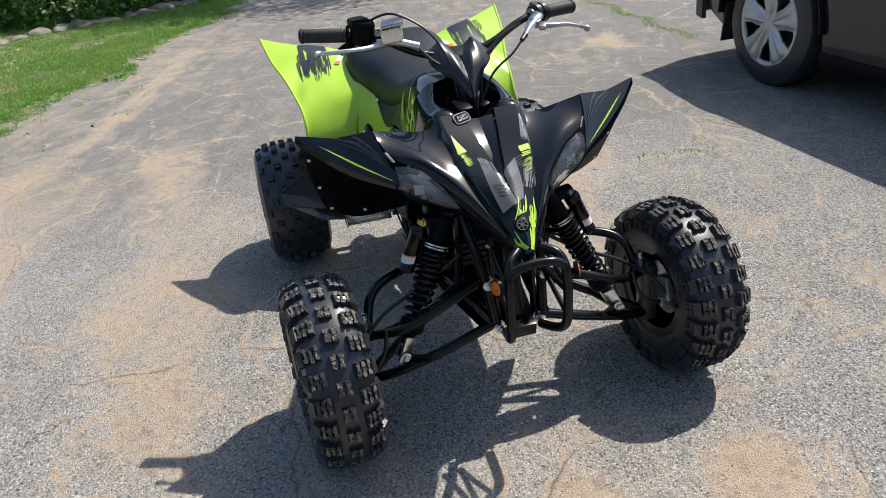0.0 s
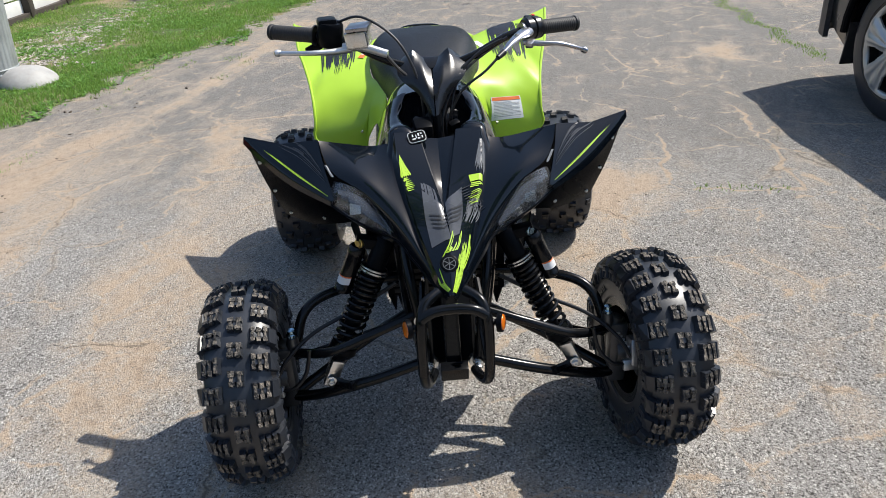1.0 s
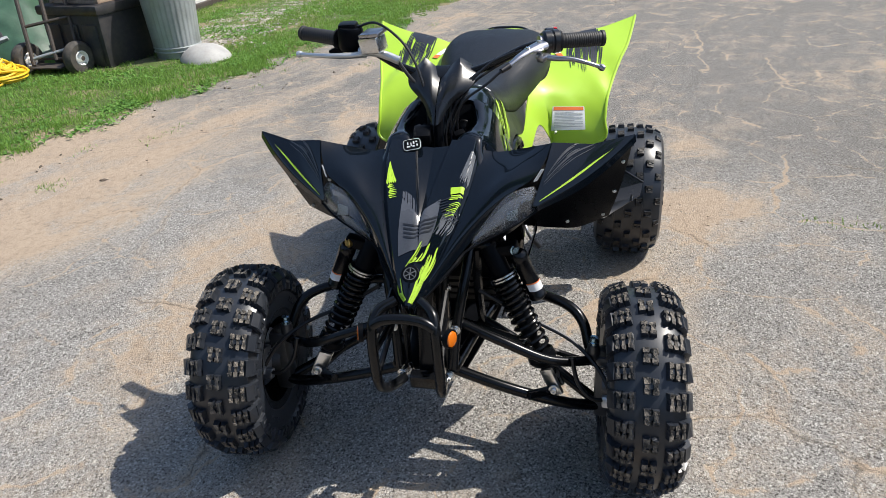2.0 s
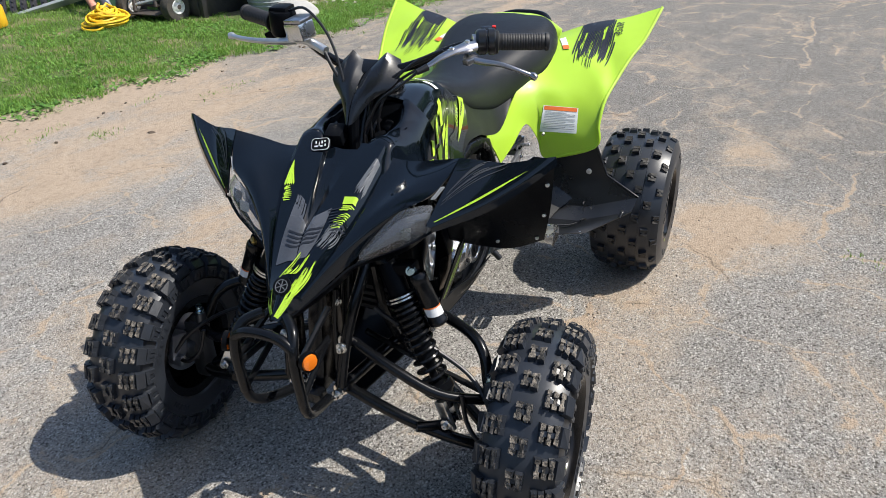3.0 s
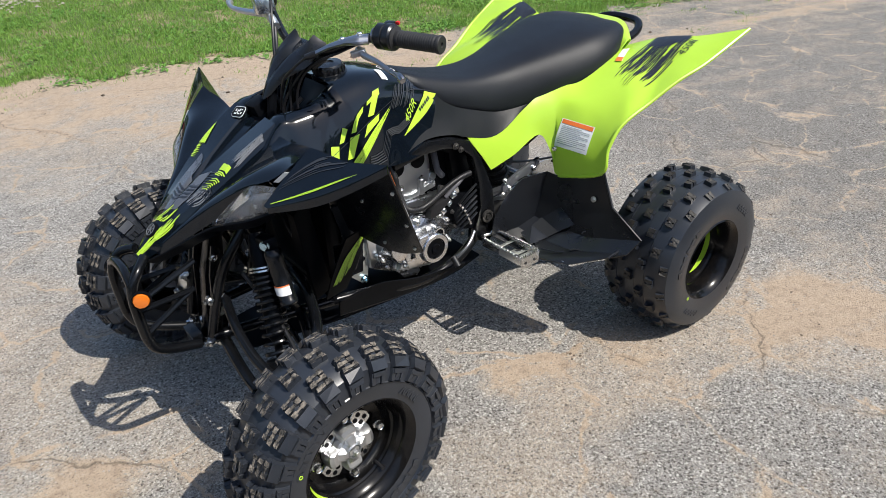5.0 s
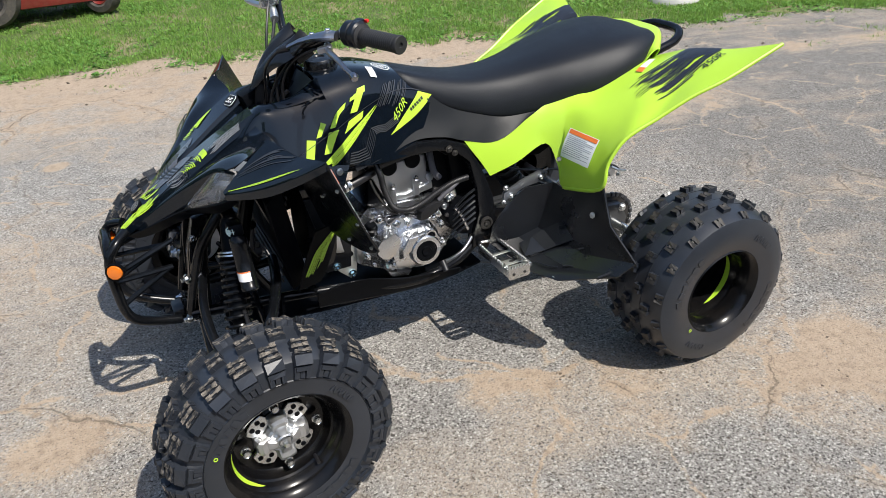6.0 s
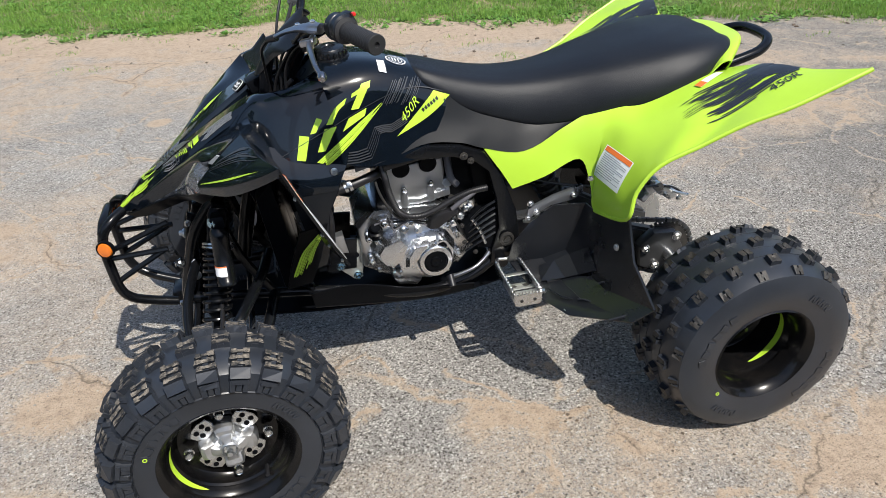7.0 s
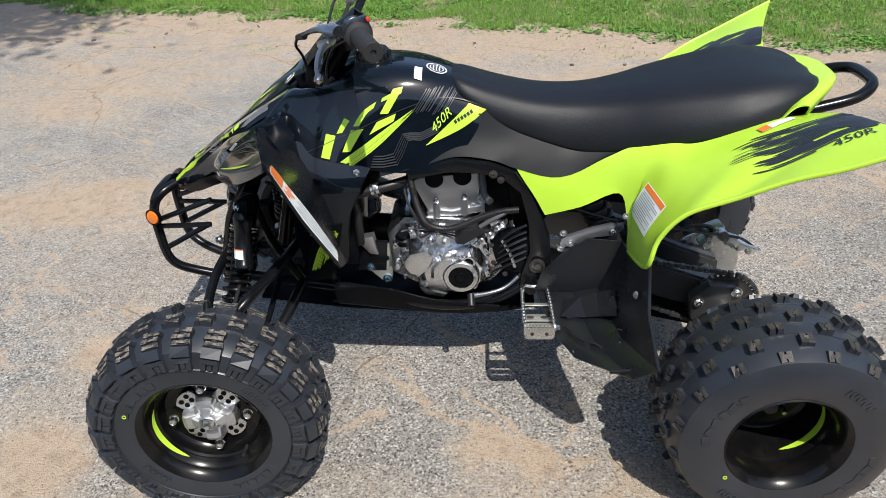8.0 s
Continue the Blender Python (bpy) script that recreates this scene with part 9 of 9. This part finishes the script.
for f in (0.05, 0.30, 0.62):
    p, q = Vector((-2.42, -3.94, 0.10)).lerp(Vector((-2.72, -4.16, 0.98)), f), Vector((-2.58, -3.66, 0.16)).lerp(Vector((-2.82, -3.82, 0.98)), f)
    tube("rung", [p, q], 0.012, M_POST if f > 0.1 else M_GALV, cart, 8, 0)
tube("axle", [(-2.50, -4.06, 0.128), (-2.52, -3.61, 0.128)], 0.010, M_POST, cart, 8, 0)
bm = bmesh.new()
add_box(bm, (0.16, 0.30, 0.010), pose(-2.46, -3.84, 0.085), 0.003)
part("toe_plate", bm, M_POST, cart)

rope = thing("rope_heap", "heap of bright yellow rope on the grass", "rope")
bm = bmesh.new()
rr = random.Random(12)
pts = []
for k in range(150):
    a = k * 0.62 + rr.uniform(-0.15, 0.15)
    q = 0.085 + 0.055 * math.sin(k * 0.23) + 0.03 * math.sin(k * 0.71)
    pts.append((-2.24 + math.cos(a) * q * 1.25 + 0.03 * math.sin(k * 0.11), -4.08 + math.sin(a) * q, 0.05 + 0.12 * max(0, 1 - q / 0.15) + 0.0003 * k + rr.uniform(-0.006, 0.006)))
add_tube(bm, pts, 0.010, 6, 3)
part("coil", bm, M_ROPE, rope)

tarp = thing("tarpaulin", "crumpled dark green tarpaulin over garden gear", "tarpaulin")
rows = []
for i in range(21):
    row = []
    for j in range(25):
        u, v = i / 20, j / 24
        dome = math.sin(math.pi * u) ** 0.7 * math.sin(math.pi * v) ** 0.6
        x, y = -3.95 + 1.05 * u, -5.75 + 1.65 * v
        row.append(Vector((x + 0.04 * noise.noise((u * 5, v * 5, 1)), y + 0.04 * noise.noise((u * 5, v * 5, 4)), 0.02 + 0.50 * dome + 0.07 * abs(noise.noise((u * 6, v * 6, 2))) + 0.05 * noise.noise((u * 3, v * 9, 7)))))
    rows.append(row)
bm = bmesh.new()
add_grid(bm, rows, 0.004)
part("sheet", bm, M_TARP, tarp)
pole = thing("marker_pole", "pale pole with a faded orange sleeve leaning on the heap", "pole")
tube("shaft", [(-2.46, -4.26, 0.04), (-2.92, -4.96, 0.42)], 0.032, M_GALV, pole, 12, 0)
tube("sleeve", [(-2.40, -4.36, 0.10), (-2.62, -4.74, 0.29)], 0.030, M_ORANGE, pole, 12, 0)
ramp_thing = thing("loading_ramp", "perforated black and silver loading ramp lying on the grass", "ramp")
m = pose(-2.58, -4.98, 0.17, 30, -12, 130)
for k in (-1, 1):
    bm = bmesh.new()
    add_box(bm, (1.10, 0.035, 0.055), m @ Matrix.Translation((0, 0.17 * k, 0)), 0.006)
    part("side_rail", bm, M_GALV, ramp_thing)
for k in range(13):
    bm = bmesh.new()
    add_box(bm, (0.050, 0.32, 0.022), m @ Matrix.Translation((-0.50 + 0.083 * k, 0, 0.012)), 0.004)
    for j in range(5):
        add_box(bm, (0.012, 0.03, 0.012), m @ Matrix.Translation((-0.50 + 0.083 * k, -0.12 + 0.06 * j, 0.026)), 0.003)
    part("rung", bm, M_BIN, ramp_thing)

# grey garden trailer, tipped on its leg, with a yellow jug and a rusty stake at its end
trailer = thing("garden_trailer", "small grey sheet-steel garden trailer on the lawn", "trailer")
m = pose(-0.98, -5.48, 0.0, 0, 3, -49)
for size, at in (((1.15, 0.62, 0.02), (0, 0, 0.20)), ((1.15, 0.02, 0.34), (0, 0.31, 0.37)), ((1.15, 0.02, 0.34), (0, -0.31, 0.37)), ((0.02, 0.62, 0.34), (0.575, 0, 0.37)), ((0.02, 0.62, 0.34), (-0.575, 0, 0.37))):
    bm = bmesh.new()
    add_box(bm, size, m @ Matrix.Translation(at), 0.005)
    part("tub_panel", bm, M_TUB, trailer)
for y in (-0.315, 0.325):
    bm = bmesh.new()
    add_box(bm, (1.17, 0.03, 0.03), m @ Matrix.Translation((0, y, 0.19)), 0.004)
    part("bottom_rail", bm, M_GALV, trailer)
for x, y in ((-0.50, 0.30), (0.50, 0.30), (-0.50, -0.30), (0.50, -0.30)):
    bm = bmesh.new()
    add_box(bm, (0.035, 0.035, 0.34), m @ Matrix.Translation((x, y, 0.17)), 0.004)
    part("leg", bm, M_GALV, trailer)
stake = thing("rusty_stake", "rusty iron stake standing in the grass", "stake")
tube("shaft", [(-1.60, -4.86, 0.0), (-1.64, -4.92, 0.55)], 0.018, M_RUST, stake, 8, 0)
jug = thing("yellow_jug", "yellow plastic jug standing in the weeds", "jug")
bm = bmesh.new()
add_lathe(bm, [(0, 0.02), (0.075, 0.02), (0.085, 0.035), (0.085, 0.16), (0.070, 0.20), (0.030, 0.225), (0.028, 0.25), (0, 0.25)], (-1.74, -4.82, 0.03), (0.05, 0.02, 1), 24)
part("body", bm, M_JUG, jug)
bm = bmesh.new()
add_lathe(bm, [(0.032, 0.25), (0.032, 0.275), (0, 0.278)], (-1.74, -4.82, 0.03), (0.05, 0.02, 1), 16)
part("cap", bm, M_POST, jug)

# faded red lawn tractor at the edge of the lawn
mower = thing("lawn_tractor", "faded red lawn tractor parked on the grass", "lawn tractor")
bm = bmesh.new()
add_box(bm, (1.05, 0.62, 0.24), pose(1.42, -5.86, 0.26), 0.05)
part("mower_deck", bm, M_MOWER, mower)
prism("bonnet", [(0.95, 0.38), (0.98, 0.70), (1.10, 0.76), (1.45, 0.80), (1.50, 0.38)], -6.10, -5.70, M_MOWER, mower, bevel=0.04)
prism("seat", [(1.65, 0.52), (1.66, 0.60), (1.90, 0.60), (1.96, 0.88), (2.02, 0.88), (1.98, 0.52)], -6.10, -5.72, M_BIN, mower, bevel=0.03)
for wx, wy, R, W, ax in ((1.86, -5.52, 0.24, 0.20, (0.05, 1, 0)), (1.86, -6.34, 0.24, 0.20, (0.05, 1, 0)), (1.02, -5.58, 0.165, 0.14, (0.62, 0.78, 0)), (1.02, -6.28, 0.165, 0.14, (0.62, 0.78, 0))):
    c = Vector((wx, wy, R + 0.035))
    h = W / 2
    bm = bmesh.new()
    add_lathe(bm, [(R * 0.52, -h * 0.8), (R * 0.62, -h), (R * 0.88, -h * 0.9), (R * 0.98, -h * 0.5), (R, 0), (R * 0.98, h * 0.5), (R * 0.88, h * 0.9), (R * 0.62, h), (R * 0.52, h * 0.8)], c, ax, 40)
    w_ = part("wheel", bm, M_CARTTYRE, mower, "grey-black turf tyre")
    bm = bmesh.new()
    add_lathe(bm, [(R * 0.53, h * 0.8), (R * 0.48, h * 0.85), (R * 0.36, h * 0.3), (R * 0.14, h * 0.4), (0, h * 0.5)], c, ax, 28)
    part("rim", bm, M_MOWER if R < 0.2 else M_BIN, w_)

# deck skirting: white boards between dark posts
deck = thing("deck_skirting", "white horizontal skirting boards between dark wooden posts", "deck skirting", kind="structure")
d0, d1 = Vector((-3.75, -3.60, 0)), Vector((-6.6, -3.42, 0))
dv = (d1 - d0).normalized()
ang = math.degrees(math.atan2(dv.y, dv.x))
L = (d1 - d0).length
for k in range(5):
    p = d0 + dv * L * k / 4
    bm = bmesh.new()
    add_box(bm, (0.09, 0.09, 1.0), Matrix.Translation(p + Vector((0, 0, 0.5))), 0.006)
    part("post", bm, M_POST, deck)
for k in range(7):
    bm = bmesh.new()
    add_box(bm, (L, 0.022, 0.125), pose(*((d0 + d1) / 2 + Vector((0, -0.03, 0.14 + 0.14 * k))), 0, 0, ang), 0.003)
    part("board", bm, M_SIDING, deck)
bm = bmesh.new()
add_box(bm, (L, 0.05, 0.07), pose(*((d0 + d1) / 2 + Vector((0, 0.01, 0.055))), 0, 0, ang), 0.004)
part("bottom_rail", bm, M_POST, deck)
bm = bmesh.new()
add_box(bm, (L + 0.2, 3.0, 0.14), pose(*((d0 + d1) / 2 + Vector((0, -1.5, 1.12))), 0, 0, ang), 0.004)
part("deck_floor", bm, M_WOOD, deck)

# everything round the deck and on the lawn, at its place
for ob, was, to, k in ((can, (-3.02, -3.08), (-3.42, -3.53), 1.19), (lid, (-2.86, -2.76), (-3.27, -3.18), 1.19), (deck_box, (-2.92, -3.66), (-3.32, -4.20), 1.18), (hutch, (-2.92, -3.66), (-3.32, -4.20), 1.18), (cart, (-2.50, -3.84), (-2.82, -4.42), 1.18),
                       (rope, (-2.24, -4.08), (-2.46, -4.64), 1.15), (tarp, (-3.42, -4.92), (-3.72, -5.85), 1.22), (pole, (-2.46, -4.26), (-2.80, -4.92), 1.20), (ramp_thing, (-2.58, -4.98), (-2.98, -5.84), 1.20), (trailer, (-0.98, -5.48), (-1.33, -6.50), 1.20),
                       (stake, (-1.60, -4.86), (-1.95, -5.68), 1.18), (jug, (-1.74, -4.82), (-2.12, -5.64), 1.18), (mower, (1.42, -5.86), (1.58, -6.30), 1.10), (deck, (-3.75, -3.60), (-4.70, -4.72), 1.32)):
    moved(ob, was, to, k)

# border stones and shrub at the end of the lawn
rr = random.Random(17)
for k in range(13):
    u = (k + rr.uniform(-0.3, 0.3)) / 12
    x, y = -7.65 - 1.80 * u + rr.uniform(-0.12, 0.12), -3.60 + 2.55 * u
    bm = bmesh.new()
    bmesh.ops.create_icosphere(bm, subdivisions=3, radius=1.0)
    sx, sy, sz = rr.uniform(0.10, 0.20), rr.uniform(0.11, 0.23), rr.uniform(0.045, 0.085)
    for v in bm.verts:
        n_ = noise.noise(v.co * 1.3 + Vector((k * 3, 0, 0))) * 0.35 + noise.noise(v.co * 4 + Vector((k * 3, 0, 0))) * 0.08
        v.co = Vector((v.co.x * sx, v.co.y * sy, v.co.z * sz)) * (1 + n_) + Vector((x, y, 0.035))
    stone = part("border_stone", bm, M_STONE)
    tagged(stone, "grey-brown border stone at the foot of a shrub", "stone", "border stones")


def shrub(name, label, cx, cy, rx, ry, h, count, size, seed, category="shrub"):
    ob = thing(name, label, category)
    r_ = random.Random(seed)
    bm = bmesh.new()
    tips = []
    for k in range(16):
        a = r_.uniform(0, 6.28)
        q = r_.uniform(0.3, 0.9)
        end = Vector((cx + math.cos(a) * rx * q, cy + math.sin(a) * ry * q, h * r_.uniform(0.55, 0.95)))
        add_tube(bm, [(cx + math.cos(a) * rx * 0.15, cy + math.sin(a) * ry * 0.15, 0), (cx + math.cos(a) * rx * q * 0.5, cy + math.sin(a) * ry * q * 0.5, end.z * 0.5), end], [0.018, 0.012, 0.005], 6, 3)
        tips.append(end)
    part("stems", bm, M_BARK, ob)
    V, F = [], []
    for _ in range(count):
        a, b = r_.uniform(0, 6.28), r_.random()
        lump = 1 + 0.22 * noise.noise((math.cos(a) * 2, math.sin(a) * 2, b * 3))
        q = (0.55 + 0.45 * r_.random()) * lump
        el = b * math.pi / 2
        p = Vector((cx + math.cos(a) * math.cos(el) * rx * q, cy + math.sin(a) * math.cos(el) * ry * q, 0.06 + math.sin(el) * h * q))
        d = Vector((r_.gauss(0, 1), r_.gauss(0, 1), r_.gauss(0, 0.7))).normalized()
        w = d.cross(Vector((r_.gauss(0, 1), r_.gauss(0, 1), r_.gauss(0, 1)))).normalized()
        L_ = size * r_.uniform(0.6, 1.3)
        k = len(V)
        V += [tuple(p), tuple(p + d * L_ * 0.5 + w * L_ * 0.28), tuple(p + d * L_), tuple(p + d * L_ * 0.5 - w * L_ * 0.28)]
        F.append((k, k + 1, k + 2, k + 3))
    me = bpy.data.meshes.new("leaves")
    me.from_pydata(V, [], F)
    me.materials.append(M_BUSH)
    lv = new("leaves", me)
    lv.parent = ob
    return ob


shrub("shrub", "dense dark green shrub behind border stones", -9.35, -3.00, 1.10, 1.45, 1.5, 15000, 0.09, 41)
shrub("shrub", "dense dark green shrub over the end of the lawn", -10.2, -1.15, 1.05, 1.0, 1.25, 8000, 0.09, 43)


def tree(name, label, base, crown, rad, height, seed, count):
    """A broadleaf tree: tapered trunk, forking limbs, a crown of separate leaves in loose clumps."""
    ob = thing(name, label, "tree")
    r_ = random.Random(seed)
    b, c = Vector(base), Vector(crown)
    bm = bmesh.new()
    fork = b.lerp(c, 0.45) + Vector((0.15, -0.1, 0))
    add_tube(bm, [b, b.lerp(fork, 0.5) + Vector((0.1, 0.05, 0)), fork], [0.24, 0.19, 0.15], 12, 5)
    part("trunk", bm, M_BARK, ob)
    V, F = [], []
    for k in range(26):
        a, e = r_.uniform(0, 6.28), r_.uniform(-0.5, 1.3)
        q = r_.uniform(0.45, 0.95)
        tip = c + Vector((math.cos(a) * math.cos(e) * rad * q, math.sin(a) * math.cos(e) * rad * q, math.sin(e) * height * q))
        bm = bmesh.new()
        add_tube(bm, [fork, fork.lerp(tip, 0.5) + Vector((r_.gauss(0, 0.15), r_.gauss(0, 0.15), 0.15)), tip], [0.07, 0.04, 0.012], 7, 4)
        part("limb", bm, M_BARK, ob)
        for _ in range(count // 26):
            p = tip + Vector((r_.gauss(0, 0.42), r_.gauss(0, 0.42), r_.gauss(0, 0.32)))
            d = Vector((r_.gauss(0, 1), r_.gauss(0, 1), r_.gauss(0, 0.6))).normalized()
            w = d.cross(Vector((r_.gauss(0, 1), r_.gauss(0, 1), r_.gauss(0, 1)))).normalized()
            L_ = r_.uniform(0.08, 0.15)
            k0 = len(V)
            V += [tuple(p), tuple(p + d * L_ * 0.5 + w * L_ * 0.32), tuple(p + d * L_), tuple(p + d * L_ * 0.5 - w * L_ * 0.32)]
            F.append((k0, k0 + 1, k0 + 2, k0 + 3))
    me = bpy.data.meshes.new("crown")
    me.from_pydata(V, [], F)
    me.materials.append(M_BUSH)
    lv = new("crown", me)
    lv.parent = ob


# two trees out of view, whose crowns shade the drive's ends
# near one is a stand-in: only the shadow is known, not what casts it
tree("shade_tree", "broadleaf tree beside the drive, shading its near end", (6.6, 1.6, -0.03), (3.75, 0.75, 7.0), 2.1, 1.6, 51, 22000)
tree("shade_tree", "broadleaf tree beside the drive, shading its far end", (-12.4, 5.4, 0), (-11.2, 3.6, 6.0), 2.8, 1.8, 53, 16000)


# belt of trees round the yard, far behind everything
wr = np.random.RandomState(61)
n = 26000
a = wr.uniform(0, 2 * np.pi, n)
top = 5.2 + 1.3 * np.sin(a * 7.0) + 0.9 * np.sin(a * 17.0 + 1.0)
rad = 22.0 + 2.0 * np.sin(a * 5.0) + wr.normal(0, 0.9, n)
base = np.stack([rad * np.cos(a) - 1.0, rad * np.sin(a), wr.uniform(0, 1, n) ** 0.8 * top + 0.1], 1)
d1 = wr.normal(0, 1, (n, 3))
d1 /= np.linalg.norm(d1, axis=1)[:, None]
d2 = np.cross(d1, wr.normal(0, 1, (n, 3)))
d2 /= np.linalg.norm(d2, axis=1)[:, None]
size = wr.uniform(0.25, 0.55, n)[:, None]
V = np.stack([base - d1 * size, base + d2 * size * 0.55, base + d1 * size, base - d2 * size * 0.55], 1).reshape(-1, 3)
me = bpy.data.meshes.new("far_woods")
me.from_pydata(V.tolist(), [], [(4 * k, 4 * k + 1, 4 * k + 2, 4 * k + 3) for k in range(n)])
me.materials.append(M_WOODS)
tagged(new("far_woods", me), "belt of dark green trees round the yard", "woods", kind="stuff")
